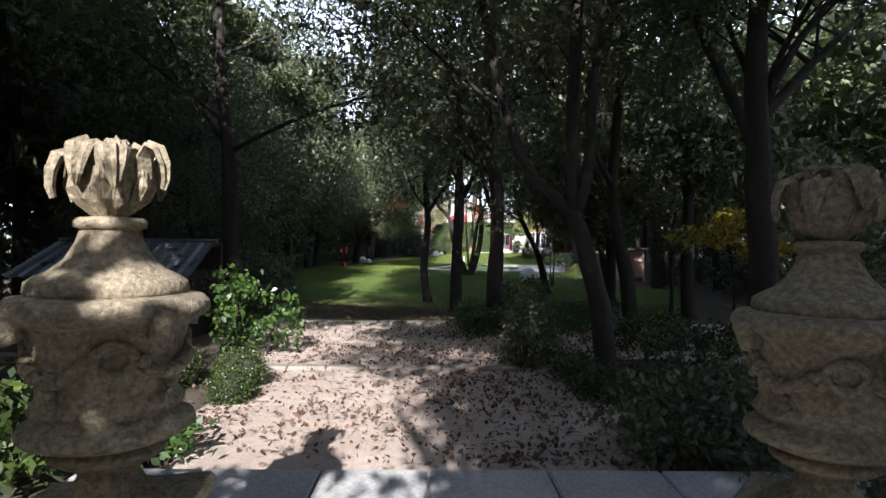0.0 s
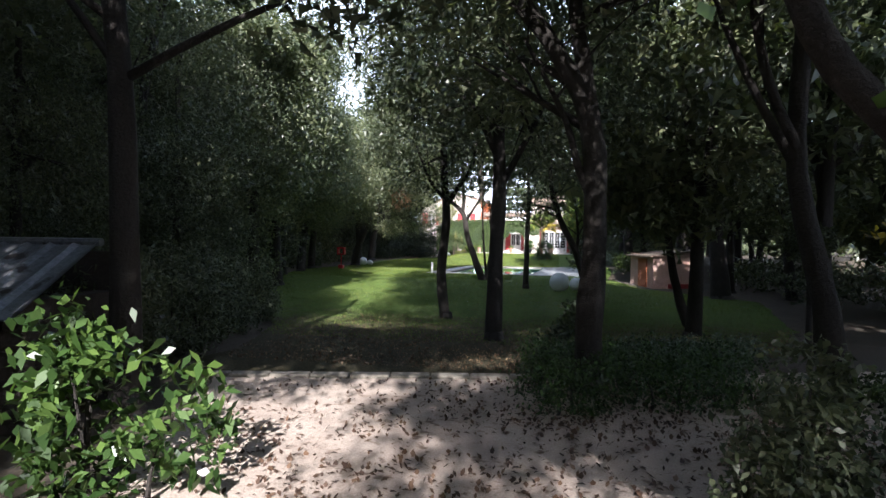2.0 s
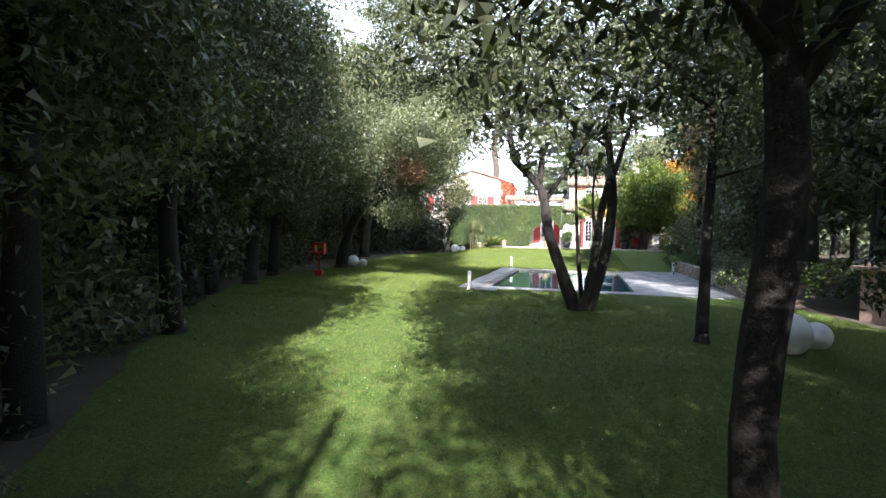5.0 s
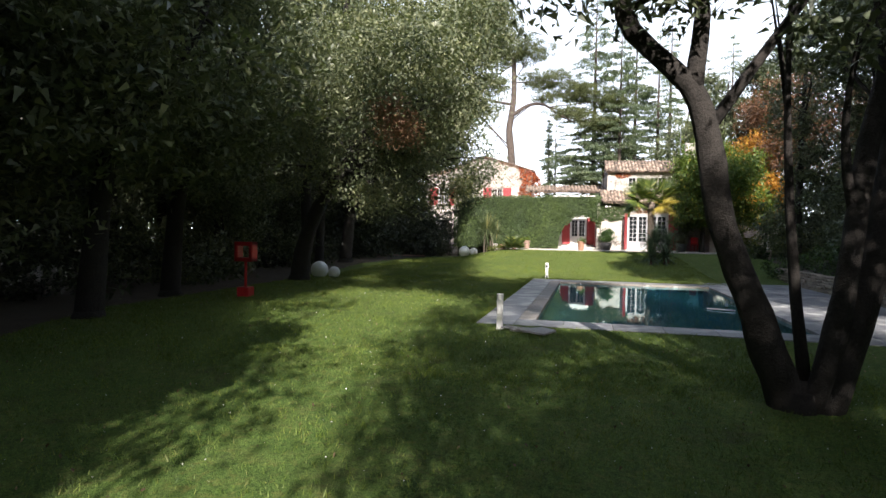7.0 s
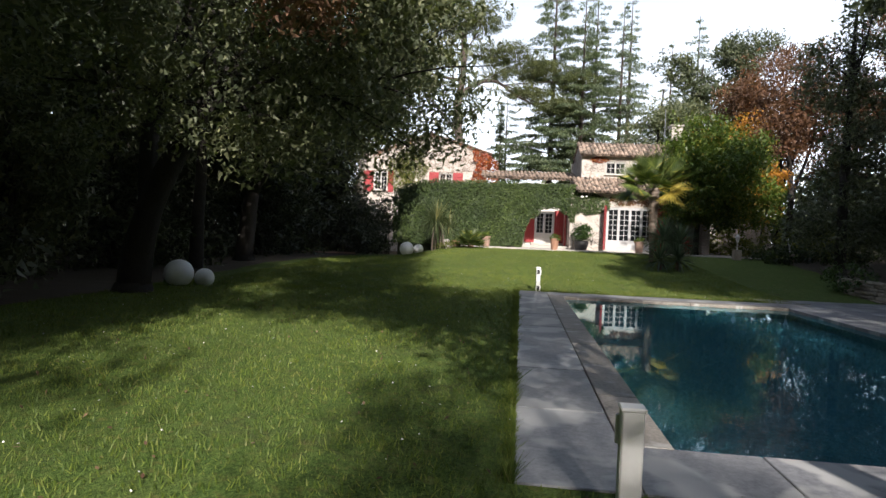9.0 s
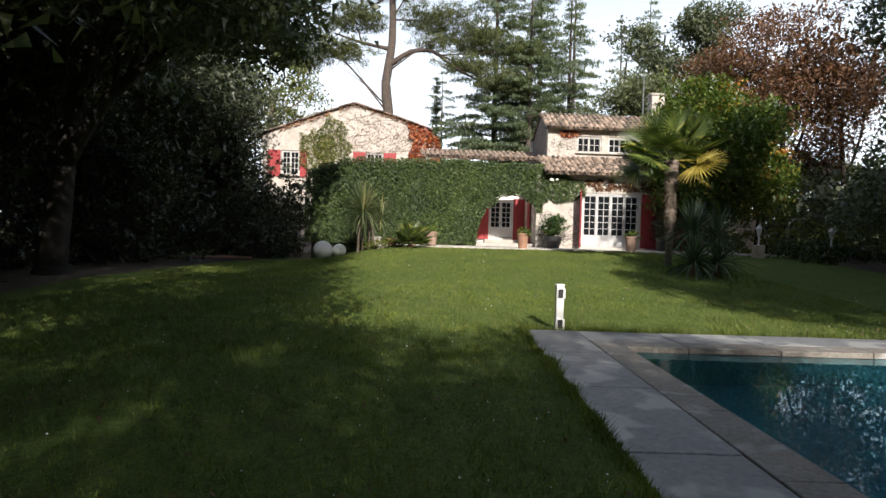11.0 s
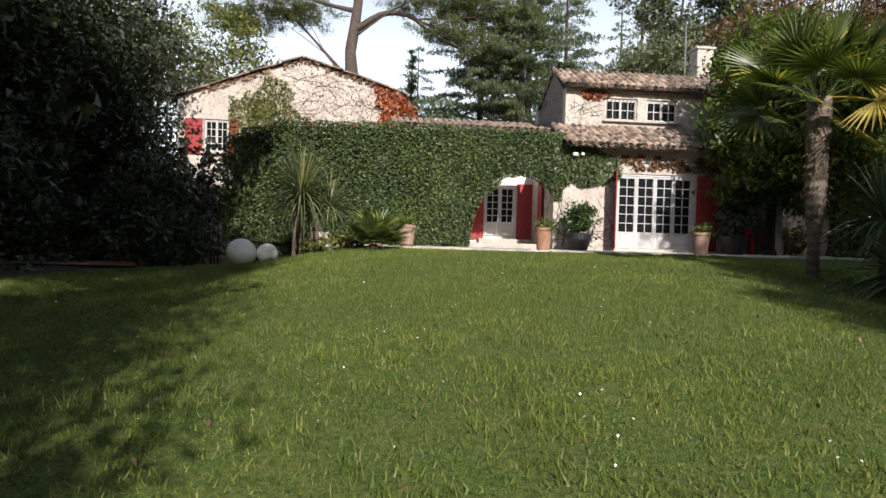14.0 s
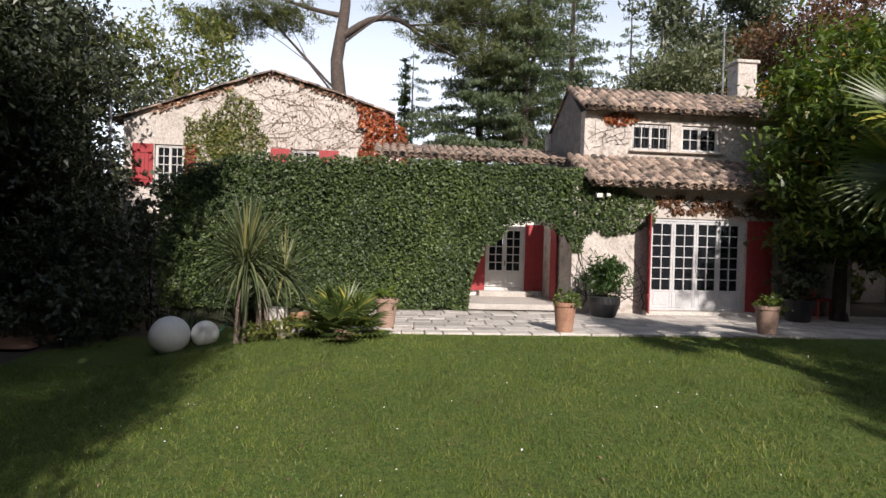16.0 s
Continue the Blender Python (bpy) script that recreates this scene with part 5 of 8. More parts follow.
# roofs: boards under the tiles

def roof_sheet(p00, p10, p01, p11, label):
    """A roof slope: eave left, eave right, ridge left, ridge right."""
    v = [Vector(p) for p in (p00, p10, p11, p01)]
    n = (v[1] - v[0]).cross(v[3] - v[0]).normalized() * 0.05
    b = Build().add([*v, *[q - n for q in v]], [(0, 1, 2, 3), (7, 6, 5, 4), (0, 4, 5, 1), (1, 5, 6, 2), (2, 6, 7, 3), (3, 7, 4, 0)])
    return hpart("roof", b, M_tile, label=label)


def half_tile(up=True, length=0.42, w0=0.105, w1=0.085, seg=6, thick=0.014):
    """A curved clay tile: x across, y up the slope."""
    b = Build()
    s = 1 if up else -1
    ring = []
    for y, w in ((0, w0), (length, w1)):
        for r in (w, w - thick):
            ring.append([(r * math.cos(math.pi * k / seg), y, s * r * 0.82 * math.sin(math.pi * k / seg)) for k in range(seg + 1)])
    vs = [p for q in ring for p in q]
    n = seg + 1
    fs = []
    for k in range(seg):
        fs.append((k, k + 1, 2 * n + k + 1, 2 * n + k))
        fs.append((n + k + 1, n + k, 3 * n + k, 3 * n + k + 1))
        fs.append((k + 1, k, n + k, n + k + 1))
    return b.add(vs, fs).mesh("tile", True)


TILE_UP, TILE_DOWN = half_tile(True), half_tile(False)
for tm in (TILE_UP, TILE_DOWN):
    tm.materials.append(M_tile)


def tile_roof(roof, p00, p10, p01, pitch, row, single, seed):
    """Lays curved tiles over a slope; the first `single` rows are tiles of their own, the others are joined."""
    r = random.Random(seed)
    e, u = Vector(p10) - Vector(p00), Vector(p01) - Vector(p00)
    ex, uy = e.normalized(), u.normalized()
    nz = ex.cross(uy).normalized()
    cols, rows = int(e.length / pitch), int(u.length / row)
    basis = Matrix((ex, uy, nz)).transposed().to_4x4()
    rest = Build()
    for j in range(rows):
        for i in range(cols + 1):
            for k, (me, off, dz) in enumerate(((TILE_UP, 0.0, 0.055), (TILE_DOWN, 0.5, 0.085))):
                if k == 1 and (j > 0 or i == cols):
                    continue
                p = Vector(p00) + ex * (pitch * (i + off) + r.uniform(-0.012, 0.012)) + uy * (row * j - 0.06 + r.uniform(-0.02, 0.02)) + nz * (dz + r.uniform(-0.006, 0.008))
                m = HOUSE_SHIFT @ Matrix.Translation(p) @ basis @ Euler((radians(3 + r.uniform(-1.5, 1.5)), 0, radians(r.uniform(-2.5, 2.5)))).to_matrix().to_4x4()
                if j < single:
                    o = new("tile", me)
                    o.parent = roof
                    o.matrix_basis = m
                else:
                    rest.add([m @ v.co for v in me.vertices], [tuple(f.vertices) for f in me.polygons])
    if rest.v:
        tagged(part("tiles", rest, M_tile, roof, smooth=True), kind="stuff")


r_low = roof_sheet((2.75, 57.55, 3.86), (9.3, 57.55, 3.86), (2.75, 59.42, 4.72), (9.3, 59.42, 4.72), "low curved-tile roof over the French doors")
r_up = roof_sheet((3.08, 59.12, 5.96), (9.0, 59.12, 5.96), (3.08, 60.77, 6.88), (9.0, 60.77, 6.88), "weathered curved clay tile roof")
r_back = roof_sheet((9.0, 62.85, 5.75), (3.08, 62.85, 5.75), (9.0, 60.77, 6.88), (3.08, 60.77, 6.88), "rear tile roof slope")
r_mid = roof_sheet((-2.2, 60.4, 4.72), (3.15, 60.4, 4.72), (-2.2, 62.0, 5.2), (3.15, 62.0, 5.2), "long low tile roof behind the ivy wall")
r_l1 = roof_sheet((-10.3, 72.2, 5.9), (-10.3, 63.45, 5.9), (-5.55, 72.2, 7.64), (-5.55, 63.45, 7.64), "gabled roof slope edged with tiles")
r_l2 = roof_sheet((-1.7, 63.45, 6.46), (-1.7, 72.2, 6.46), (-5.55, 63.45, 7.64), (-5.55, 72.2, 7.64), "gabled roof slope edged with tiles")
# verge tiles along the gable
rv = random.Random(3)
for roof, a, c, n in ((r_l1, (-10.3, 63.4, 5.93), (-5.6, 63.4, 7.66), 13), (r_l2, (-1.7, 63.4, 6.5), (-5.5, 63.4, 7.66), 11)):
    a, c = Vector(a), Vector(c)
    d = (c - a).normalized()
    nz = Vector((0, -1, 0)).cross(d)
    nz = nz if nz.z > 0 else -nz
    bas = Matrix((d.cross(nz), d, nz)).transposed().to_4x4()
    for i in range(n):
        o = new("tile", TILE_UP)
        o.parent = roof
        o.matrix_basis = HOUSE_SHIFT @ Matrix.Translation(a.lerp(c, i / n) + Vector((rv.uniform(-0.02, 0.02), rv.uniform(-0.03, 0.02), -0.045 + rv.uniform(-0.015, 0.015)))) @ bas
b = Build()
b.box((8.6, 61.2, 7.1), (0.6, 0.55, 1.9), 0, 0.02)
b.box((8.6, 61.2, 8.02), (0.72, 0.66, 0.1), 0, 0.02)
hpart("chimney", b, M_plaster, r_up, "grey plastered chimney")


# windows and doors
def glazed(parent, name, x0, x1, z0, z1, y, leaves, cols, rows, panel=0.0, label="", border=0.05, bar=0.022, st=0.055, paint=None):
    """A glazed frame in world metres with panes of its own, under the house."""
    f = Build()
    d = 0.07
    f.box(((x0 + x1) / 2, y, z1 - border / 2), (x1 - x0, d + 0.03, border), 0, 0.006)
    f.box(((x0 + x1) / 2, y, z0 + border / 2), (x1 - x0, d + 0.03, border), 0, 0.006)
    f.box((x0 + border / 2, y, (z0 + z1) / 2), (border, d + 0.03, z1 - z0 - 2 * border), 0, 0.006)
    f.box((x1 - border / 2, y, (z0 + z1) / 2), (border, d + 0.03, z1 - z0 - 2 * border), 0, 0.006)
    w = hpart(name, f, paint or M_white, parent, label)
    lw = (x1 - x0 - 2 * border) / leaves
    pane_me = {}
    for k in range(leaves):
        a, c = x0 + border + k * lw + 0.003, x0 + border + (k + 1) * lw - 0.003
        g = Build()
        zb, zt = z0 + border + 0.003, z1 - border - 0.003
        g.box((a + st / 2, y - 0.012, (zb + zt) / 2), (st, 0.05, zt - zb), 0, 0.005)
        g.box((c - st / 2, y - 0.012, (zb + zt) / 2), (st, 0.05, zt - zb), 0, 0.005)
        g.box(((a + c) / 2, y - 0.012, zt - st / 2), (c - a - 2 * st, 0.05, st), 0, 0.005)
        lo = zb + max(panel, st)
        if panel:
            g.box(((a + c) / 2, y - 0.008, zb + panel / 2), (c - a - 2 * st, 0.035, panel), 0, 0.004)
            g.box(((a + c) / 2, y - 0.022, zb + panel / 2), (c - a - 2 * st - 0.09, 0.03, panel - 0.12), 0, 0.01)
            g.box(((a + c) / 2, y - 0.012, lo - 0.02), (c - a - 2 * st, 0.05, 0.045), 0, 0.004)
        else:
            g.box(((a + c) / 2, y - 0.012, zb + st / 2), (c - a - 2 * st, 0.05, st), 0, 0.005)
        ia, ic, ib, it = a + st, c - st, lo, zt - st
        for i in range(1, cols):
            g.box((ia + (ic - ia) * i / cols, y - 0.012, (ib + it) / 2), (bar, 0.035, it - ib))
        for j in range(1, rows):
            g.box(((ia + ic) / 2, y - 0.010, ib + (it - ib) * j / rows), (ic - ia, 0.03, bar))
        hpart("leaf_frame", g, paint or M_white, w)
        pw, ph = (ic - ia) / cols, (it - ib) / rows
        for i in range(cols):
            for j in range(rows):
                key = (round(pw, 3), round(ph, 3))
                if key not in pane_me:
                    pane_me[key] = Build().box((0, 0, 0), (pw - bar * 0.6, 0.006, ph - bar * 0.6)).mesh("pane")
                    pane_me[key].materials.append(M_glass)
                o = new("pane", pane_me[key])
                o.parent = w
                o.matrix_basis = HOUSE_SHIFT @ Matrix.Translation((ia + pw * (i + 0.5), y + 0.004, ib + ph * (j + 0.5)))
    return w


def shutter(x, y, z0, z1, width, turn, label):
    """A ledged board shutter hinged at x; turn in degrees swings it out from the wall."""
    b = Build()
    n = max(3, int(width / 0.12))
    for i in range(n):
        b.box((width * (i + 0.5) / n, 0, (z0 + z1) / 2), (width / n - 0.004, 0.028, z1 - z0), 0, 0.004)
    for q in (0.18, 0.82):
        b.box((width / 2, -0.026, z0 + (z1 - z0) * q), (width * 0.94, 0.022, 0.09), 0, 0.005)
    me = b.mesh("shutter")
    me.transform(Matrix.Translation((x, y, 0)) @ Matrix.Rotation(radians(turn), 4, "Z"))
    return hpart("shutter", me, M_red, house, label)


fd = glazed(house, "french_door", 4.32, 6.74, 0.95, 3.14, 58.08, 4, 2, 6, 0.42, "white four-leaf French door with small panes", 0.06, paint=M_doorgrey)
b = Build().tube([(5.55, 58.0, 1.95), (5.55, 57.97, 1.95), (5.58, 57.96, 1.9), (5.58, 57.96, 1.78)], [0.012] * 4, 6)
hpart("door_handle", b, M_black, fd, "dark iron door handle")
shutter(4.30, 58.0, 0.93, 3.2, 0.62, 250, "faded red board shutter standing open")
shutter(6.78, 57.96, 0.93, 3.15, 0.66, 0, "dark red board shutter folded against the wall")
pd = glazed(house, "porch_door", 0.85, 1.93, 1.24, 2.91, 60.66, 2, 2, 5, 0.4, "white two-leaf glazed door behind the arch", 0.05)
b = Build().box((1.39, 60.58, 1.9), (0.02, 0.05, 0.14), 0, 0.005)
hpart("door_handle", b, M_black, pd, "dark door handle")
shutter(1.95, 60.57, 1.14, 2.98, 0.6, 0, "red board shutter folded against the court wall")
shutter(0.83, 60.55, 1.14, 2.9, 0.55, 190, "red board shutter half open behind the arch")
shutter(2.40, 59.1, 1.0, 2.95, 0.5, 90, "red board shutter on the court's side wall")
glazed(house, "window", 4.44, 5.5, 5.0, 5.68, 59.5, 2, 2, 2, 0, "small white window with iron bars", 0.035, 0.02, 0.034)
glazed(house, "window", 5.8, 6.86, 5.0, 5.68, 59.5, 2, 2, 2, 0, "small white window under the eaves", 0.035, 0.02, 0.034)
glazed(house, "window", -9.06, -8.2, 4.02, 5.2, 63.6, 2, 2, 4, 0, "white casement window in the gable wall", 0.035, 0.02, 0.034)
glazed(house, "window", -4.95, -4.12, 4.02, 5.22, 63.6, 2, 2, 4, 0, "white casement window half hidden by ivy", 0.035, 0.02, 0.034)
for x, z0, z1, w in ((-9.72, 3.92, 5.22, 0.62), (-8.16, 3.92, 5.22, 0.35), (-5.58, 3.92, 5.24, 0.6), (-4.08, 3.92, 5.24, 0.62)):
    shutter(x, 63.46, z0, z1, w, 0, "red board shutter folded against the wall")
# sills, lintel and the iron grille
b = Build()
b.box((5.65, 59.36, 4.97), (2.6, 0.16, 0.05), 0, 0.01)
hpart("sill", b, M_plaster)
b = Build().box((-8.63, 63.42, 3.98), (1.0, 0.16, 0.06), 0, 0.01)
hpart("sill", b, M_plaster)
b = Build()
for i in range(8):
    b.tube([(4.5 + 0.13 * i, 59.38, 5.02), (4.5 + 0.13 * i, 59.38, 5.66)], [0.008] * 2, 5)
b.tube([(4.45, 59.38, 5.12), (5.48, 59.38, 5.12)], [0.008] * 2, 5)
hpart("grille", b, M_black, label="rusty iron window grille")
b = Build().box((5.53, 57.9, 0.9), (2.7, 0.35, 0.09), 0, 0.012)
hpart("door_step", b, M_terrace, label="stone door step")
b = Pieces().box((2.98, 57.8, 3.62), (0.14, 0.12, 0.1), 0, 0.01).box((3.2, 57.8, 3.64), (0.1, 0.1, 0.08), 0, 0.01)
hpart("alarm_box", b, M_white, label="small outdoor lamp and alarm box under the eaves")
b = Build().tube([(-10.25, 63.2, 0.2), (-10.25, 63.2, 6.4)], [0.045] * 2, 8)
hpart("pole", b, M_zinc, label="pale metal pole at the gable corner")
b = Build().tube([(8.0, 61.2, 6.4), (8.0, 61.2, 9.0)], [0.03, 0.02], 6)
hpart("antenna_mast", b, M_zinc, label="thin roof mast")

# bare creeper stems on the walls


def vines(n, x0, x1, z0, zmax, y, seed, length=16, rise=0.4, thick=0.009):
    r = random.Random(seed)
    b = Build()
    for _ in range(n):
        x, z = r.uniform(x0, x1), z0 + r.uniform(0, rise)
        a = r.uniform(0.5, 2.6)
        pts = []
        for k in range(r.randint(6, length)):
            pts.append((x, y - 0.014 - 0.01 * r.random(), z))
            a += r.uniform(-0.6, 0.6)
            a = min(3.1, max(0.05, a))
            x += 0.19 * math.cos(a)
            z += 0.19 * math.sin(a) * 0.8
            if not x0 - 0.1 < x < x1 + 0.1 or z > zmax(x):
                break
        if len(pts) > 2:
            b.tube(pts, [thick - 0.6 * thick * i / len(pts) for i in range(len(pts))], 4)
    return b


hpart("creeper", vines(150, -8.0, -2.1, 4.4, lambda x: 7.4 - 0.29 * abs(x + 5.55), 63.5, 5, 14, 2.4, 0.007), M_wood, label="bare creeper stems on the gable")
hpart("creeper", vines(16, 3.2, 4.4, 4.9, lambda x: 5.85, 59.4, 6, 9, 0.4, 0.006), M_bark, label="thin bare creeper on the upper wall")
hpart("creeper", vines(26, 2.5, 4.2, 0.95, lambda x: 3.3, 58.0, 7, 12), M_bark, label="bare creeper stems on the pier")
hpart("creeper", vines(22, 4.3, 8.5, 3.15, lambda x: 3.7, 58.0, 8, 9), M_bark, label="bare creeper above the French door")


def wall_leaves(name, n, size, mat, inside, x0, x1, z0, z1, y, depth, seed, label, parent=None):
    rng = np.random.default_rng(seed)
    pts = []
    while len(pts) < n:
        x, z = rng.uniform(x0, x1), rng.uniform(z0, z1)
        if inside(x, z):
            swell = 0.55 + 0.45 * noise.noise(Vector((x * 1.1, z * 1.1, seed)))
            pts.append((x, y - depth * swell * rng.uniform(0.15, 1), z))
    me = leaf_mesh(name, np.array(pts), size, rng, 0.35, 1.25, 0.4, (0, -1.1, 0.3), tri=n > 5000)
    me.transform(HOUSE_SHIFT)
    return part(name, me, mat, parent or house, label)


def ivy_here(x, z):
    wob = 0.14 * noise.noise(Vector((x * 2.5, z * 2.5, 9)))
    if x < 2.7:
        low = 0.86 if x < -0.01 else float(np.interp(x, [p[0] for p in arch[:9]], [p[1] for p in arch[:9]])) - 0.05 - 0.14 * (x > 0.5)
        top = 4.28 if x < 2.0 else 4.28 - 0.1 * (x - 2.0)
    else:
        low = 2.72 + 0.25 * max(0, x - 3.6)
        top = 4.21 - 0.38 * (x - 2.7) ** 1.1
    if x < -5.2:
        top -= 0.3 * (-5.2 - x)
    return low + wob < z < top + wob


wall_leaves("ivy", 62000, 0.05, M_ivy, ivy_here, -6.85, 4.45, 0.86, 4.7, 58.06, 0.34, 31, "dense green ivy covering the wall")
wall_leaves("ivy", 1900, 0.06, M_oakwarm, lambda x, z: (x + 6.6) ** 2 / 0.7 + (z - 5.6) ** 2 / 1.4 < 1.1 + noise.noise(Vector((x * 2, z * 2, 1))), -8.2, -5.4, 4.3, 7.0, 63.5, 0.3, 32, "yellowing creeper on the gable wall")
wall_leaves("ivy", 1700, 0.06, M_oakwarm, lambda x, z: (x + 7.5) ** 2 / 0.9 + (z - 5.1) ** 2 / 1.2 < 1.1 + noise.noise(Vector((x * 2, z * 2, 4))), -8.2, -5.6, 4.0, 6.6, 63.5, 0.3, 33, "green creeper on the gable wall")
wall_leaves("ivy", 1300, 0.085, M_redleaf, lambda x, z: -2.9 < x < -1.3 and 4.6 < z < 6.75 - 0.7 * max(0, x + 2.4) - 0.9 * max(0, -2.3 - x) * (z < 6) * 3, -2.9, -1.3, 4.6, 6.75, 63.5, 0.35, 34, "rust-red autumn creeper at the gable corner")
wall_leaves("ivy", 120, 0.08, M_redleaf, lambda x, z: (x - 4.1) ** 2 / 0.25 + (z - 5.78) ** 2 / 0.03 < 1, 3.5, 4.8, 5.5, 5.95, 59.4, 0.1, 35, "red creeper leaves under the eaves")
wall_leaves("ivy", 620, 0.085, M_rust, lambda x, z: 3.24 < z < 3.68 + 0.15 * noise.noise(Vector((x * 3, 0, 2))) and noise.noise(Vector((x * 2.2, z * 2, 8))) > -0.1, 4.4, 8.4, 3.2, 3.7, 58.0, 0.12, 36, "withered creeper above the French door")

wall_leaves("ivy", 260, 0.05, M_rust, lambda x, z: z < 7.3 - 0.29 * abs(x + 5.55), -5.6, -2.4, 5.2, 7.4, 63.5, 0.05, 37, "few withered leaves on the bare creeper")
wall_leaves("ivy", 420, 0.07, M_dry, lambda x, z: abs(z - 7.56 + (0.37 if x < -5.55 else 0.3) * abs(x + 5.55)) < 0.1 and noise.noise(Vector((x * 1.3, 5, 2))) > -0.15, -9.2, -1.9, 5.9, 7.7, 63.46, 0.16, 38, "withered creeper hanging over the verge")
# tiles, the nearest rows piece by piece
tile_roof(r_low, (2.75, 57.55, 3.86), (9.3, 57.55, 3.86), (2.75, 59.42, 4.72), 0.215, 0.33, 6, 1)
tile_roof(r_up, (3.08, 59.12, 5.96), (9.0, 59.12, 5.96), (3.08, 60.77, 6.88), 0.215, 0.33, 4, 2)
tile_roof(r_mid, (-2.2, 60.4, 4.72), (3.15, 60.4, 4.72), (-2.2, 62.0, 5.2), 0.225, 0.33, 0, 3)

# ---- terrace ----
terrace = thing("terrace", (0, 0, 0), "pale stone terrace laid in uneven slabs before the house", "terrace", kind="structure")
b = Build()
b.box((3.6, 56.36, 0.72), (14.6, 3.36, 0.22))
part("bed", b, M_joint, terrace)
rt = random.Random(9)
y = 54.72
for row in range(9):
    d = (3.3 / 9) * rt.uniform(0.85, 1.15) if row < 8 else 58.02 - y
    x = -3.6 + rt.uniform(0, 0.3)
    while x < 10.8:
        w = rt.uniform(0.3, 0.68)
        part("slab", Build().box((x + w / 2, y + d / 2, 0.843 + rt.uniform(-0.007, 0.006)), (w - rt.uniform(0.012, 0.035), d - rt.uniform(0.014, 0.032), 0.05), rt.uniform(-1.6, 1.6), 0.009, rt.uniform(-0.7, 0.7), rt.uniform(-0.7, 0.7)), M_terrace, terrace)
        x += w
    y += d

# ---- garden things near the house ----


def blade_fan(b, base, direction, length, width, droop, fold=0.25, segs=5, up=Vector((0, 0, 1))):
    """One strap-shaped leaf with a crease, bending down towards its tip."""
    d = Vector(direction).normalized()
    side = d.cross(up)
    side = side.normalized() if side.length > 1e-3 else Vector((1, 0, 0))
    pts = []
    p = Vector(base)
    for i in range(segs + 1):
        t = i / segs
        w = width * (0.55 + 0.9 * t) if t < 0.35 else width * 0.87 * (1 - (t - 0.35) / 0.65) ** 0.8
        nn = side.cross(d).normalized()
        pts.append((p - side * w / 2 + nn * w * fold, p.copy(), p + side * w / 2 + nn * w * fold))
        p = p + d * length / segs
        d = (d + Vector((0, 0, -droop / segs))).normalized()
    vs = [q for r in pts for q in r]
    fs = []
    for i in range(segs):
        k = 3 * i
        fs += [(k, k + 1, k + 4, k + 3), (k + 1, k + 2, k + 5, k + 4)]
    b.add(vs, fs)


def rosette(n, length, width, seed, droop=(0.1, 0.9), low=-0.35):
    r = random.Random(seed)
    b = Build()
    for i in range(n):
        an = i * 2.39996 + r.uniform(-0.2, 0.2)
        el = low + (1.45 - low) * (i / n) ** 0.9 + r.uniform(-0.12, 0.12)
        d = Vector((math.cos(an) * math.cos(el), math.sin(an) * math.cos(el), math.sin(el)))
        blade_fan(b, d * 0.04, d, length * r.uniform(0.8, 1.1), width, r.uniform(*droop) * (1.1 - el / 1.6))
    return b


def fan_leaf(b, base, d, stalk, radius, n=15, seed=0, droop=0.3, roll=0.0):
    """A palm's fan: a stalk and a disc of pleated fingers."""
    r = random.Random(seed)
    d = Vector(d).normalized()
    tip = Vector(base) + d * stalk + Vector((0, 0, -0.10 * stalk))
    b.tube([base, Vector(base).lerp(tip, 0.5) + Vector((0, 0, 0.05 * stalk)), tip], [0.014, 0.011, 0.008], 4)
    side = d.cross(Vector((0, 0, 1)))
    side = side.normalized() if side.length > 1e-3 else Vector((1, 0, 0))
    side = Matrix.Rotation(r.uniform(-roll, roll), 3, d) @ side
    for k in range(n):
        a = radians(-125 + 250 * k / (n - 1))
        f = (d * math.cos(a) + side * math.sin(a) + Vector((0, 0, 0.06))).normalized()
        blade_fan(b, tip, f, radius * (0.75 + 0.25 * math.cos(a * 0.6)) * r.uniform(0.93, 1.05), radius * 2.6 / n, droop, 0.3, 4, side.cross(d))


def ground_at(x, y):
    return (x, y, ground_z(x, y))


# tall fan palm
palm = thing("fan_palm", ground_at(4.5, 50.3), "tall fan palm with a shaggy fibrous trunk and yellowing lower fronds", "palm")
b = Build()
ZT = 2.9
prof = []
for i in range(41):
    z = -0.1 + (ZT + 0.1) * i / 40
    r0 = 0.085 + 0.06 * smooth_step(0.5, 1.3, z) + 0.025 * smooth_step(1.9, 2.3, z)
    prof.append((r0 + (0.014 if i % 2 else 0.0), z))
b.lathe(prof, seg=16, shape=lambda a, z: 1 + 0.16 * noise.noise(Vector((math.cos(a) * 2, math.sin(a) * 2, z * 5))))
part("trunk", b, M_palebark, palm)
b = Build()
rp = random.Random(2)
for i in range(320):
    an, z = rp.uniform(0, 6.283), rp.uniform(0.75, ZT + 0.15)
    d = Vector((math.cos(an), math.sin(an), rp.uniform(-0.6, 0.9)))
    blade_fan(b, (math.cos(an) * 0.14, math.sin(an) * 0.14, z), d, rp.uniform(0.08, 0.2), 0.03, 1.4, 0.2, 2)
part("leaf_bases", b, M_wood, palm, "brown fibrous leaf bases")
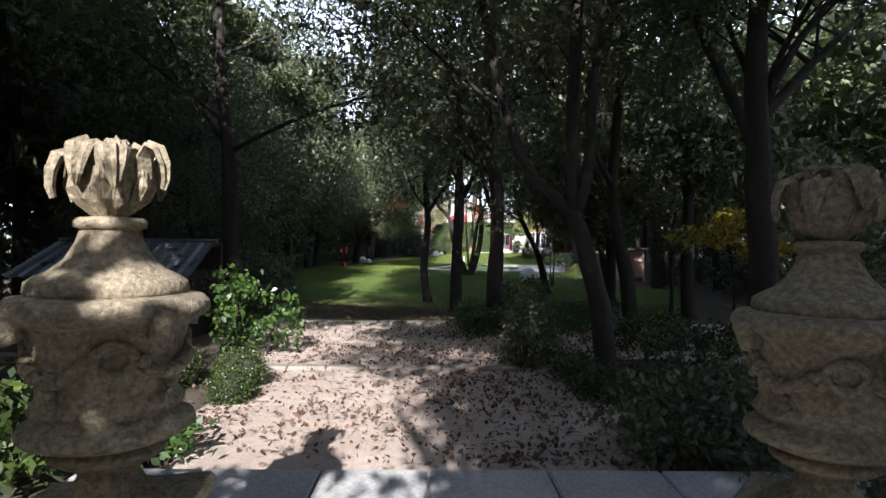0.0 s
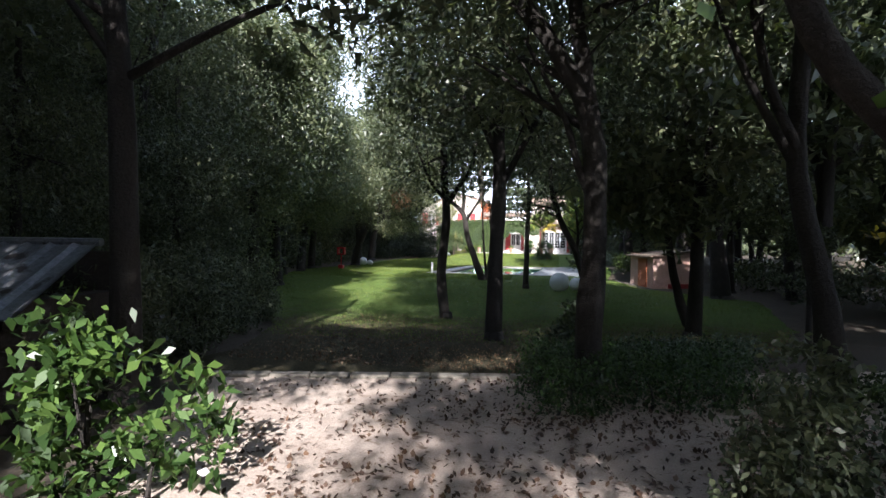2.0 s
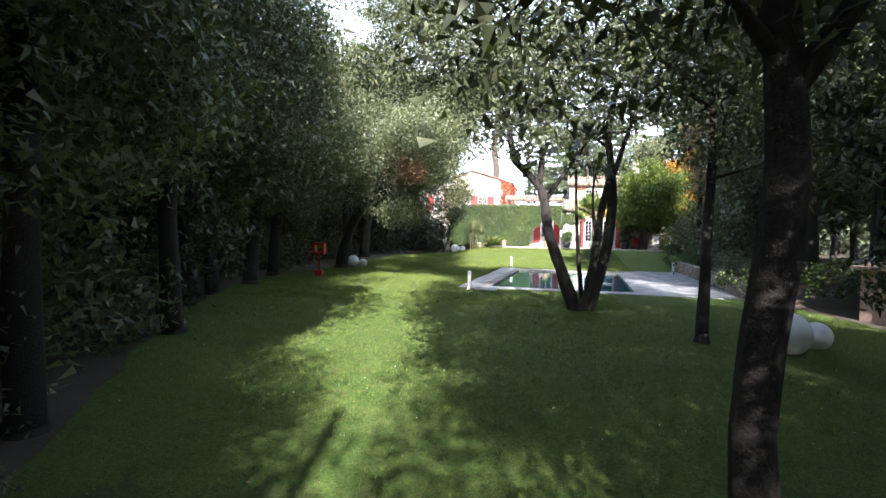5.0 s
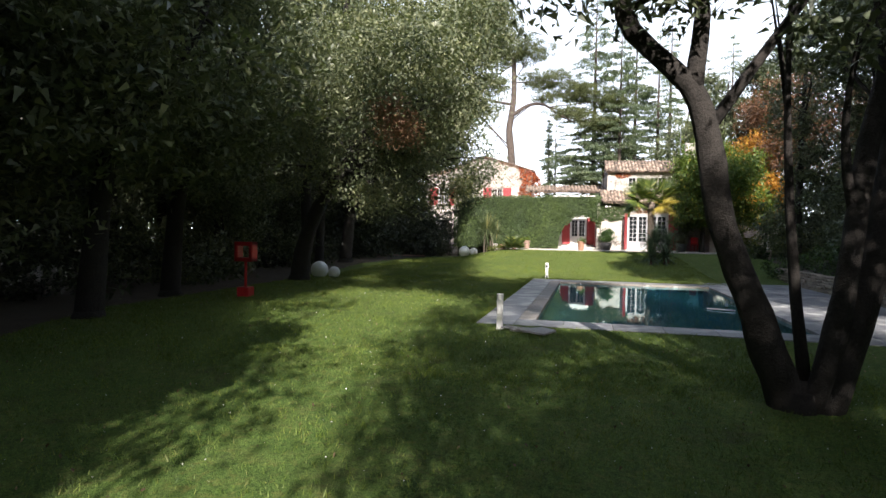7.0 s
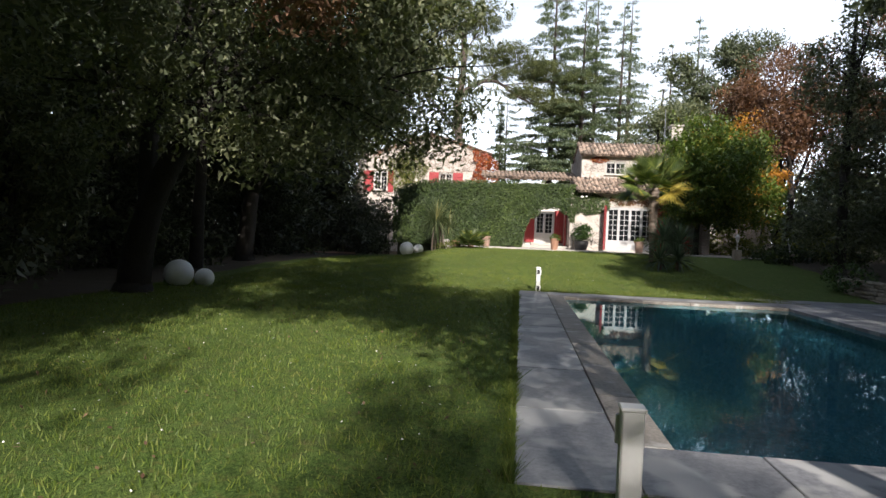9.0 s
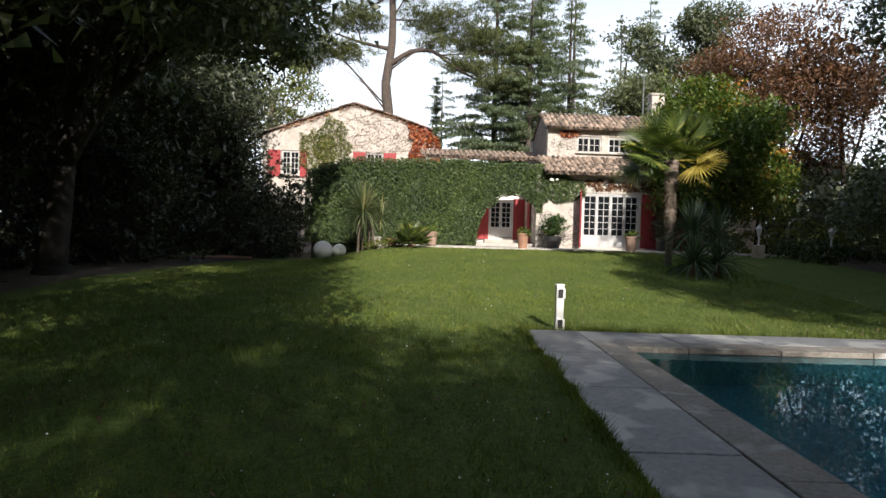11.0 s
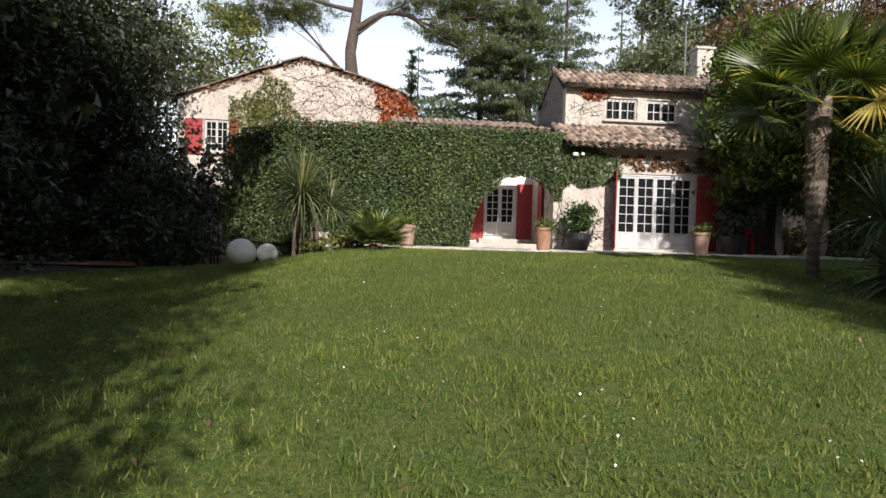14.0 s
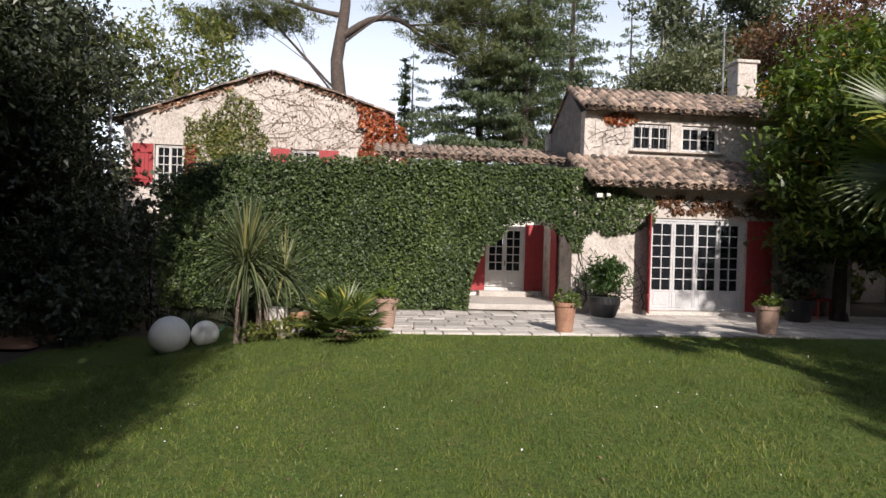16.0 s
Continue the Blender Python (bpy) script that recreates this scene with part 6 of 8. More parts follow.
for i in range(24):
    an, el = i * 2.39996 + 0.4, -0.3 + 1.7 * i / 24
    b = Build()
    fan_leaf(b, (0.08 * math.cos(an), 0.08 * math.sin(an), ZT), (math.cos(an) * math.cos(el), math.sin(an) * math.cos(el), math.sin(el)), rp.uniform(0.7, 0.95), rp.uniform(0.72, 0.86), 27, i, 0.12 if el > 0 else 0.4, 0.9)
    part("frond", b, M_palmgold if i in (0, 2, 5) else M_palm, palm)
# spiky clump beside it
ag = thing("yucca_clump", ground_at(4.35, 48.8), "dark grey-green clump of arching sword-leaved yucca on the lawn", "yucca")
for k, (x, y, z, n, L) in enumerate(((0.15, 0.15, 1.0, 110, 1.0), (0.75, 0.1, 0.9, 90, 0.95), (-0.1, -0.45, 0.28, 100, 0.95), (0.55, -0.35, 0.3, 90, 0.9))):
    me = rosette(n, L, 0.058, 40 + k, (0.4, 1.1), -0.5).mesh("rosette")
    me.transform(Matrix.Translation((x, y, z)))
    part("rosette", me, M_agave, ag)
    part("stem", Build().tube([(x, y, -0.08), (x, y, z)], [0.09, 0.06], 8), M_wood, ag)
# cordyline by the ivy
yu = thing("yucca_tree", ground_at(-4.3, 55.0), "yucca tree with long arching leaves on short bare stems", "yucca")
for x, y in ((0, 0), (0.22, 0.1), (-0.18, 0.15), (0.38, 0.05)):
    part("stem", Build().tube([(x, y, -0.05), (x * 0.9, y, 0.6), (x * 0.7, y, 1.3)], [0.05, 0.045, 0.05], 8), M_palebark, yu)
for k, (x, y, z, n, L) in enumerate(((0.0, 0.0, 1.45, 130, 1.2), (0.6, 0.2, 1.15, 90, 0.95), (0.0, -0.05, 1.25, 120, 1.15))):
    me = rosette(n, L, 0.05, 50 + k, (0.3, 1.2) if k != 2 else (1.3, 2.2), -0.6).mesh("rosette")
    me.transform(Matrix.Translation((x, y, z)))
    part("rosette", me, M_yucca, yu)
# dwarf fan palm
fp = thing("dwarf_palm", ground_at(-2.6, 54.35), "low dwarf fan palm beside the terrace", "palm")
for i in range(26):
    an, el = i * 2.39996, 0.05 + 1.25 * i / 26
    b = Build()
    fan_leaf(b, (0, 0, 0.12), (math.cos(an) * math.cos(el), math.sin(an) * math.cos(el), math.sin(el)), rp.uniform(0.35, 0.55), 0.46, 19, 60 + i, 0.35)
    part("frond", b, M_palm, fp)
part("base", Build().lathe([(0.13, -0.05), (0.15, 0.08), (0.08, 0.2)], seg=10), M_wood, fp)


def flower_pot(at, h, r, label, pot_mat, leaf, n, spread, seed, category="pot"):
    t = thing("flower_pot", at, label, category)
    part("pot", Build().lathe([(r * 0.72, 0), (r * 0.76, 0.03), (r * 0.98, h * 0.86), (r * 1.07, h * 0.87), (r * 1.07, h), (r * 0.95, h), (r * 0.92, h * 0.9), (r * 0.1, h * 0.88)], seg=24), pot_mat, t, smooth=False)
    rng = np.random.default_rng(seed)
    pts = clump_points([(0, 0, h + spread * 0.35, spread, spread, spread * 0.6), (spread * 0.5, -0.1, h - 0.02, spread * 0.5, spread * 0.5, 0.12), (-spread * 0.5, -0.05, h + 0.02, spread * 0.5, 0.2, 0.12)], n, rng, 8, 0.04, 0.2)
    part("plant", leaf_mesh("plant", pts, 0.05, rng, 0.5, 1.2), leaf, t)
    return t


flower_pot((-1.89, 55.3, 0.868), 0.52, 0.2, "tall terracotta pot with trailing geranium leaves on the terrace", M_paletc, M_persimmon, 260, 0.26, 1)
flower_pot((1.33, 54.98, 0.868), 0.54, 0.2, "tall terracotta pot planted with pale geranium", M_terracotta, M_persimmon, 260, 0.25, 2)
flower_pot((5.25, 54.98, 0.868), 0.54, 0.21, "weathered grey-pink pot with geranium before the French door", M_paletc, M_persimmon, 280, 0.27, 3)
pl = thing("oleander_tub", (2.95, 57.25, 0.868), "round oleander bush in a large black tub", "planter")
part("tub", Build().lathe([(0.24, 0), (0.27, 0.03), (0.36, 0.3), (0.36, 0.44), (0.33, 0.47), (0.3, 0.46), (0.29, 0.4), (0.05, 0.39)], seg=26), M_black, pl)
rng = np.random.default_rng(70)
part("bush", leaf_mesh("bush", clump_points([(0, 0, 0.85, 0.52, 0.5, 0.42), (0.1, 0, 1.1, 0.35, 0.35, 0.3)], 1900, rng, 12, 0.08, 0.2), 0.034, rng, 0.2, 4.2), M_laurel, pl)
pb = thing("black_tub", (7.35, 56.9, 0.868), "large black planter with dark foliage in the shade", "planter")
part("tub", Build().lathe([(0.22, 0), (0.25, 0.03), (0.33, 0.45), (0.34, 0.5), (0.3, 0.5), (0.28, 0.45), (0.05, 0.44)], seg=24), M_black, pb)
rng = np.random.default_rng(71)
part("bush", leaf_mesh("bush", clump_points([(0, 0, 0.95, 0.52, 0.5, 0.55), (0.1, 0, 1.6, 0.45, 0.45, 0.5)], 2800, rng, 12, 0.08, 0.2), 0.06, rng, 0.3, 2), M_oakshade, pb)
tp = thing("flower_pot", ground_at(-3.35, 55.25), "small orange terracotta pot among leaves", "pot")
part("pot", Build().lathe([(0.15, 0), (0.2, 0.26), (0.23, 0.27), (0.23, 0.33), (0.2, 0.33), (0.19, 0.27), (0.03, 0.26)], seg=20), M_terracotta, tp)
sb = thing("stone_block", ground_at(-3.85, 55.5), "rough pale stone block behind the yucca", "stone")
part("block", Build().box((0, 0, 0.22), (0.34, 0.3, 0.5), 12, 0.04, 4, 3), M_terrace, sb)
sa = thing("small_agave", ground_at(-5.75, 56.5), "low dark agave behind the white globes", "agave")
part("rosette", rosette(60, 0.6, 0.05, 91, (0.2, 0.7), 0.0), M_agave, sa)
part("base", Build().lathe([(0.08, -0.06), (0.09, 0.05), (0.04, 0.1)], seg=10), M_wood, sa)
bk = thing("watering_can", ground_at(-5.35, 56.75), "small teal-green plastic watering can behind the globes", "watering can", rz=20)
part("body", Build().lathe([(0.11, 0), (0.12, 0.02), (0.115, 0.22), (0.10, 0.25), (0.05, 0.26)], seg=18), M_teal, bk)
part("spout", Build().tube([(0.10, 0, 0.06), (0.2, 0, 0.16), (0.29, 0, 0.29)], [0.025, 0.018, 0.016], 8), M_teal, bk)
part("handle", Build().tube([(-0.11, 0, 0.06), (-0.2, 0, 0.2), (-0.1, 0, 0.33), (0.04, 0, 0.26)], [0.012] * 4, 7), M_teal, bk)
make_bush("ground_cover", ground_at(-3.4, 54.7), "low yellowing ground cover with small flowers", [(0, 0, 0.15, 0.5, 0.3, 0.2), (-0.6, 0.2, 0.12, 0.3, 0.25, 0.18)], 700, 0.05, M_oakwarm, 72, "plant", 4)


# a white net pole left floating in the pool
pole = thing("skimmer_pole", (3.68, 34.8, -0.02), "thin white plastic skimmer pole floating on the pool water", "pole", rz=-28)
part("tube", Build().tube([(-0.29, 0, 0), (0, 0, 0.006), (0.27, 0, 0.004)], [0.014, 0.015, 0.014], 10), M_bollard, pole)
part("grip", Build().tube([(0.25, 0, 0.004), (0.36, 0, 0.008)], [0.021, 0.019], 10), M_bollard, pole)

# white globes
def globe(x, y, d, group, z=None):
    t = thing("globe_lamp", (x, y, (ground_z(x, y) if z is None else z) + d / 2 - 0.05), "frosted white garden globe lamp on the grass" if d > 0.6 else "small frosted white garden globe lamp", "globe lamp", group)
    n, prof = 18, []
    for i in range(n + 1):
        a = -math.pi / 2 + math.pi * i / n
        prof.append((max(0.004, d / 2 * math.cos(a)), d / 2 * math.sin(a)))
    part("globe", Build().lathe(prof, seg=32), M_ball, t, smooth=True).data.shade_smooth()
    part("socket", Build().lathe([(0.06, -d / 2 - 0.02), (0.07, -d / 2 + 0.03), (0.05, -d / 2 + 0.05)], seg=14), M_black, t)


globe(-5.78, 55.7, 0.70, "globes by the ivy")
globe(-5.22, 55.9, 0.49, "globes by the ivy")
globe(-8.9, 40.1, 0.64, "globes under the oaks")
globe(-8.42, 40.35, 0.44, "globes under the oaks")
globe(5.94, 22.3, 0.82, "globes by the pool wall")
globe(6.66, 22.85, 0.58, "globes by the pool wall")


# pool bollards
def bollard(x, y, turn, label):
    t = thing("pool_alarm_post", (x, y, ground_z(x, y)), label, "post", "pool posts", rz=turn)
    part("post", Build().box((0, 0, 0.31), (0.105, 0.085, 0.64), 0, 0.008), M_bollard, t)
    part("cap", Build().box((0, 0, 0.635), (0.118, 0.098, 0.022), 0, 0.006), M_bollard, t)
    for z in (0.52, 0.10):
        part("housing", Build().box((0.012, -0.044, z), (0.112, 0.018, 0.145), 0, 0.006), M_bollard, t)
        ln = part("lens", Build().box((0, -0.056, z), (0.072, 0.014, 0.12), 0, 0.006), M_black, t, "dark sensor window")
    part("foot", Build().box((0, 0, 0.01), (0.13, 0.11, 0.03), 0, 0.006), M_bollard, t)


bollard(-1.27, 30.15, 176, "white pool alarm post at the near corner of the paving")
bollard(-0.55, 42.56, 4, "white pool alarm post with two dark sensor windows")
bollard(7.75, 41.34, 20, "white pool alarm post before the dry stone wall")

# skimmer hatch with its slate cover broken and pushed aside
hatch = thing("skimmer_hatch", (-0.83, 30.07, ground_z(-0.83, 30.07)), "open square skimmer hatch in the grass beside the paving", "hatch", rz=-14)
for x, y, w, d in ((-0.19, 0, 0.05, 0.34), (0.19, 0, 0.05, 0.34), (0, -0.15, 0.33, 0.05), (0, 0.15, 0.33, 0.05)):
    part("rim", Build().box((x, y, 0.02), (w, d, 0.06), 0, 0.008), M_slab, hatch)
# flat black panel in place of the hatch's shaded depth
part("well", Build().box((0, 0, 0.005), (0.33, 0.25, 0.03)), M_black, hatch, "flat black panel for the dark of the open well")
for x, y, lift, corners in ((-1.12, 30.14, 0.02, ((-0.12, -0.07), (0.10, -0.10), (0.13, 0.05), (-0.02, 0.11))), (-0.55, 29.87, 0.06, ((-0.41, -0.06), (0.08, -0.35), (0.28, 0.11), (0.05, 0.29)))):
    t = thing("loose_slate", (x, y, ground_z(x, y) + 0.035), "broken pale loose slate lying on the grass", "slate")
    vs = [(px, py, dz + lift * max(0, py - px)) for dz in (0.0, 0.032) for px, py in corners]
    part("slate", Build().add(vs, [(3, 2, 1, 0), (4, 5, 6, 7)] + [(k, (k + 1) % 4, (k + 1) % 4 + 4, k + 4) for k in range(4)]), M_slab, t)

# red stand under the trees
rl = thing("red_stand", ground_at(-8.06, 33.3), "glossy red metal stand with a hollow drum head on a block", "stand")
part("base", Build().box((0, 0, 0.12), (0.32, 0.32, 0.26), 0, 0.02), M_redgloss, rl)
part("post", Build().tube([(0, 0, 0.24), (0, 0, 0.95)], [0.035, 0.035], 12), M_redgloss, rl)
b = Build()
for k in range(4):
    a = math.pi / 2 * k
    b.box((0.2 * math.cos(a), 0, 1.15 + 0.2 * math.sin(a)), (0.1 if k % 2 == 0 else 0.5, 0.3, 0.5 if k % 2 == 0 else 0.1), 0, 0.02)
part("head", b, M_redgloss, rl)

# dry stone wall beside the paving
wall = thing("dry_stone_wall", (0, 0, 0), "low dry stone retaining wall of rough tan stones", "stone wall", kind="structure")
wall.matrix_basis = POOL
part("core", Build().box((8.72, 6.6, 0.2), (0.3, 15.6, 0.56)), M_soil, wall)
rq = random.Random(12)
z = 0.0
cnt = 0
for course in range(6):
    h = rq.uniform(0.085, 0.115)
    y = -1.1
    while y < 14.4:
        w = rq.uniform(0.22, 0.55)
        bb = Build().box((8.55 + rq.uniform(-0.03, 0.03), y + w / 2, z + h / 2), (0.22, w - 0.014, h - 0.01), rq.uniform(-3, 3), 0.018, rq.uniform(-2, 2), rq.uniform(-3, 3))
        part("stone", bb, M_drystone, wall)
        y += w
        cnt += 1
    z += h

# pink garden shed
ps = thing("garden_shed", ground_at(10.05, 24.6), "small pink-rendered garden shed with an orange door and tiled lean-to roof", "shed", rz=17)
b = Build()
b.prism([(0, -0.1), (0, 1.4), (1.9, 1.63), (1.9, -0.1)], 0, 0.18)
part("front_wall", b, M_pink, ps)
part("side_wall", Build().box((0.09, 1.2, 0.68), (0.18, 2.0, 1.42)), M_pink, ps)
part("side_wall", Build().box((1.81, 1.2, 0.82), (0.18, 2.0, 1.7)), M_pink, ps)
part("back_wall", Build().box((0.95, 2.28, 0.75), (1.9, 0.16, 1.6)), M_pink, ps)
part("door", Build().box((-0.03, 1.0, 0.66), (0.06, 0.85, 1.3), 0, 0.01), M_orange, ps, "orange-brown wooden door")
part("roof", Build().prism([(-0.2, 1.39), (-0.2, 1.46), (2.1, 1.74), (2.1, 1.67)], -0.2, 2.5), M_tile, ps, "sloping clay tile roof")
part("plinth", Build().box((1.25, -0.03, 0.06), (1.1, 0.06, 0.26), 0, 0.01), M_red, ps, "dark red base strip")

wc = thing("garden_chair", ground_at(13.9, 26.9), "white metal garden chair by the shed", "chair", rz=-30)
for x in (-0.2, 0.2):
    for y in (-0.2, 0.2):
        part("leg", Build().tube([(x, y, 0), (x, y, 0.45)], [0.016] * 2, 6), M_white, wc)
part("seat", Build().box((0, 0, 0.46), (0.46, 0.46, 0.04), 0, 0.012), M_white, wc)
part("backrest", Build().tube([(-0.2, 0.2, 0.45), (-0.2, 0.24, 0.95), (0.2, 0.24, 0.95), (0.2, 0.2, 0.45)], [0.02] * 4, 6).box((0, 0.23, 0.78), (0.36, 0.02, 0.1), 0, 0.005), M_white, wc)

# planting on the bank and along the terrace's side
make_bush("lavender", at_ground(8.9, 36.0), "grey-green lavender and cistus spilling over the stone wall", [(0, 0, 0.3, 0.5, 1.3, 0.4), (0.6, 2.2, 0.35, 0.6, 1.2, 0.45), (0.5, -2.4, 0.3, 0.6, 1.2, 0.4)], 4200, 0.05, M_lavender, 73)
make_bush("cistus", at_ground(9.0, 41.0), "mixed grey-green shrubs above the stone wall", [(0, 0, 0.4, 0.6, 1.3, 0.5), (0.5, 2.0, 0.45, 0.8, 1.1, 0.55), (-0.4, 3.9, 0.1, 0.55, 0.8, 0.4)], 4200, 0.055, M_laurel, 74)
make_bush("cistus", at_ground(9.6, 31.0), "low dark shrubs behind the stone wall", [(0, 0, 0.35, 0.7, 1.2, 0.5), (-2.0, -1.6, 0.2, 0.45, 0.45, 0.3), (-2.8, -1.7, 0.15, 0.35, 0.35, 0.25), (0, -2.4, 0.35, 0.9, 0.9, 0.5)], 4200, 0.055, M_box, 75)
make_bush("hedge", at_ground(10.8, 53.5), "clipped low green hedge beside the lawn", [(0, 0, 0.3, 1.4, 0.4, 0.4), (2.4, -0.4, 0.3, 1.4, 0.4, 0.4), (-0.8, -1.6, 0.25, 0.5, 0.5, 0.3)], 3600, 0.06, M_box, 76)
make_bush("bank_shrubs", at_ground(12.0, 55.8), "mixed yellow and green shrubs on the bank", [(0, 0, 0.6, 1.4, 0.8, 0.7), (2.2, -0.5, 0.7, 1.2, 0.9, 0.7), (-1.4, 0.6, 0.4, 0.7, 0.6, 0.5)], 3800, 0.07, M_oakwarm, 77)
for x, y in ((9.1, 53.6), (10.6, 52.2)):
    t = thing("garden_lantern", at_ground(x, y), "white garden lantern on a short stone pillar", "lantern", "lanterns by the terrace")
    part("pillar", Build().box((0, 0, 0.2), (0.3, 0.3, 0.5), 0, 0.02), M_drystone, t)
    part("post", Build().tube([(0, 0, 0.44), (0, 0, 0.78)], [0.03, 0.025], 8), M_white, t)
    part("glass", Build().lathe([(0.05, 0.78), (0.1, 0.98), (0.1, 1.0)], seg=6), M_white, t)
    part("cap", Build().lathe([(0.13, 1.0), (0.05, 1.09), (0.01, 1.14)], seg=6), M_white, t)
make_tree("autumn_tree", at_ground(13.2, 60.5), "small tree with orange autumn leaves", [([(0, 0, -0.1), (0.1, 0, 1.5), (0, 0.1, 3.6)], 0.1, 0.04)],
          [(0, 0, 3.2, 1.0, 1.0, 0.9), (0.4, 0, 4.4, 0.9, 0.9, 0.9), (-0.4, -0.6, 2.2, 0.7, 0.7, 0.5)], 1900, 0.11, M_orangeleaf, seed=24)
ww = tagged(part("back_wall", Build().box((12.5, 62.6, 1.6), (4.4, 0.35, 2.2)), M_plaster), "pale sunlit garden wall", "wall", kind="structure")
make_bush("wall_shrub", (11.6, 61.8, 0.86), "leafy shrub before the sunlit wall", [(0, 0, 0.7, 0.8, 0.4, 0.8), (1.4, 0.2, 0.5, 0.5, 0.3, 0.6)], 1400, 0.08, M_oakwarm, 78)
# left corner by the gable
# the corner's shade is put into these shrubs' leaf colour
for x, y, r, h, m in ((-8.8, 59.8, 0.8, 2.9, M_oakshade), (-8.2, 57.2, 1.1, 1.6, M_oakshade), (-9.6, 58.8, 1.4, 3.0, M_oakshade), (-7.4, 58.9, 0.9, 3.3, M_oakshade), (-11.2, 57.5, 1.3, 2.0, M_oakshade), (-8.8, 61.2, 1.4, 4.0, M_oakshade), (-10.3, 61.6, 1.3, 4.6, M_oakshade), (-11.5, 61.5, 1.6, 4.0, M_oakshade), (-11.6, 64.2, 1.7, 5.6, M_oakshade), (-10.9, 61.3, 0.9, 7.2, M_oakshade), (-9.9, 62.2, 0.5, 5.0, M_oakshade), (-10.9, 62.6, 1.1, 5.0, M_oakshade)):
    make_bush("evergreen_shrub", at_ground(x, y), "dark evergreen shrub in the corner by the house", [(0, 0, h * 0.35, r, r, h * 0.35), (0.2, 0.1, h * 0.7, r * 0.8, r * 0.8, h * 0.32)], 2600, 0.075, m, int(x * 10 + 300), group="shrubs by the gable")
pat = tagged(part("earth_patio", grid_mesh("earth_patio", [-12.5 + 0.5 * i for i in range(9)], [56.3 + 0.4 * i for i in range(6)], lambda x, y: ground_z(x, y) + 0.03), M_terracotta), "bare reddish earth patch under the trees", "earth", kind="structure")

red_chair = thing("red_chair", (8.35, 57.6, 0.868), "red garden chair in the shade of the porch", "chair", rz=15)
for x in (-0.2, 0.2):
    for y in (-0.2, 0.2):
        part("leg", Build().tube([(x, y, 0), (x, y, 0.43)], [0.018] * 2, 6), M_redgloss, red_chair)
part("seat", Build().box((0, 0, 0.45), (0.48, 0.46, 0.05), 0, 0.015), M_redgloss, red_chair)
part("backrest", Build().box((0, 0.22, 0.7), (0.46, 0.04, 0.4), 0, 0.015), M_redgloss, red_chair)

# ---- trees behind the house ----


def conifer(name, at, label, h, spread, leaf, seed, tiers=26, start=0.12, boughs=4, droop=0.12, size=0.068, lean=0.0):
    """A layered conifer: a straight mast with whorls of flat boughs, each a spray of needled branchlets."""
    rng = np.random.default_rng(seed)
    rnd = random.Random(seed)
    t = thing(name, at, label, "tree")
    b = Build().tube([(0, 0, -0.3), (lean * 0.4, 0, h * 0.5), (lean, 0, h)], [0.012 * h, 0.007 * h, 0.015], 8)
    pts = []
    for i in range(tiers):
        f = start + (1 - start) * (i + rnd.uniform(-0.3, 0.3)) / tiers
        z = h * f
        o = Vector((lean * f, 0, z))
        R = spread * (1 - f) ** 0.75 * rnd.uniform(0.7, 1.1) + 0.12
        for k in range(boughs if f < 0.85 else 3):
            an = rnd.uniform(0, 6.283)
            L = R * rnd.uniform(0.55, 1.1)
            d = Vector((math.cos(an), math.sin(an), 0))
            sd = Vector((-math.sin(an), math.cos(an), 0))
            e = o + d * L + Vector((0, 0, L * rnd.uniform(-droop, droop * 0.8)))
            mid = o.lerp(e, 0.5) + Vector((0, 0, 0.07 * L))
            b.tube([o, mid, e], [0.045 * (1.1 - f), 0.03 * (1.1 - f), 0.01], 4)
            n = max(5, int(L * 8.0))
            for q in range(n):
                u = 0.22 + 0.78 * (q + rnd.random()) / n
                root = o.lerp(mid, u * 2) if u < 0.5 else mid.lerp(e, u * 2 - 1)
                bl = (0.16 + 0.30 * L * (1.08 - u) * rnd.uniform(0.5, 1.1)) * (1 if q % 2 else -1)
                way = d * abs(bl) * 0.75 + sd * bl + Vector((0, 0, -abs(bl) * rnd.uniform(0.05, 0.4)))
                m = max(5, int(abs(bl) * 28))
                w = rng.uniform(0.1, 1.0, (m, 1))
                pts.append(np.array(root) + w * np.array(way) + rng.normal(size=(m, 3)) * (0.05, 0.05, 0.03))
    part("trunk", b, M_pinebark, t)
    part("crown", leaf_mesh("crown", np.concatenate(pts), size, rng, 0.8, 3.6, tri=True), leaf, t)
    return t


conifer("cedar", (3.4, 78, 1), "tall grey-green cedar with flat drooping boughs", 25, 6.6, M_cedar, 1, 44, 0.1, 5)
conifer("cedar", (8.0, 84, 1), "tall pointed cedar behind the house", 25, 5.6, M_cedar, 2, 42, 0.1, 5)
conifer("cedar", (12.6, 90, 1), "distant pointed cedar behind the house", 27, 4.6, M_cedar, 3, 34, 0.1, 4)
conifer("cedar", (-0.2, 86, 1), "open dark cedar against the sky", 15, 5.2, M_cedar, 4, 19, 0.12, 3)
conifer("cypress", (-0.9, 80, 1), "thin dark cypress against the sky", 12.6, 0.7, M_cedar, 5, 46, 0.05, 7)
conifer("cedar", (5.6, 76, 1), "dense dark cedar rising behind the low roof", 21, 5.6, M_cedar, 11, 34, 0.1, 5)
conifer("cedar", (9.8, 81, 1), "broad cedar with layered boughs behind the gable", 22, 5.4, M_cedar, 12, 32, 0.1, 4)
conifer("cedar", (15.4, 85, 1), "slender open cedar against the pale sky", 20, 3.0, M_cedar, 13, 26, 0.1, 4)
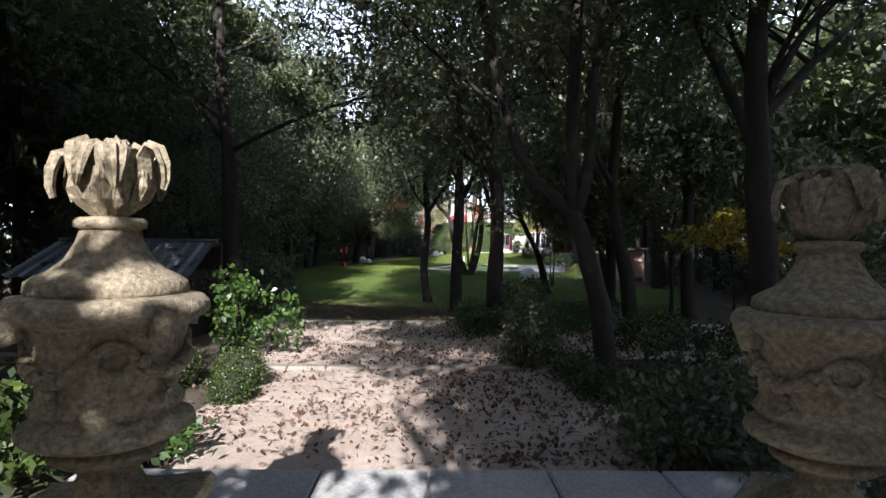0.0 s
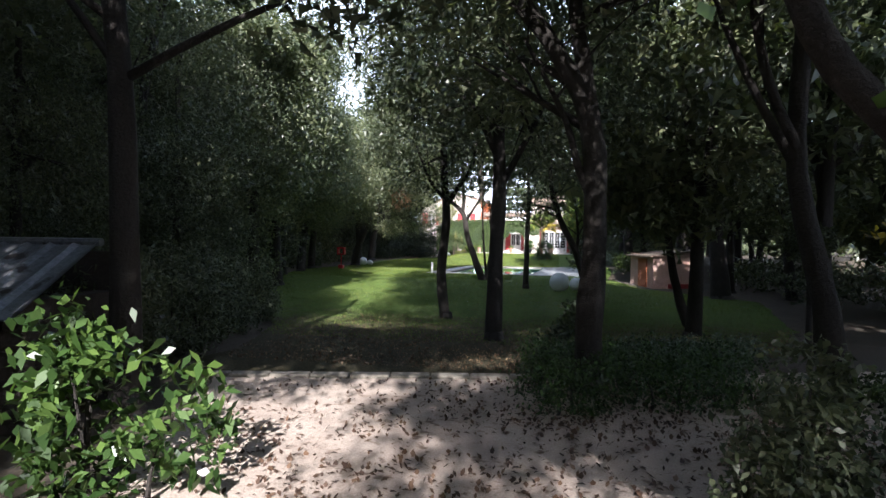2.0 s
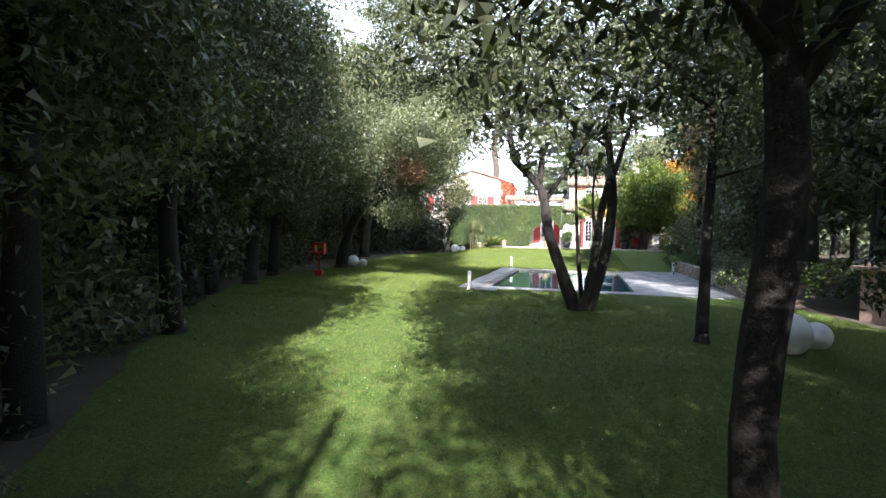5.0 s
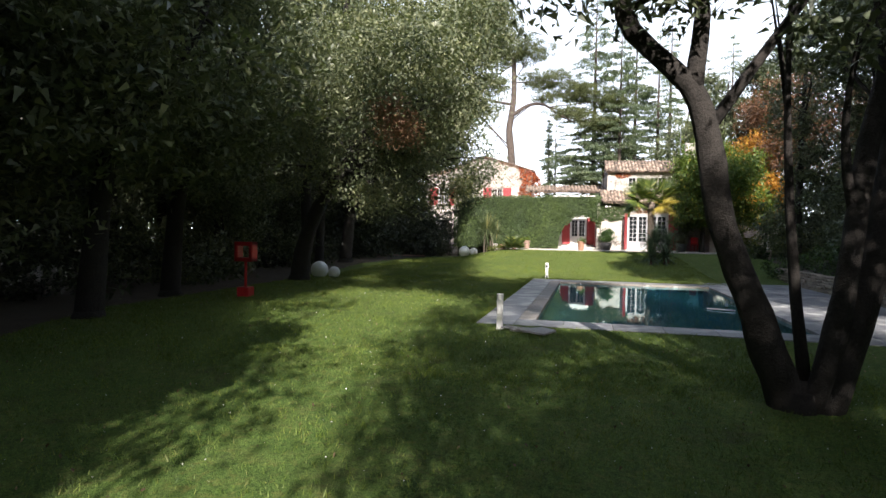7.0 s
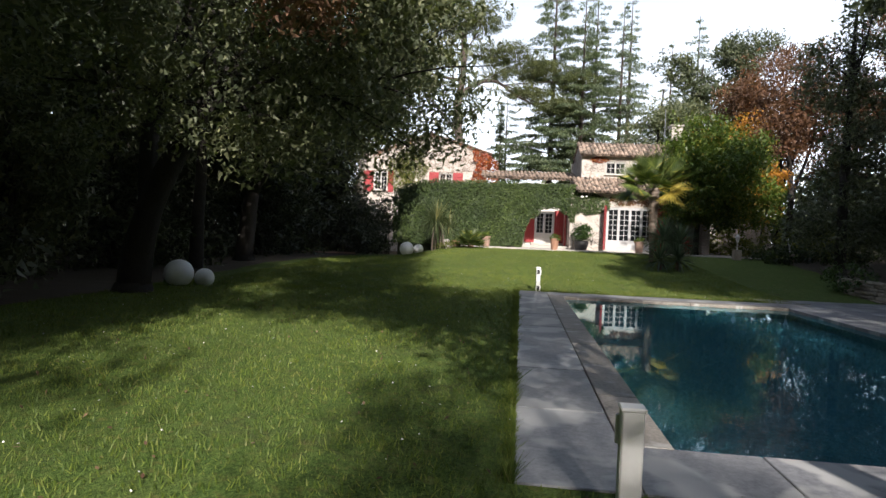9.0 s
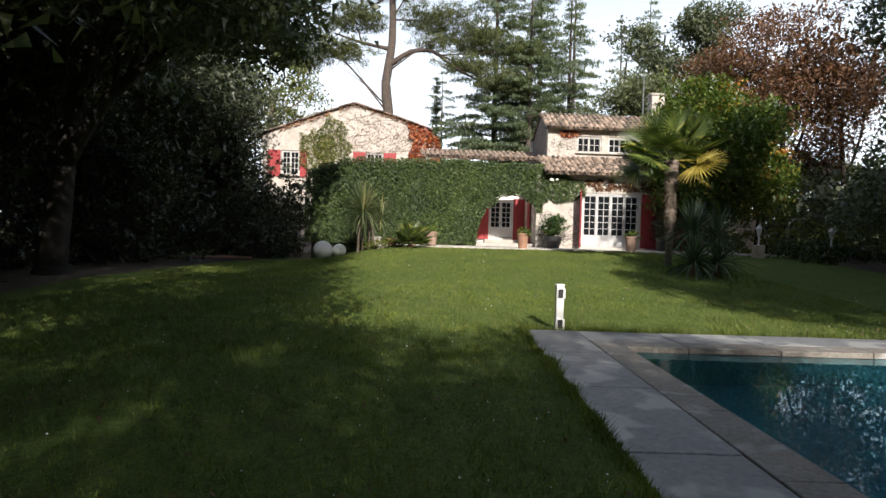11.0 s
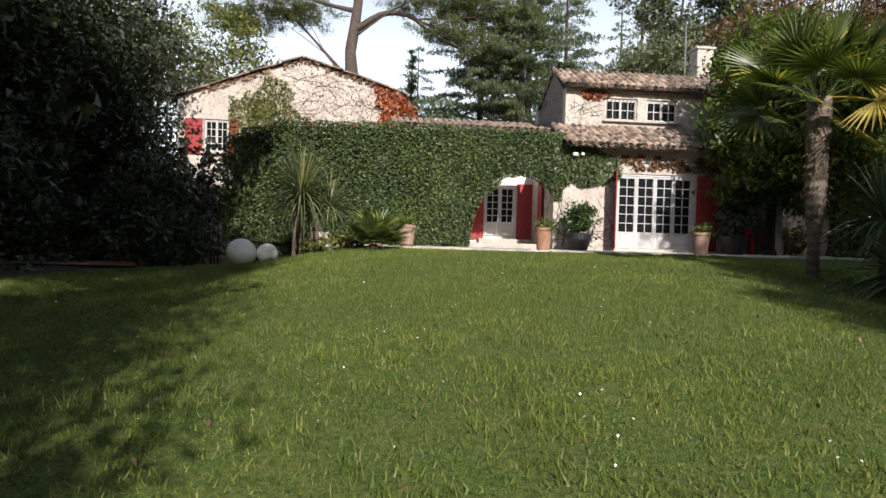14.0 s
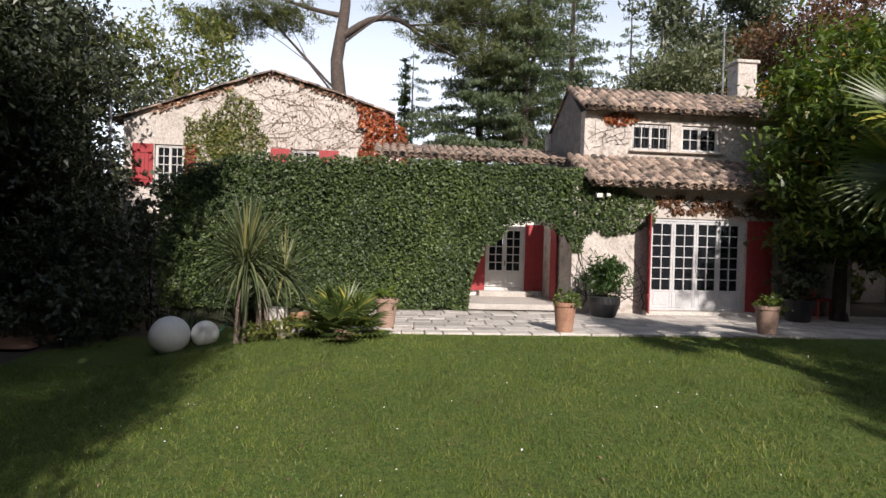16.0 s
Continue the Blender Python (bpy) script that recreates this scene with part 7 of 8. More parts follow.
for x, y, h, sd in ((14.2, 73.5, 15.5, 401), (17.8, 74.5, 17.0, 402)):
    r = random.Random(sd)
    make_tree("oak_tree", (x, y, 1), "tall broad-leaved oak behind the tiled roof",
              [([(0, 0, -0.2), (0.2, 0, h * 0.3), (-0.2, 0.1, h * 0.6), (0.1, 0, h * 0.92)], 0.26, 0.06), ([(0.1, 0, h * 0.25), (1.0, 0.2, h * 0.5), (1.6, 0.1, h * 0.8)], 0.14, 0.04)],
              [(r.uniform(-2.0, 2.0), r.uniform(-1.5, 1.5), h * (0.36 + 0.055 * i), r.uniform(0.9, 1.7), r.uniform(0.9, 1.7), r.uniform(0.7, 1.1)) for i in range(12)], 15000, 0.13, M_oak, seed=sd, limbs=18, sigma=0.3, tri=True)
conifer("cedar", (17.5, 84, 1), "grey-green cedar beyond the autumn trees", 22, 5.0, M_cedar, 6, 28, 0.1, 4)
# umbrella pine with a long level bough
make_tree("stone_pine", (-4.6, 76, 0.9), "tall umbrella pine with a bare reddish trunk",
          [([(0, 0, -0.2), (-0.1, 0, 4), (0.2, 0, 8), (-0.1, 0, 11), (0.3, 0, 14), (0.2, 0, 18)], 0.48, 0.22),
           ([(0.05, 0, 12.2), (1.6, -0.2, 13.2), (3.2, -0.4, 13.2), (4.6, -0.5, 12.2), (6.2, -0.5, 11.4)], 0.2, 0.05),
           ([(0.1, 0, 13.4), (-1.8, 0.2, 13.8), (-3.8, 0.2, 14.4)], 0.16, 0.05)],
          [(5.6, -0.4, 12.4, 2.6, 2.0, 0.7), (8.2, -0.5, 11.2, 2.6, 2.0, 0.9), (-3.6, 0, 13.2, 2.8, 2.4, 0.9), (-2.2, 0, 15.4, 2.6, 2.2, 0.9), (3.6, -0.3, 13.9, 2.2, 1.8, 0.6), (6.6, 0, 14.4, 2.4, 2.2, 0.9), (3.5, 0, 15.6, 3.0, 2.6, 0.9), (0, 0, 18.5, 4.2, 3.8, 1.2), (-6.4, 0.3, 12.6, 2.4, 2.0, 0.9), (9.8, -0.2, 13.4, 2.0, 1.8, 0.8)],
          85000, 0.042, M_needle, M_pinebark, 25, 16, 0.17, 46, tri=True, long=5.5, shell=0.15)
make_tree("pine", (-12.5, 74, 0.5), "broad green pine beyond the gable", [([(0, 0, -0.2), (0.2, 0, 5), (0.4, 0, 10)], 0.3, 0.1)],
          [(0, 0, 8.0, 2.8, 2.4, 1.6), (2.2, 0, 9.4, 2.4, 2.2, 1.3), (-2.0, 0, 10.0, 2.6, 2.4, 1.6), (0.5, 0, 11.2, 2.6, 2.4, 1.4)], 8000, 0.12, M_oakwarm, M_palebark, 27, 12, 0.32)
for k, (x, y, h, mat, lab) in enumerate(((17.0, 70, 12.5, M_rust, "tall tree with thin rust-brown autumn leaves"), (21.5, 66, 12.0, M_rust, "brown autumn tree beyond the garden"), (13.2, 74, 11.5, M_oakwarm, "tall tree with sparse olive leaves"),
                                    (25, 60, 12, M_rust, "brown autumn tree beyond the garden"), (15.4, 62.0, 11, M_rust, "dark brown autumn tree behind the house corner"), (18.4, 57.5, 12.5, M_rust, "tall brown autumn tree at the garden's edge"), (16.8, 66.0, 13, M_rust, "tall brown autumn tree at the garden's edge"), (21.5, 55, 12, M_rust, "tall brown autumn tree at the garden's edge"), (10.3, 70, 12.0, M_oakpale, "feathery grey-green tree behind the roof"), (14.2, 66.5, 8.0, M_orangeleaf, "small tree turning orange"))):
    r = random.Random(200 + k)
    make_tree("autumn_tree" if mat in (M_rust, M_orangeleaf) else "garden_tree", (x, y, 1.0), lab,
              [([(0, 0, -0.2), (0.1, 0, h * 0.3), (-0.2, 0, h * 0.6), (0.1, 0, h * 0.95)], 0.2, 0.05), ([(0.05, 0, h * 0.3), (1.0, 0, h * 0.55), (1.3, 0, h * 0.8)], 0.1, 0.03)],
              [(r.uniform(-1.8, 1.8), r.uniform(-1.5, 1.5), h * r.uniform(0.45, 0.95), r.uniform(1.2, 2.0), r.uniform(1.2, 2.0), r.uniform(1.0, 1.6)) for _ in range(9)], 9500, 0.105, mat, seed=210 + k, limbs=16, sigma=0.33, tri=True)
# dark yews on the right of the pool
for k, (x, y, h) in enumerate(((11.6, 44.5, 8.0), (10.9, 49.3, 10.5), (11.0, 39.5, 6.5), (15.5, 52.0, 8.5))):
    r = random.Random(230 + k)
    make_tree("yew_tree", at_ground(x, y), "dense dark green yew beside the garden bank", [([(0, 0, -0.1), (0, 0, h * 0.5), (0.1, 0, h * 0.9)], 0.2, 0.05)],
              [(r.uniform(-0.8, 0.8), r.uniform(-0.8, 0.8), h * (0.14 + 0.1 * i), 1.9 - 0.12 * i, 1.9 - 0.12 * i, 0.9) for i in range(8)], 15000, 0.085, M_oak, seed=240 + k, tri=True, sigma=0.2, group="yews by the bank")

# far woods that close the view on all sides
rng = np.random.default_rng(99)
blobs = []
rf = random.Random(98)
for i in range(190):
    y = -24 + i * 0.55
    blobs.append((-25 - rf.uniform(-6, 16), y, rf.uniform(0.5, 9), 3.2, 2.6, 2.6))
    blobs.append((25.5 + rf.uniform(-5, 16), y, rf.uniform(0.5, 4.5), 3.2, 2.6, 2.0))
for i in range(70):
    x = -30 + i * 0.9
    blobs.append((x, -25 - rf.uniform(0, 5), rf.uniform(0.5, 9), 2.6, 3, 2.6))
for i in range(34):
    blobs.append((13.5 + rf.uniform(0, 17), 66.5 + rf.uniform(0, 7), rf.uniform(0.8, 5.5), 2.0, 1.6, 1.4))
for i in range(46):
    blobs.append((-14 - rf.uniform(0, 8), 53 + rf.uniform(0, 24), rf.uniform(0.5, 6.5), 2.2, 2.0, 1.8))
for i in range(26):
    blobs.append((14.5 + rf.uniform(0, 7), 56 + rf.uniform(0, 8), rf.uniform(0.5, 3.6), 1.8, 1.4, 1.2))
far = part("far_woods", leaf_mesh("far_woods", clump_points(blobs, 90000, rng, 20, 0.5, 0.3), 0.3, rng, 0.4, 1.7, tri=True), M_oak)
tagged(far, "dense dark evergreen wood around the garden", "woods", kind="stuff")
blobs = []
for i in range(70):
    x = -45 + i * 1.5
    if not -8 < x < 2:
        blobs.append((x, 100 + rf.uniform(0, 8), rf.uniform(0, 11 if x > 2 else 8), 3.5, 3, 2.8))
far = part("far_trees", leaf_mesh("far_trees", clump_points(blobs, 13000, rng, 20, 0.6, 0.3), 0.34, rng, 0.4, 1.7, tri=True), M_oakpale)
tagged(far, "distant mixed trees behind the house", "woods", kind="stuff")
rng = np.random.default_rng(103)
blobs = [(11.5 + rf.uniform(0, 24), 64.5 + rf.uniform(0, 9), rf.uniform(0.9, 6.0), 1.8, 1.5, 1.3) for i in range(60)]
tagged(part("far_shrubs", leaf_mesh("far_shrubs", clump_points(blobs, 22000, rng, 20, 0.35, 0.3), 0.16, rng, 0.4, 1.7, tri=True), M_oak), "dark mixed shrubs beyond the garden", "shrubs", kind="stuff")
# undergrowth in the wood
rng = np.random.default_rng(101)
blobs = []
for i in range(90):
    y = rf.uniform(3, 62)
    blobs.append((lawn_left(max(4.5, y)) - rf.uniform(1.2, 9), y, rf.uniform(0.1, 1.2), rf.uniform(0.7, 1.4), rf.uniform(0.7, 1.4), rf.uniform(0.5, 1.1)))
for i in range(50):
    y = rf.uniform(6, 31)
    blobs.append((max(13.5, lawn_right(y) + 1.5) + rf.uniform(0, 8), y, rf.uniform(0.1, 0.9), rf.uniform(0.7, 1.4), rf.uniform(0.7, 1.4), rf.uniform(0.4, 0.9)))
und = part("undergrowth", leaf_mesh("undergrowth", clump_points(blobs, 42000, rng, 18, 0.25, 0.4), 0.11, rng, 0.45, 1.8, tri=True), M_oak)
tagged(und, "dark undergrowth of the oak wood", "undergrowth", kind="stuff")

# ---- the entrance: landing, urns, shed, hedges ----
AX = 12.0  # the drive's cross direction, degrees from x
landing = thing("landing", (6.9, -4.1, 0.0), "pale limestone landing of large slabs between two urns", "landing", kind="structure", rz=AX)
rl2 = random.Random(6)
x = -2.3
for w in (0.75, 0.72, 0.66, 0.74, 0.7, 0.72, 0.5):
    part("slab", Build().box((x + w / 2, 0.35, 0.23), (w - 0.012, 0.9, 0.13), 0, 0.012), M_slab, landing)
    part("slab", Build().box((x + w / 2 + 0.1, -0.56, 0.23), (w - 0.012, 0.88, 0.13), 0, 0.012), M_slab, landing)
    x += w
part("bed", Build().box((0.0, -0.9, 0.07), (4.9, 3.4, 0.2)), M_slab, landing)


def urn(at, rz, label):
    t = thing("stone_urn", at, label, "urn", "urns at the landing", rz=rz)
    part("pedestal", Build().box((0, 0, -0.6), (0.62, 0.62, 1.1), 0, 0.03).box((0, 0, -0.04), (0.74, 0.74, 0.08), 0, 0.02), M_stone, t)

    def worn(a, z):
        return 1 + 0.022 * noise.noise(Vector((math.cos(a) * 2.2, math.sin(a) * 2.2, z * 6 + at[0])))
    prof = [(0.24, 0.0), (0.25, 0.03), (0.22, 0.06), (0.15, 0.10), (0.115, 0.16), (0.125, 0.2), (0.19, 0.225), (0.225, 0.25), (0.22, 0.275), (0.195, 0.29),
            (0.25, 0.31), (0.315, 0.335), (0.335, 0.36), (0.325, 0.385), (0.275, 0.41), (0.265, 0.425), (0.29, 0.45), (0.285, 0.47), (0.262, 0.50), (0.27, 0.58), (0.285, 0.68), (0.30, 0.76),
            (0.32, 0.79), (0.37, 0.81), (0.39, 0.84), (0.385, 0.87), (0.36, 0.895), (0.30, 0.905)]
    part("bowl", Build().lathe(prof, seg=48, shape=worn), M_stone, t, smooth=True).data.shade_smooth()
    cover = [(0.30, 0.90), (0.305, 0.92), (0.30, 0.955), (0.27, 0.975), (0.215, 1.005), (0.165, 1.05), (0.13, 1.11), (0.115, 1.16), (0.118, 1.17), (0.137, 1.175), (0.14, 1.20), (0.125, 1.215), (0.06, 1.22), (0.05, 1.26)]
    part("lid", Build().lathe(cover, seg=40, shape=worn), M_stone, t, smooth=True).data.shade_smooth()
    # four corner lips of the rim
    b = Build()
    for k in range(4):
        a = radians(45 + 90 * k)
        c = Vector((0.395 * math.cos(a), 0.395 * math.sin(a), 0.835))
        b.tube([c * 0.9, c, c * 1.11 + Vector((0, 0, -0.095))], [0.05, 0.045, 0.015], 8)
    part("rim_lips", b, M_stone, t, smooth=True)
    # garland of leaves and rings round the bowl
    b = Build()
    rg = random.Random(int(at[0] * 10))
    for k in range(4):
        a0 = radians(90 * k + 20)
        ring = [(0.288 * math.cos(a0 + 0.24 * math.cos(q)) * 1.03, 0.288 * math.sin(a0 + 0.24 * math.cos(q)) * 1.03, 0.67 + 0.062 * math.sin(q)) for q in [2 * math.pi * i / 12 for i in range(13)]]
        b.tube(ring, [0.02] * 13, 7)
        for i in range(9):
            a = a0 + radians(20 + i * 6.2)
            z = 0.655 - 0.06 * math.sin(math.pi * i / 8) + rg.uniform(-0.008, 0.008)
            r = 0.285
            c = Vector((r * math.cos(a), r * math.sin(a), z))
            tn = Vector((-math.sin(a), math.cos(a), rg.uniform(-0.3, 0.3)))
            b.tube([c - tn * 0.035, c + Vector((math.cos(a), math.sin(a), 0)) * 0.02, c + tn * 0.035], [0.012, 0.03, 0.01], 7)
        a = a0 + radians(45)
        for i in range(4):
            c = Vector((0.29 * math.cos(a), 0.29 * math.sin(a), 0.62 - 0.035 * i))
            b.tube([c + Vector((0, 0, 0.015)), c, c - Vector((0, 0, 0.015))], [0.012, 0.024, 0.012], 7)
    part("garland", b, M_stone, t, "carved leaf garland and rings", smooth=True)
    # flame-like finial of broad curling leaves
    b = Build()
    b.lathe([(0.05, 1.21), (0.10, 1.24), (0.165, 1.29), (0.195, 1.35), (0.18, 1.42), (0.12, 1.47), (0.03, 1.49)], seg=66, shape=lambda a, z: 1 + 0.10 * math.sin(a * 11 + z * 9) + 0.12 * noise.noise(Vector((math.cos(a) * 3, math.sin(a) * 3, z * 8))))

    def tongue(pts, widths, thick, a):
        """A thick carved leaf with a raised rib, along pts, lying across the direction a."""
        side = Vector((-math.sin(a), math.cos(a), 0))
        vs, fs, n = [], [], 8
        for i, (p, w) in enumerate(zip(pts, widths)):
            d = (pts[min(i + 1, len(pts) - 1)] - pts[max(i - 1, 0)]).normalized()
            nrm = d.cross(side).normalized()
            for x, y in ((-1, 0), (-0.75, 0.5), (-0.28, 0.35), (0, 1), (0.28, 0.35), (0.75, 0.5), (1, 0), (0, -0.7)):
                vs.append(p + side * x * w + nrm * y * thick * (0.4 + 0.6 * w / max(widths)))
        for i in range(len(pts) - 1):
            fs += [(i * n + k, i * n + (k + 1) % n, (i + 1) * n + (k + 1) % n, (i + 1) * n + k) for k in range(n)]
        fs += [tuple(range(n))[::-1], tuple((len(pts) - 1) * n + k for k in range(n))]
        b.add(vs, fs)
    for k in range(7):
        a = 2 * math.pi * k / 7 + rg.uniform(-0.18, 0.18)
        o, up = Vector((math.cos(a), math.sin(a), 0)), Vector((0, 0, 1))
        g, h = rg.uniform(0.88, 1.1), rg.uniform(-0.03, 0.03)
        tw = Vector((-math.sin(a), math.cos(a), 0)) * rg.uniform(-0.07, 0.07)
        tongue([o * 0.06 + up * 1.23, o * 0.13 * g + up * 1.29, o * 0.165 * g + up * (1.37 + h) + tw * 0.4, o * 0.16 * g + up * (1.455 + h) + tw * 0.7, o * 0.185 * g + up * (1.50 + h) + tw, o * 0.222 * g + up * (1.485 + h) + tw * 1.1,
                o * 0.245 * g + up * (1.43 + h) + tw * 1.2, o * 0.25 * g + up * (1.365 + h) + tw * 1.2, o * 0.238 * g + up * (1.32 + h) + tw * 1.2], [0.06, 0.082, 0.09, 0.088, 0.082, 0.075, 0.06, 0.036, 0.006], 0.042, a)
    for k in range(7):
        a = 2 * math.pi * k / 7 + rg.uniform(-0.2, 0.2)
        o, up = Vector((math.cos(a), math.sin(a), 0)), Vector((0, 0, 1))
        h = rg.uniform(-0.03, 0.025)
        tongue([o * 0.05 + up * 1.33, o * 0.09 + up * 1.42, o * 0.10 + up * (1.49 + h), o * 0.125 + up * (1.535 + h), o * 0.16 + up * (1.52 + h), o * 0.175 + up * (1.46 + h)], [0.06, 0.07, 0.068, 0.06, 0.04, 0.008], 0.04, a)
    fin = b.mesh("finial")
    fin.transform(Matrix.Translation((0, 0, 1.21)) @ Matrix.Diagonal((0.8, 0.8, 0.95, 1)) @ Matrix.Translation((0, 0, -1.21)))
    part("finial", fin, M_stone, t, "carved finial of curling leaves")
    t.matrix_basis = t.matrix_basis @ Matrix.Diagonal((0.673, 0.673, 0.681, 1))
    return t


urn((6.091, -5.419, 0.928), 24, "weathered yellow-grey stone urn with a carved leaf finial, sunlit")
urn((8.137, -4.901, 0.884), 61, "mossy dark stone urn with a carved leaf finial")

# kerbs: rows of worn stones
for name, x0, y0, n, L, lab in (("kerb", 3.65, -0.36, 7, 0.472, "row of worn stone kerbs across the gravel"), ("kerb", 1.62, 3.5, 9, 0.47, "row of pale stone kerbs between gravel and lawn")):
    k = thing(name, (x0, y0, 0.13), lab, "kerb", kind="structure", rz=AX)
    rk = random.Random(int(x0 * 10))
    for i in range(n):
        part("kerb_stone", Build().box(((i + 0.5) * L, rk.uniform(-0.008, 0.008), 0.0), (L - 0.012, 0.17, 0.12), rk.uniform(-0.6, 0.6), 0.014, rk.uniform(-0.6, 0.6)), M_kerb, k)
k = thing("kerb", (-0.6, -0.84, 0.15), "low stone ledge in front of the shed", "kerb", kind="structure", rz=13)
for i in range(6):
    part("kerb_stone", Build().box((i * 0.56 + 0.28, 0, 0), (0.545, 0.2, 0.14), 0, 0.016), M_kerb, k)

# stone shed with a ribbed metal roof
sh = thing("stone_shed", (1.6, 1.35, 0.1), "small dark stone shed with a ribbed metal lean-to roof", "shed", rz=6)
SW, SD = 2.85, 1.5
b = Pieces()
b.box((-SW / 2, 0.1, 0.5), (SW - 0.2, 0.2, 1.0))
b.box((-0.2, SD / 2, 0.55), (0.22, SD, 1.1))
b.box((-SW + 0.2, SD / 2, 0.55), (0.22, SD, 1.1))
b.box((-SW / 2, SD - 0.1, 0.75), (SW - 0.2, 0.2, 1.5))
for q in b.items:
    part("wall", q, M_shedstone, sh, "dark rough stone wall")
rsd = random.Random(8)
for i in range(7):
    z = 0.02 + i * 0.14
    x = -SW + 0.12
    while x < -0.1:
        w = rsd.uniform(0.1, 0.42)
        part("stone", Build().box((x + w / 2, -0.015, z + 0.07 + rsd.uniform(-0.02, 0.02)), (w - 0.015, rsd.uniform(0.06, 0.12), rsd.uniform(0.1, 0.14)), rsd.uniform(-5, 5), 0.03, rsd.uniform(-5, 5), rsd.uniform(-7, 7)), M_shedstone, sh)
        x += w
b = Build()
a0, a1 = Vector((0.12, -0.22, 1.02)), Vector((0.05, 0.78, 1.6))
rows = 12
rv_, rf_ = [], []
for i in range(rows * 4 + 1):
    u = i / (rows * 4)
    hgt = 0.028 if i % 4 == 0 else 0.0
    x0_, x1_ = 0.12 - (SW + 0.24) * u, 0.03 - (SW + 0.02) * u
    rv_ += [(x0_, -0.22, 1.0 + hgt), (x1_, 0.85, 1.58 + hgt), (x0_, -0.22, 0.985 + hgt), (x1_, 0.85, 1.565 + hgt)]
for i in range(rows * 4):
    k = 4 * i
    rf_ += [(k, k + 4, k + 5, k + 1), (k + 2, k + 3, k + 7, k + 6), (k, k + 2, k + 6, k + 4), (k + 1, k + 5, k + 7, k + 3)]
part("roof", b.add(rv_, rf_), M_zinc, sh, "ribbed grey metal roof sheet with rust stains")
part("ridge_cap", Build().tube([(0.05, 0.86, 1.6), (-SW - 0.02, 0.86, 1.6)], [0.04, 0.04], 8), M_zinc, sh)

# clipped box balls, shrubs and hedges along the drive
for k, (x, y, r) in enumerate(((4.24, -1.75, 0.21), (4.02, -1.2, 0.27), (3.25, -1.4, 0.34), (2.9, -2.2, 0.5), (2.3, -1.5, 0.4))):
    ball = make_bush("box_ball", at_ground(x, y), "clipped round box bush beside the gravel", [(0, 0, r * 0.72, r * 0.96, r * 0.96, r * 0.8)], 6000, 0.0125, M_box, 110 + k, "box ball", 3, "box balls", 0.018, 0.92, 0.3, 8)
    # added solid core, dark like the shade inside, so nothing shows through
    part("core", Build().lathe([(r * 0.85 * math.cos(q), r * 0.72 + r * 0.71 * math.sin(q)) for q in [-1.45 + 2.9 * i / 12 for i in range(13)]], seg=18, shape=lambda a, z: 1 + 0.06 * noise.noise(Vector((math.cos(a) * 3, math.sin(a) * 3, z * 6)))), M_leafback, ball, "dark filler core behind the box leaves", True)
make_bush("laurel_bush", at_ground(3.15, 0.35), "leafy laurel bush with pale sunlit leaves at the shed corner", [(0, 0, 0.55, 0.42, 0.4, 0.5), (-0.15, 0, 0.95, 0.25, 0.25, 0.3), (0.42, 0.25, 0.45, 0.32, 0.32, 0.35)], 1500, 0.052, M_laurel, 120, sigma=0.07, shell=0.5)
make_bush("laurel_bush", at_ground(3.95, -3.9), "dark green laurel bush beside the urn", [(0, 0, 0.32, 0.4, 0.4, 0.34), (-0.5, 0.2, 0.3, 0.4, 0.4, 0.3), (0.1, 0.5, 0.3, 0.3, 0.3, 0.25)], 1900, 0.05, M_box, 121, shell=0.5)
make_bush("laurel_bush", at_ground(4.5, -3.3), "low leafy laurel at the landing's edge", [(0, 0, 0.2, 0.36, 0.34, 0.22), (-0.4, 0.3, 0.2, 0.34, 0.3, 0.22)], 1100, 0.045, M_laurel, 119, shell=0.4)
make_bush("laurel_bush", at_ground(8.05, -2.1), "dark laurel bush beside the landing", [(0.1, -0.1, 0.3, 0.42, 0.4, 0.3), (0.55, -0.5, 0.38, 0.5, 0.45, 0.36), (0.8, 0.1, 0.35, 0.45, 0.4, 0.34), (-0.05, -0.6, 0.25, 0.3, 0.3, 0.25), (0.95, -1.1, 0.4, 0.5, 0.5, 0.36)], 5200, 0.034, M_oak, 122, shell=0.5)
make_bush("yew_cone", at_ground(7.0, 0.5), "dark conical yew beside the gravel", [(0, 0, 0.32, 0.35, 0.35, 0.32), (0, 0, 0.62, 0.3, 0.3, 0.32), (0.02, 0, 0.92, 0.17, 0.17, 0.26)], 4200, 0.028, M_oak, 123, sigma=0.05)
hb = [(5.75 + 0.32 * i, 2.95 + 0.11 * i, 0.22, 0.28, 0.3, 0.26) for i in range(7)] + [(5.72 - 0.02 * i, 3.3 + 0.35 * i, 0.22, 0.26, 0.28, 0.26) for i in range(5)] + [(6.3 + 0.45 * i, 3.8 + 0.18 * i, 0.22, 0.4, 0.45, 0.28) for i in range(4)] + [(6.2 + 0.5 * i, 4.6 + 0.2 * i, 0.2, 0.45, 0.4, 0.28) for i in range(4)]
make_bush("low_hedge", (0, 0, 0.13), "low clipped hedge bed round the foot of an oak", hb, 15000, 0.024, M_laurel, 124, "hedge", 9, sigma=0.06, shell=0.6)
hb = [(7.48 + 0.045 * i, 0.25 - 0.23 * i, 0.17, 0.22, 0.22, 0.18) for i in range(6)] + [(7.85 + 0.3 * i, -0.95 + 0.07 * i, 0.17, 0.25, 0.24, 0.18) for i in range(10)] + [(8.0 + 0.33 * i, -0.5 + 0.06 * i, 0.15, 0.26, 0.26, 0.16) for i in range(8)]
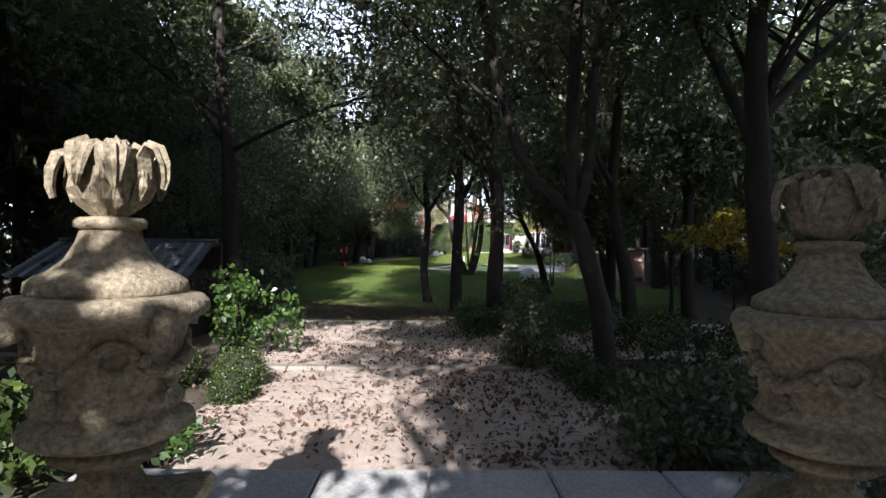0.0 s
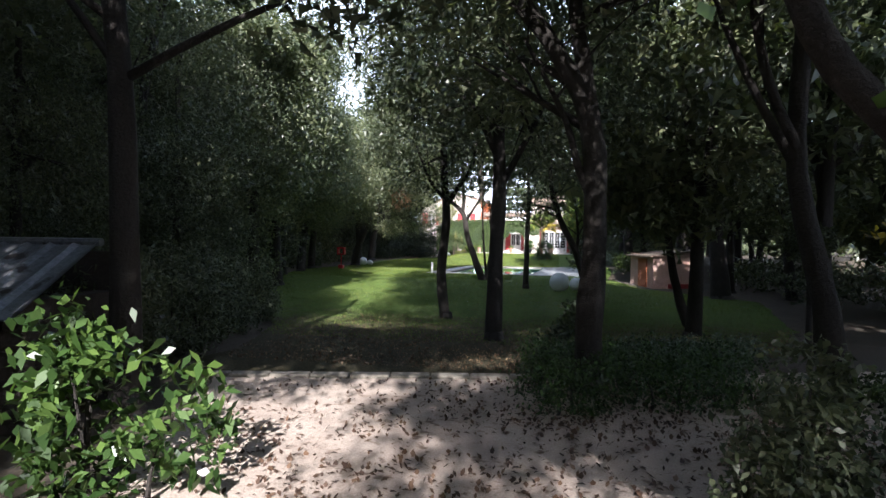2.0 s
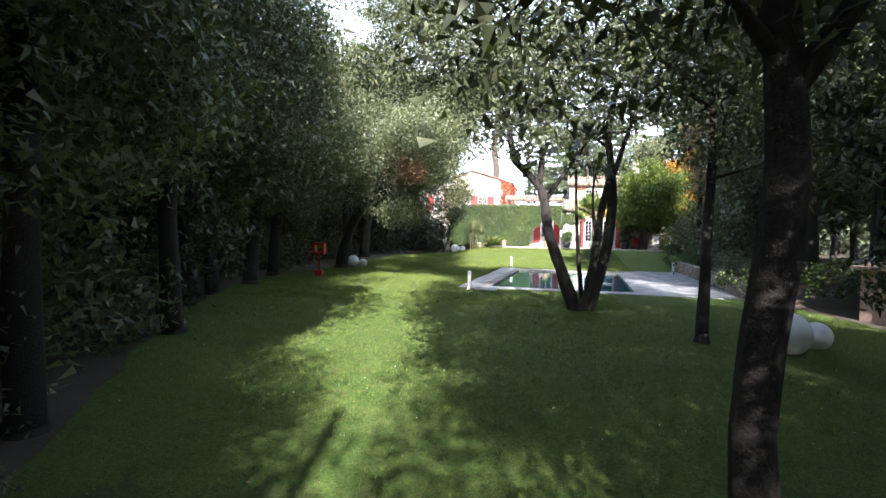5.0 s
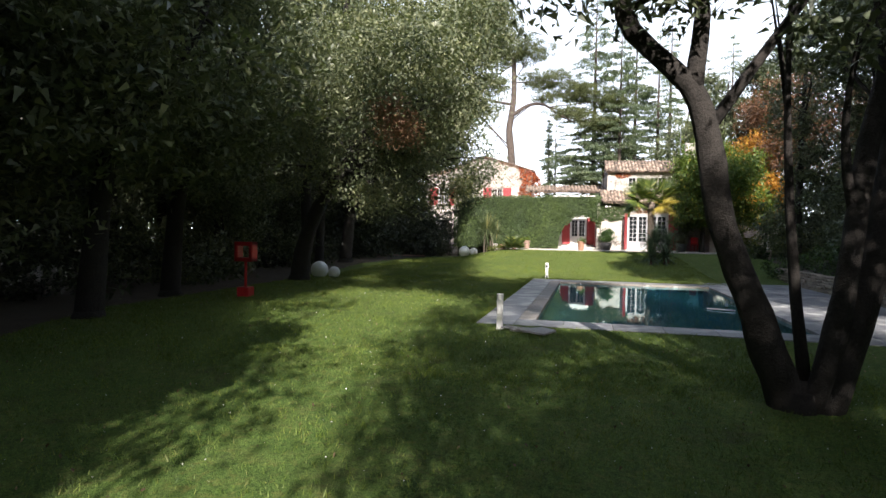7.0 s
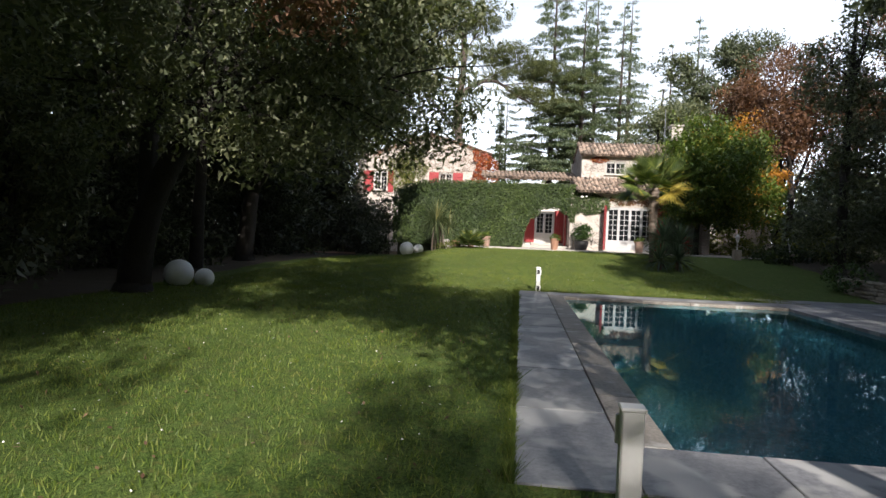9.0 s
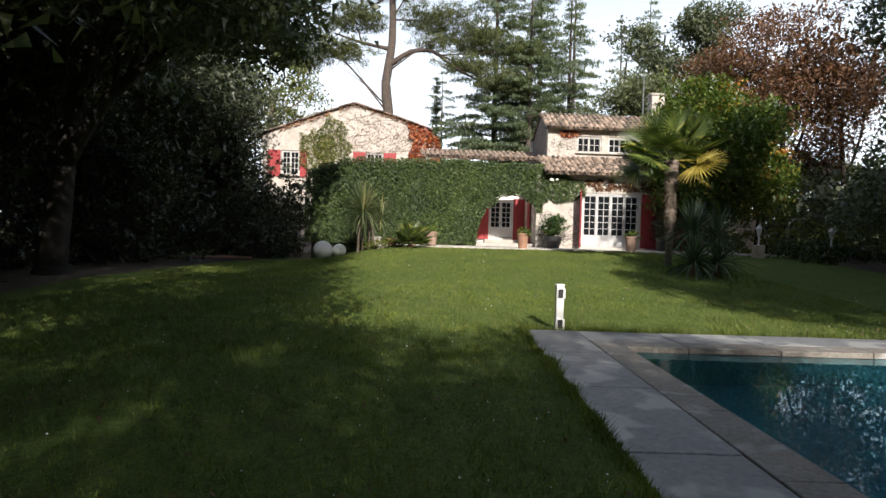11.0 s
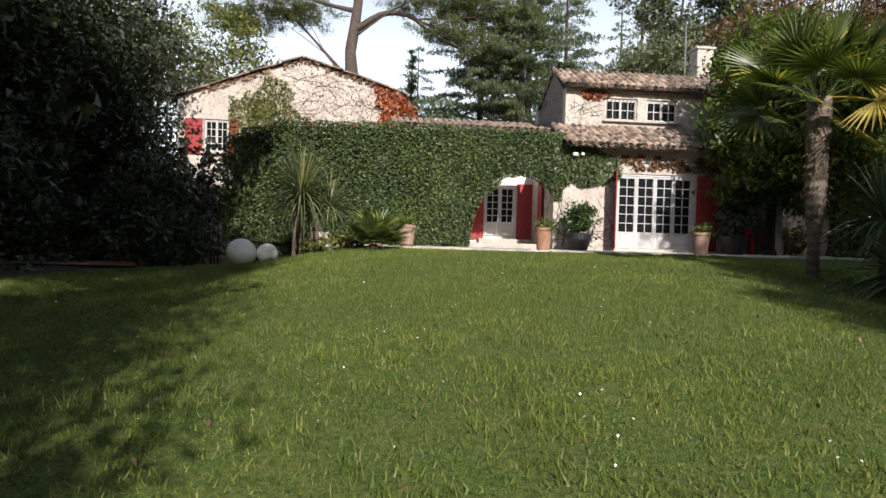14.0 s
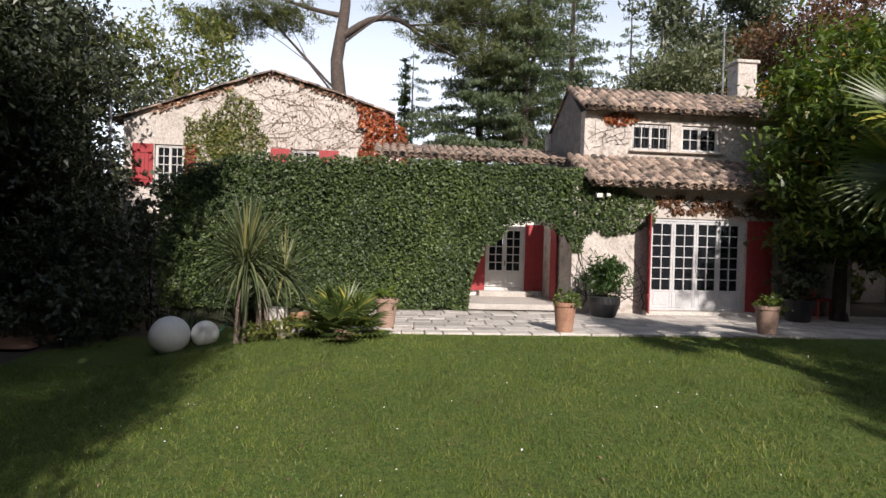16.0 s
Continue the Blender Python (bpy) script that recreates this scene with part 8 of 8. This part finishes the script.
make_bush("low_hedge", (0, 0, 0.13), "low dark hedge edging the gravel", hb, 15000, 0.022, M_box, 125, "hedge", 9, sigma=0.06, shell=0.6)
for i in range(8):
    make_bush("small_shrub", at_ground(8.5 + 0.33 * i, 0.85 + 0.09 * i), "small dark clipped shrub in a row", [(0, 0, 0.22, 0.12, 0.12, 0.24), (0, 0, 0.42, 0.1, 0.1, 0.14)], 320, 0.032, M_oak, 130 + i, "shrub", 2, "row of small shrubs", 0.04, 0.5)
hb = [(8.55 + 0.42 * i, 2.1 + 0.1 * i, 0.24, 0.36, 0.28, 0.24) for i in range(6)] + [(8.5 + 0.42 * i, 3.7 + 0.25 * i, 0.17, 0.34, 0.3, 0.18) for i in range(3)]
make_bush("low_hedge", (0, 0, 0.13), "loose leafy hedge behind the row of shrubs", hb, 5200, 0.036, M_box, 140, "hedge", 9, sigma=0.1, shell=0.5)
hb = [(5.95 + 0.42 * i, 5.15 + 0.2 * i, 0.16, 0.34, 0.36, 0.22) for i in range(5)] + [(6.3 + 0.5 * i, 5.8 + 0.25 * i, 0.1, 0.36, 0.36, 0.2) for i in range(6)]
make_bush("variegated_shrubs", (0, 0, 0.05), "low pale variegated shrubs at the lawn's edge", hb, 5200, 0.036, M_lavender, 141, "shrub", 6, sigma=0.1, shell=0.5)
make_bush("dark_bush", at_ground(6.1, 6.5), "small dark bush at the lawn's edge", [(0, 0, 0.35, 0.3, 0.3, 0.38), (0.1, 0, 0.7, 0.2, 0.2, 0.25)], 1100, 0.045, M_oak, 142)
for k, (x, y, r, h) in enumerate(((0.75, 3.1, 0.75, 1.5), (0.35, 4.7, 0.8, 1.6), (-0.3, 6.3, 0.8, 1.7), (-0.9, 8.0, 0.8, 1.5), (0.9, 2.2, 0.6, 1.1), (-1.7, 10.4, 0.8, 1.3), (-3.3, 13.2, 0.9, 1.3))):
    make_bush("evergreen_shrub", at_ground(x, y), "dark evergreen shrub at the wood's edge", [(0, 0, h * 0.3, r, r, h * 0.32), (0.1, 0, h * 0.65, r * 0.75, r * 0.75, h * 0.3)], 6500, 0.036, M_oak, 150 + k, group="shrubs at the wood's edge", tri=True)
lt = thing("topiary", at_ground(10.2, 8.7), "dark lollipop topiary clipped to a ball on a bare stem", "topiary")
part("stem", Build().tube([(0, 0, -0.1), (0.02, 0, 0.8), (0, 0, 1.8)], [0.06, 0.05, 0.05], 8), M_bark, lt)
rng = np.random.default_rng(143)
part("ball", leaf_mesh("ball", clump_points([(0, 0, 2.0, 0.4, 0.4, 0.34)], 2200, rng, 12, 0.04, 0.8), 0.04, rng), M_oak, lt)
make_tree("maple_sapling", at_ground(10.6, 5.0), "young maple with a spray of yellow leaves", [([(0, 0, -0.1), (0.05, 0, 0.9), (-0.2, 0, 2.2)], 0.03, 0.012), ([(0, 0, 1.1), (-0.4, -0.1, 1.5), (-0.8, -0.2, 1.7)], 0.015, 0.008), ([(0, 0, 1.0), (0.4, -0.1, 1.4), (0.8, -0.2, 1.5)], 0.015, 0.008)],
          [(-0.6, -0.2, 1.8, 0.55, 0.4, 0.2), (0.5, -0.2, 1.6, 0.6, 0.4, 0.22), (-0.1, 0, 2.1, 0.4, 0.4, 0.2)], 900, 0.06, M_yellow, seed=144, limbs=6, sigma=0.1, per=10)
make_tree("oak_sapling", at_ground(7.15, 20.6), "thin-stemmed young oak near the white globes", [([(0, 0, -0.1), (0.05, 0, 0.9), (0.1, 0, 2.2)], 0.04, 0.015), ([(-0.02, 0, 0), (-0.12, 0, 0.9), (-0.1, 0, 1.9)], 0.03, 0.012)],
          [(0, 0, 1.9, 0.7, 0.6, 0.4), (-0.6, 0, 1.5, 0.5, 0.4, 0.3), (0.4, 0, 2.5, 0.7, 0.6, 0.4)], 1300, 0.07, M_oak, seed=145, limbs=6, sigma=0.12, per=10)

# ---- grass blades and fallen leaves ----


def blade_mesh(name, xyz, height, rng):
    n = len(xyz)
    an = rng.uniform(0, 2 * np.pi, n)
    lean = rng.normal(size=(n, 2)) * 0.45
    clump = np.array([noise.noise(Vector((x * 2.3, y * 2.3, 3))) + 0.8 * noise.noise(Vector((x * 7, y * 7, 8))) for x, y, _ in xyz])
    h = height * rng.uniform(0.55, 1.25, n) * np.clip(1.0 + 1.1 * clump, 0.35, 2.1)
    w = 0.0038 * rng.uniform(0.7, 1.5, n)
    s = np.stack([np.cos(an) * w, np.sin(an) * w, np.zeros(n)], 1)
    tip = xyz + np.stack([lean[:, 0] * h, lean[:, 1] * h, h], 1)
    v = np.empty((n, 3, 3))
    v[:, 0], v[:, 1], v[:, 2] = xyz - s, xyz + s, tip
    me = bpy.data.meshes.new(name)
    me.vertices.add(3 * n)
    me.vertices.foreach_set("co", v.reshape(-1).astype(np.float32))
    me.loops.add(3 * n)
    me.loops.foreach_set("vertex_index", np.arange(3 * n, dtype=np.int32))
    me.polygons.add(n)
    me.polygons.foreach_set("loop_start", np.arange(0, 3 * n, 3, dtype=np.int32))
    me.update(calc_edges=True)
    return me


def scatter(n, y0, y1, rng, keep, dz=0.0):
    pts = []
    while len(pts) < n:
        y = rng.uniform(y0, y1)
        a, c = lawn_left(y), lawn_right(y)
        x = rng.uniform(a, c)
        if keep(x, y):
            pts.append((x, y, ground_z(x, y) + 0.012 + dz))
    return np.array(pts)


def on_grass(x, y):
    return not in_paving(x, y, 0.02) and not (y > 29 and x > 7.4) and not (y > 54.68 and x > -3.6)


rng = np.random.default_rng(301)
edge = []
for _ in range(9000):
    q = rng.uniform(-0.75, 11.1)
    u = (-1.05 - rng.exponential(0.03), q, 0) if rng.uniform() < 0.7 else (rng.uniform(-1.05, 5.1), 11.1 + rng.exponential(0.03), 0)
    w = POOL @ Vector(u)
    edge.append((w.x, w.y, ground_z(w.x, w.y) + 0.012))
tagged(part("grass", blade_mesh("grass", np.array(edge), 0.075, rng), M_grass), "long untrimmed grass along the paving's edge", "grass", kind="stuff")
gp = np.concatenate([scatter(190000, 40.5, 54.9, rng, lambda x, y: on_grass(x, y) and abs(x + 1.5) < 7.5), scatter(95000, 26.5, 41, rng, lambda x, y: on_grass(x, y) and x < 3.5),
                     scatter(90000, 8, 28, rng, lambda x, y: on_grass(x, y) and (y > 17 or rng.uniform() < 0.35))])
tagged(part("grass", blade_mesh("grass", gp, 0.042, rng), M_grass), "short green lawn grass", "grass", kind="stuff")
rng = np.random.default_rng(302)
lp = np.concatenate([scatter(5200, 4.6, 22, rng, on_grass, 0.02), scatter(9000, 4.6, 14.5, rng, lambda x, y: x > 1.2 - 0.12 * (y - 5) + 0.8 * noise.noise(Vector((x * 0.6, y * 0.6, 2))), 0.02)])
lp2 = scatter(2600, 18, 54, rng, on_grass, 0.03)
gx_ = rng.uniform(2.6, 8.5, 24000)
gy_ = rng.uniform(-3.0, 4.6, 24000)
dens = np.array([0.5 + 0.5 * noise.noise(Vector((x * 1.3, y * 1.3, 5))) + 0.10 * (x - 5) for x, y in zip(gx_, gy_)])
ok = (rng.uniform(0, 1, 24000) < dens ** 1.6) & np.array([y < gravel_far(x) - 0.1 and y > -3.3 + 0.21 * (x - 5) for x, y in zip(gx_, gy_)])
lp3 = np.array([(x, y, ground_z(x, y) + 0.036) for x, y in zip(gx_[ok], gy_[ok])])
tagged(part("fallen_leaves", leaf_mesh("fallen_leaves", np.concatenate([lp, lp2]), 0.02, rng, 0.93, 1.7, 0.5), M_dead), "brown fallen oak leaves", "fallen leaves", kind="stuff")
tagged(part("fallen_leaves", leaf_mesh("fallen_leaves", lp3, 0.028, rng, 0.9, 1.7, 0.6), M_rustleaf), "dark brown fallen leaves on the gravel", "fallen leaves", kind="stuff")
rng = np.random.default_rng(303)
dp = scatter(2200, 17, 53.5, rng, on_grass, 0.025)
tagged(part("daisies", leaf_mesh("daisies", dp, 0.014, rng, 0.95, 1.0, 0.5), M_bollard), "tiny white daisies scattered in the lawn", "daisies", kind="stuff")
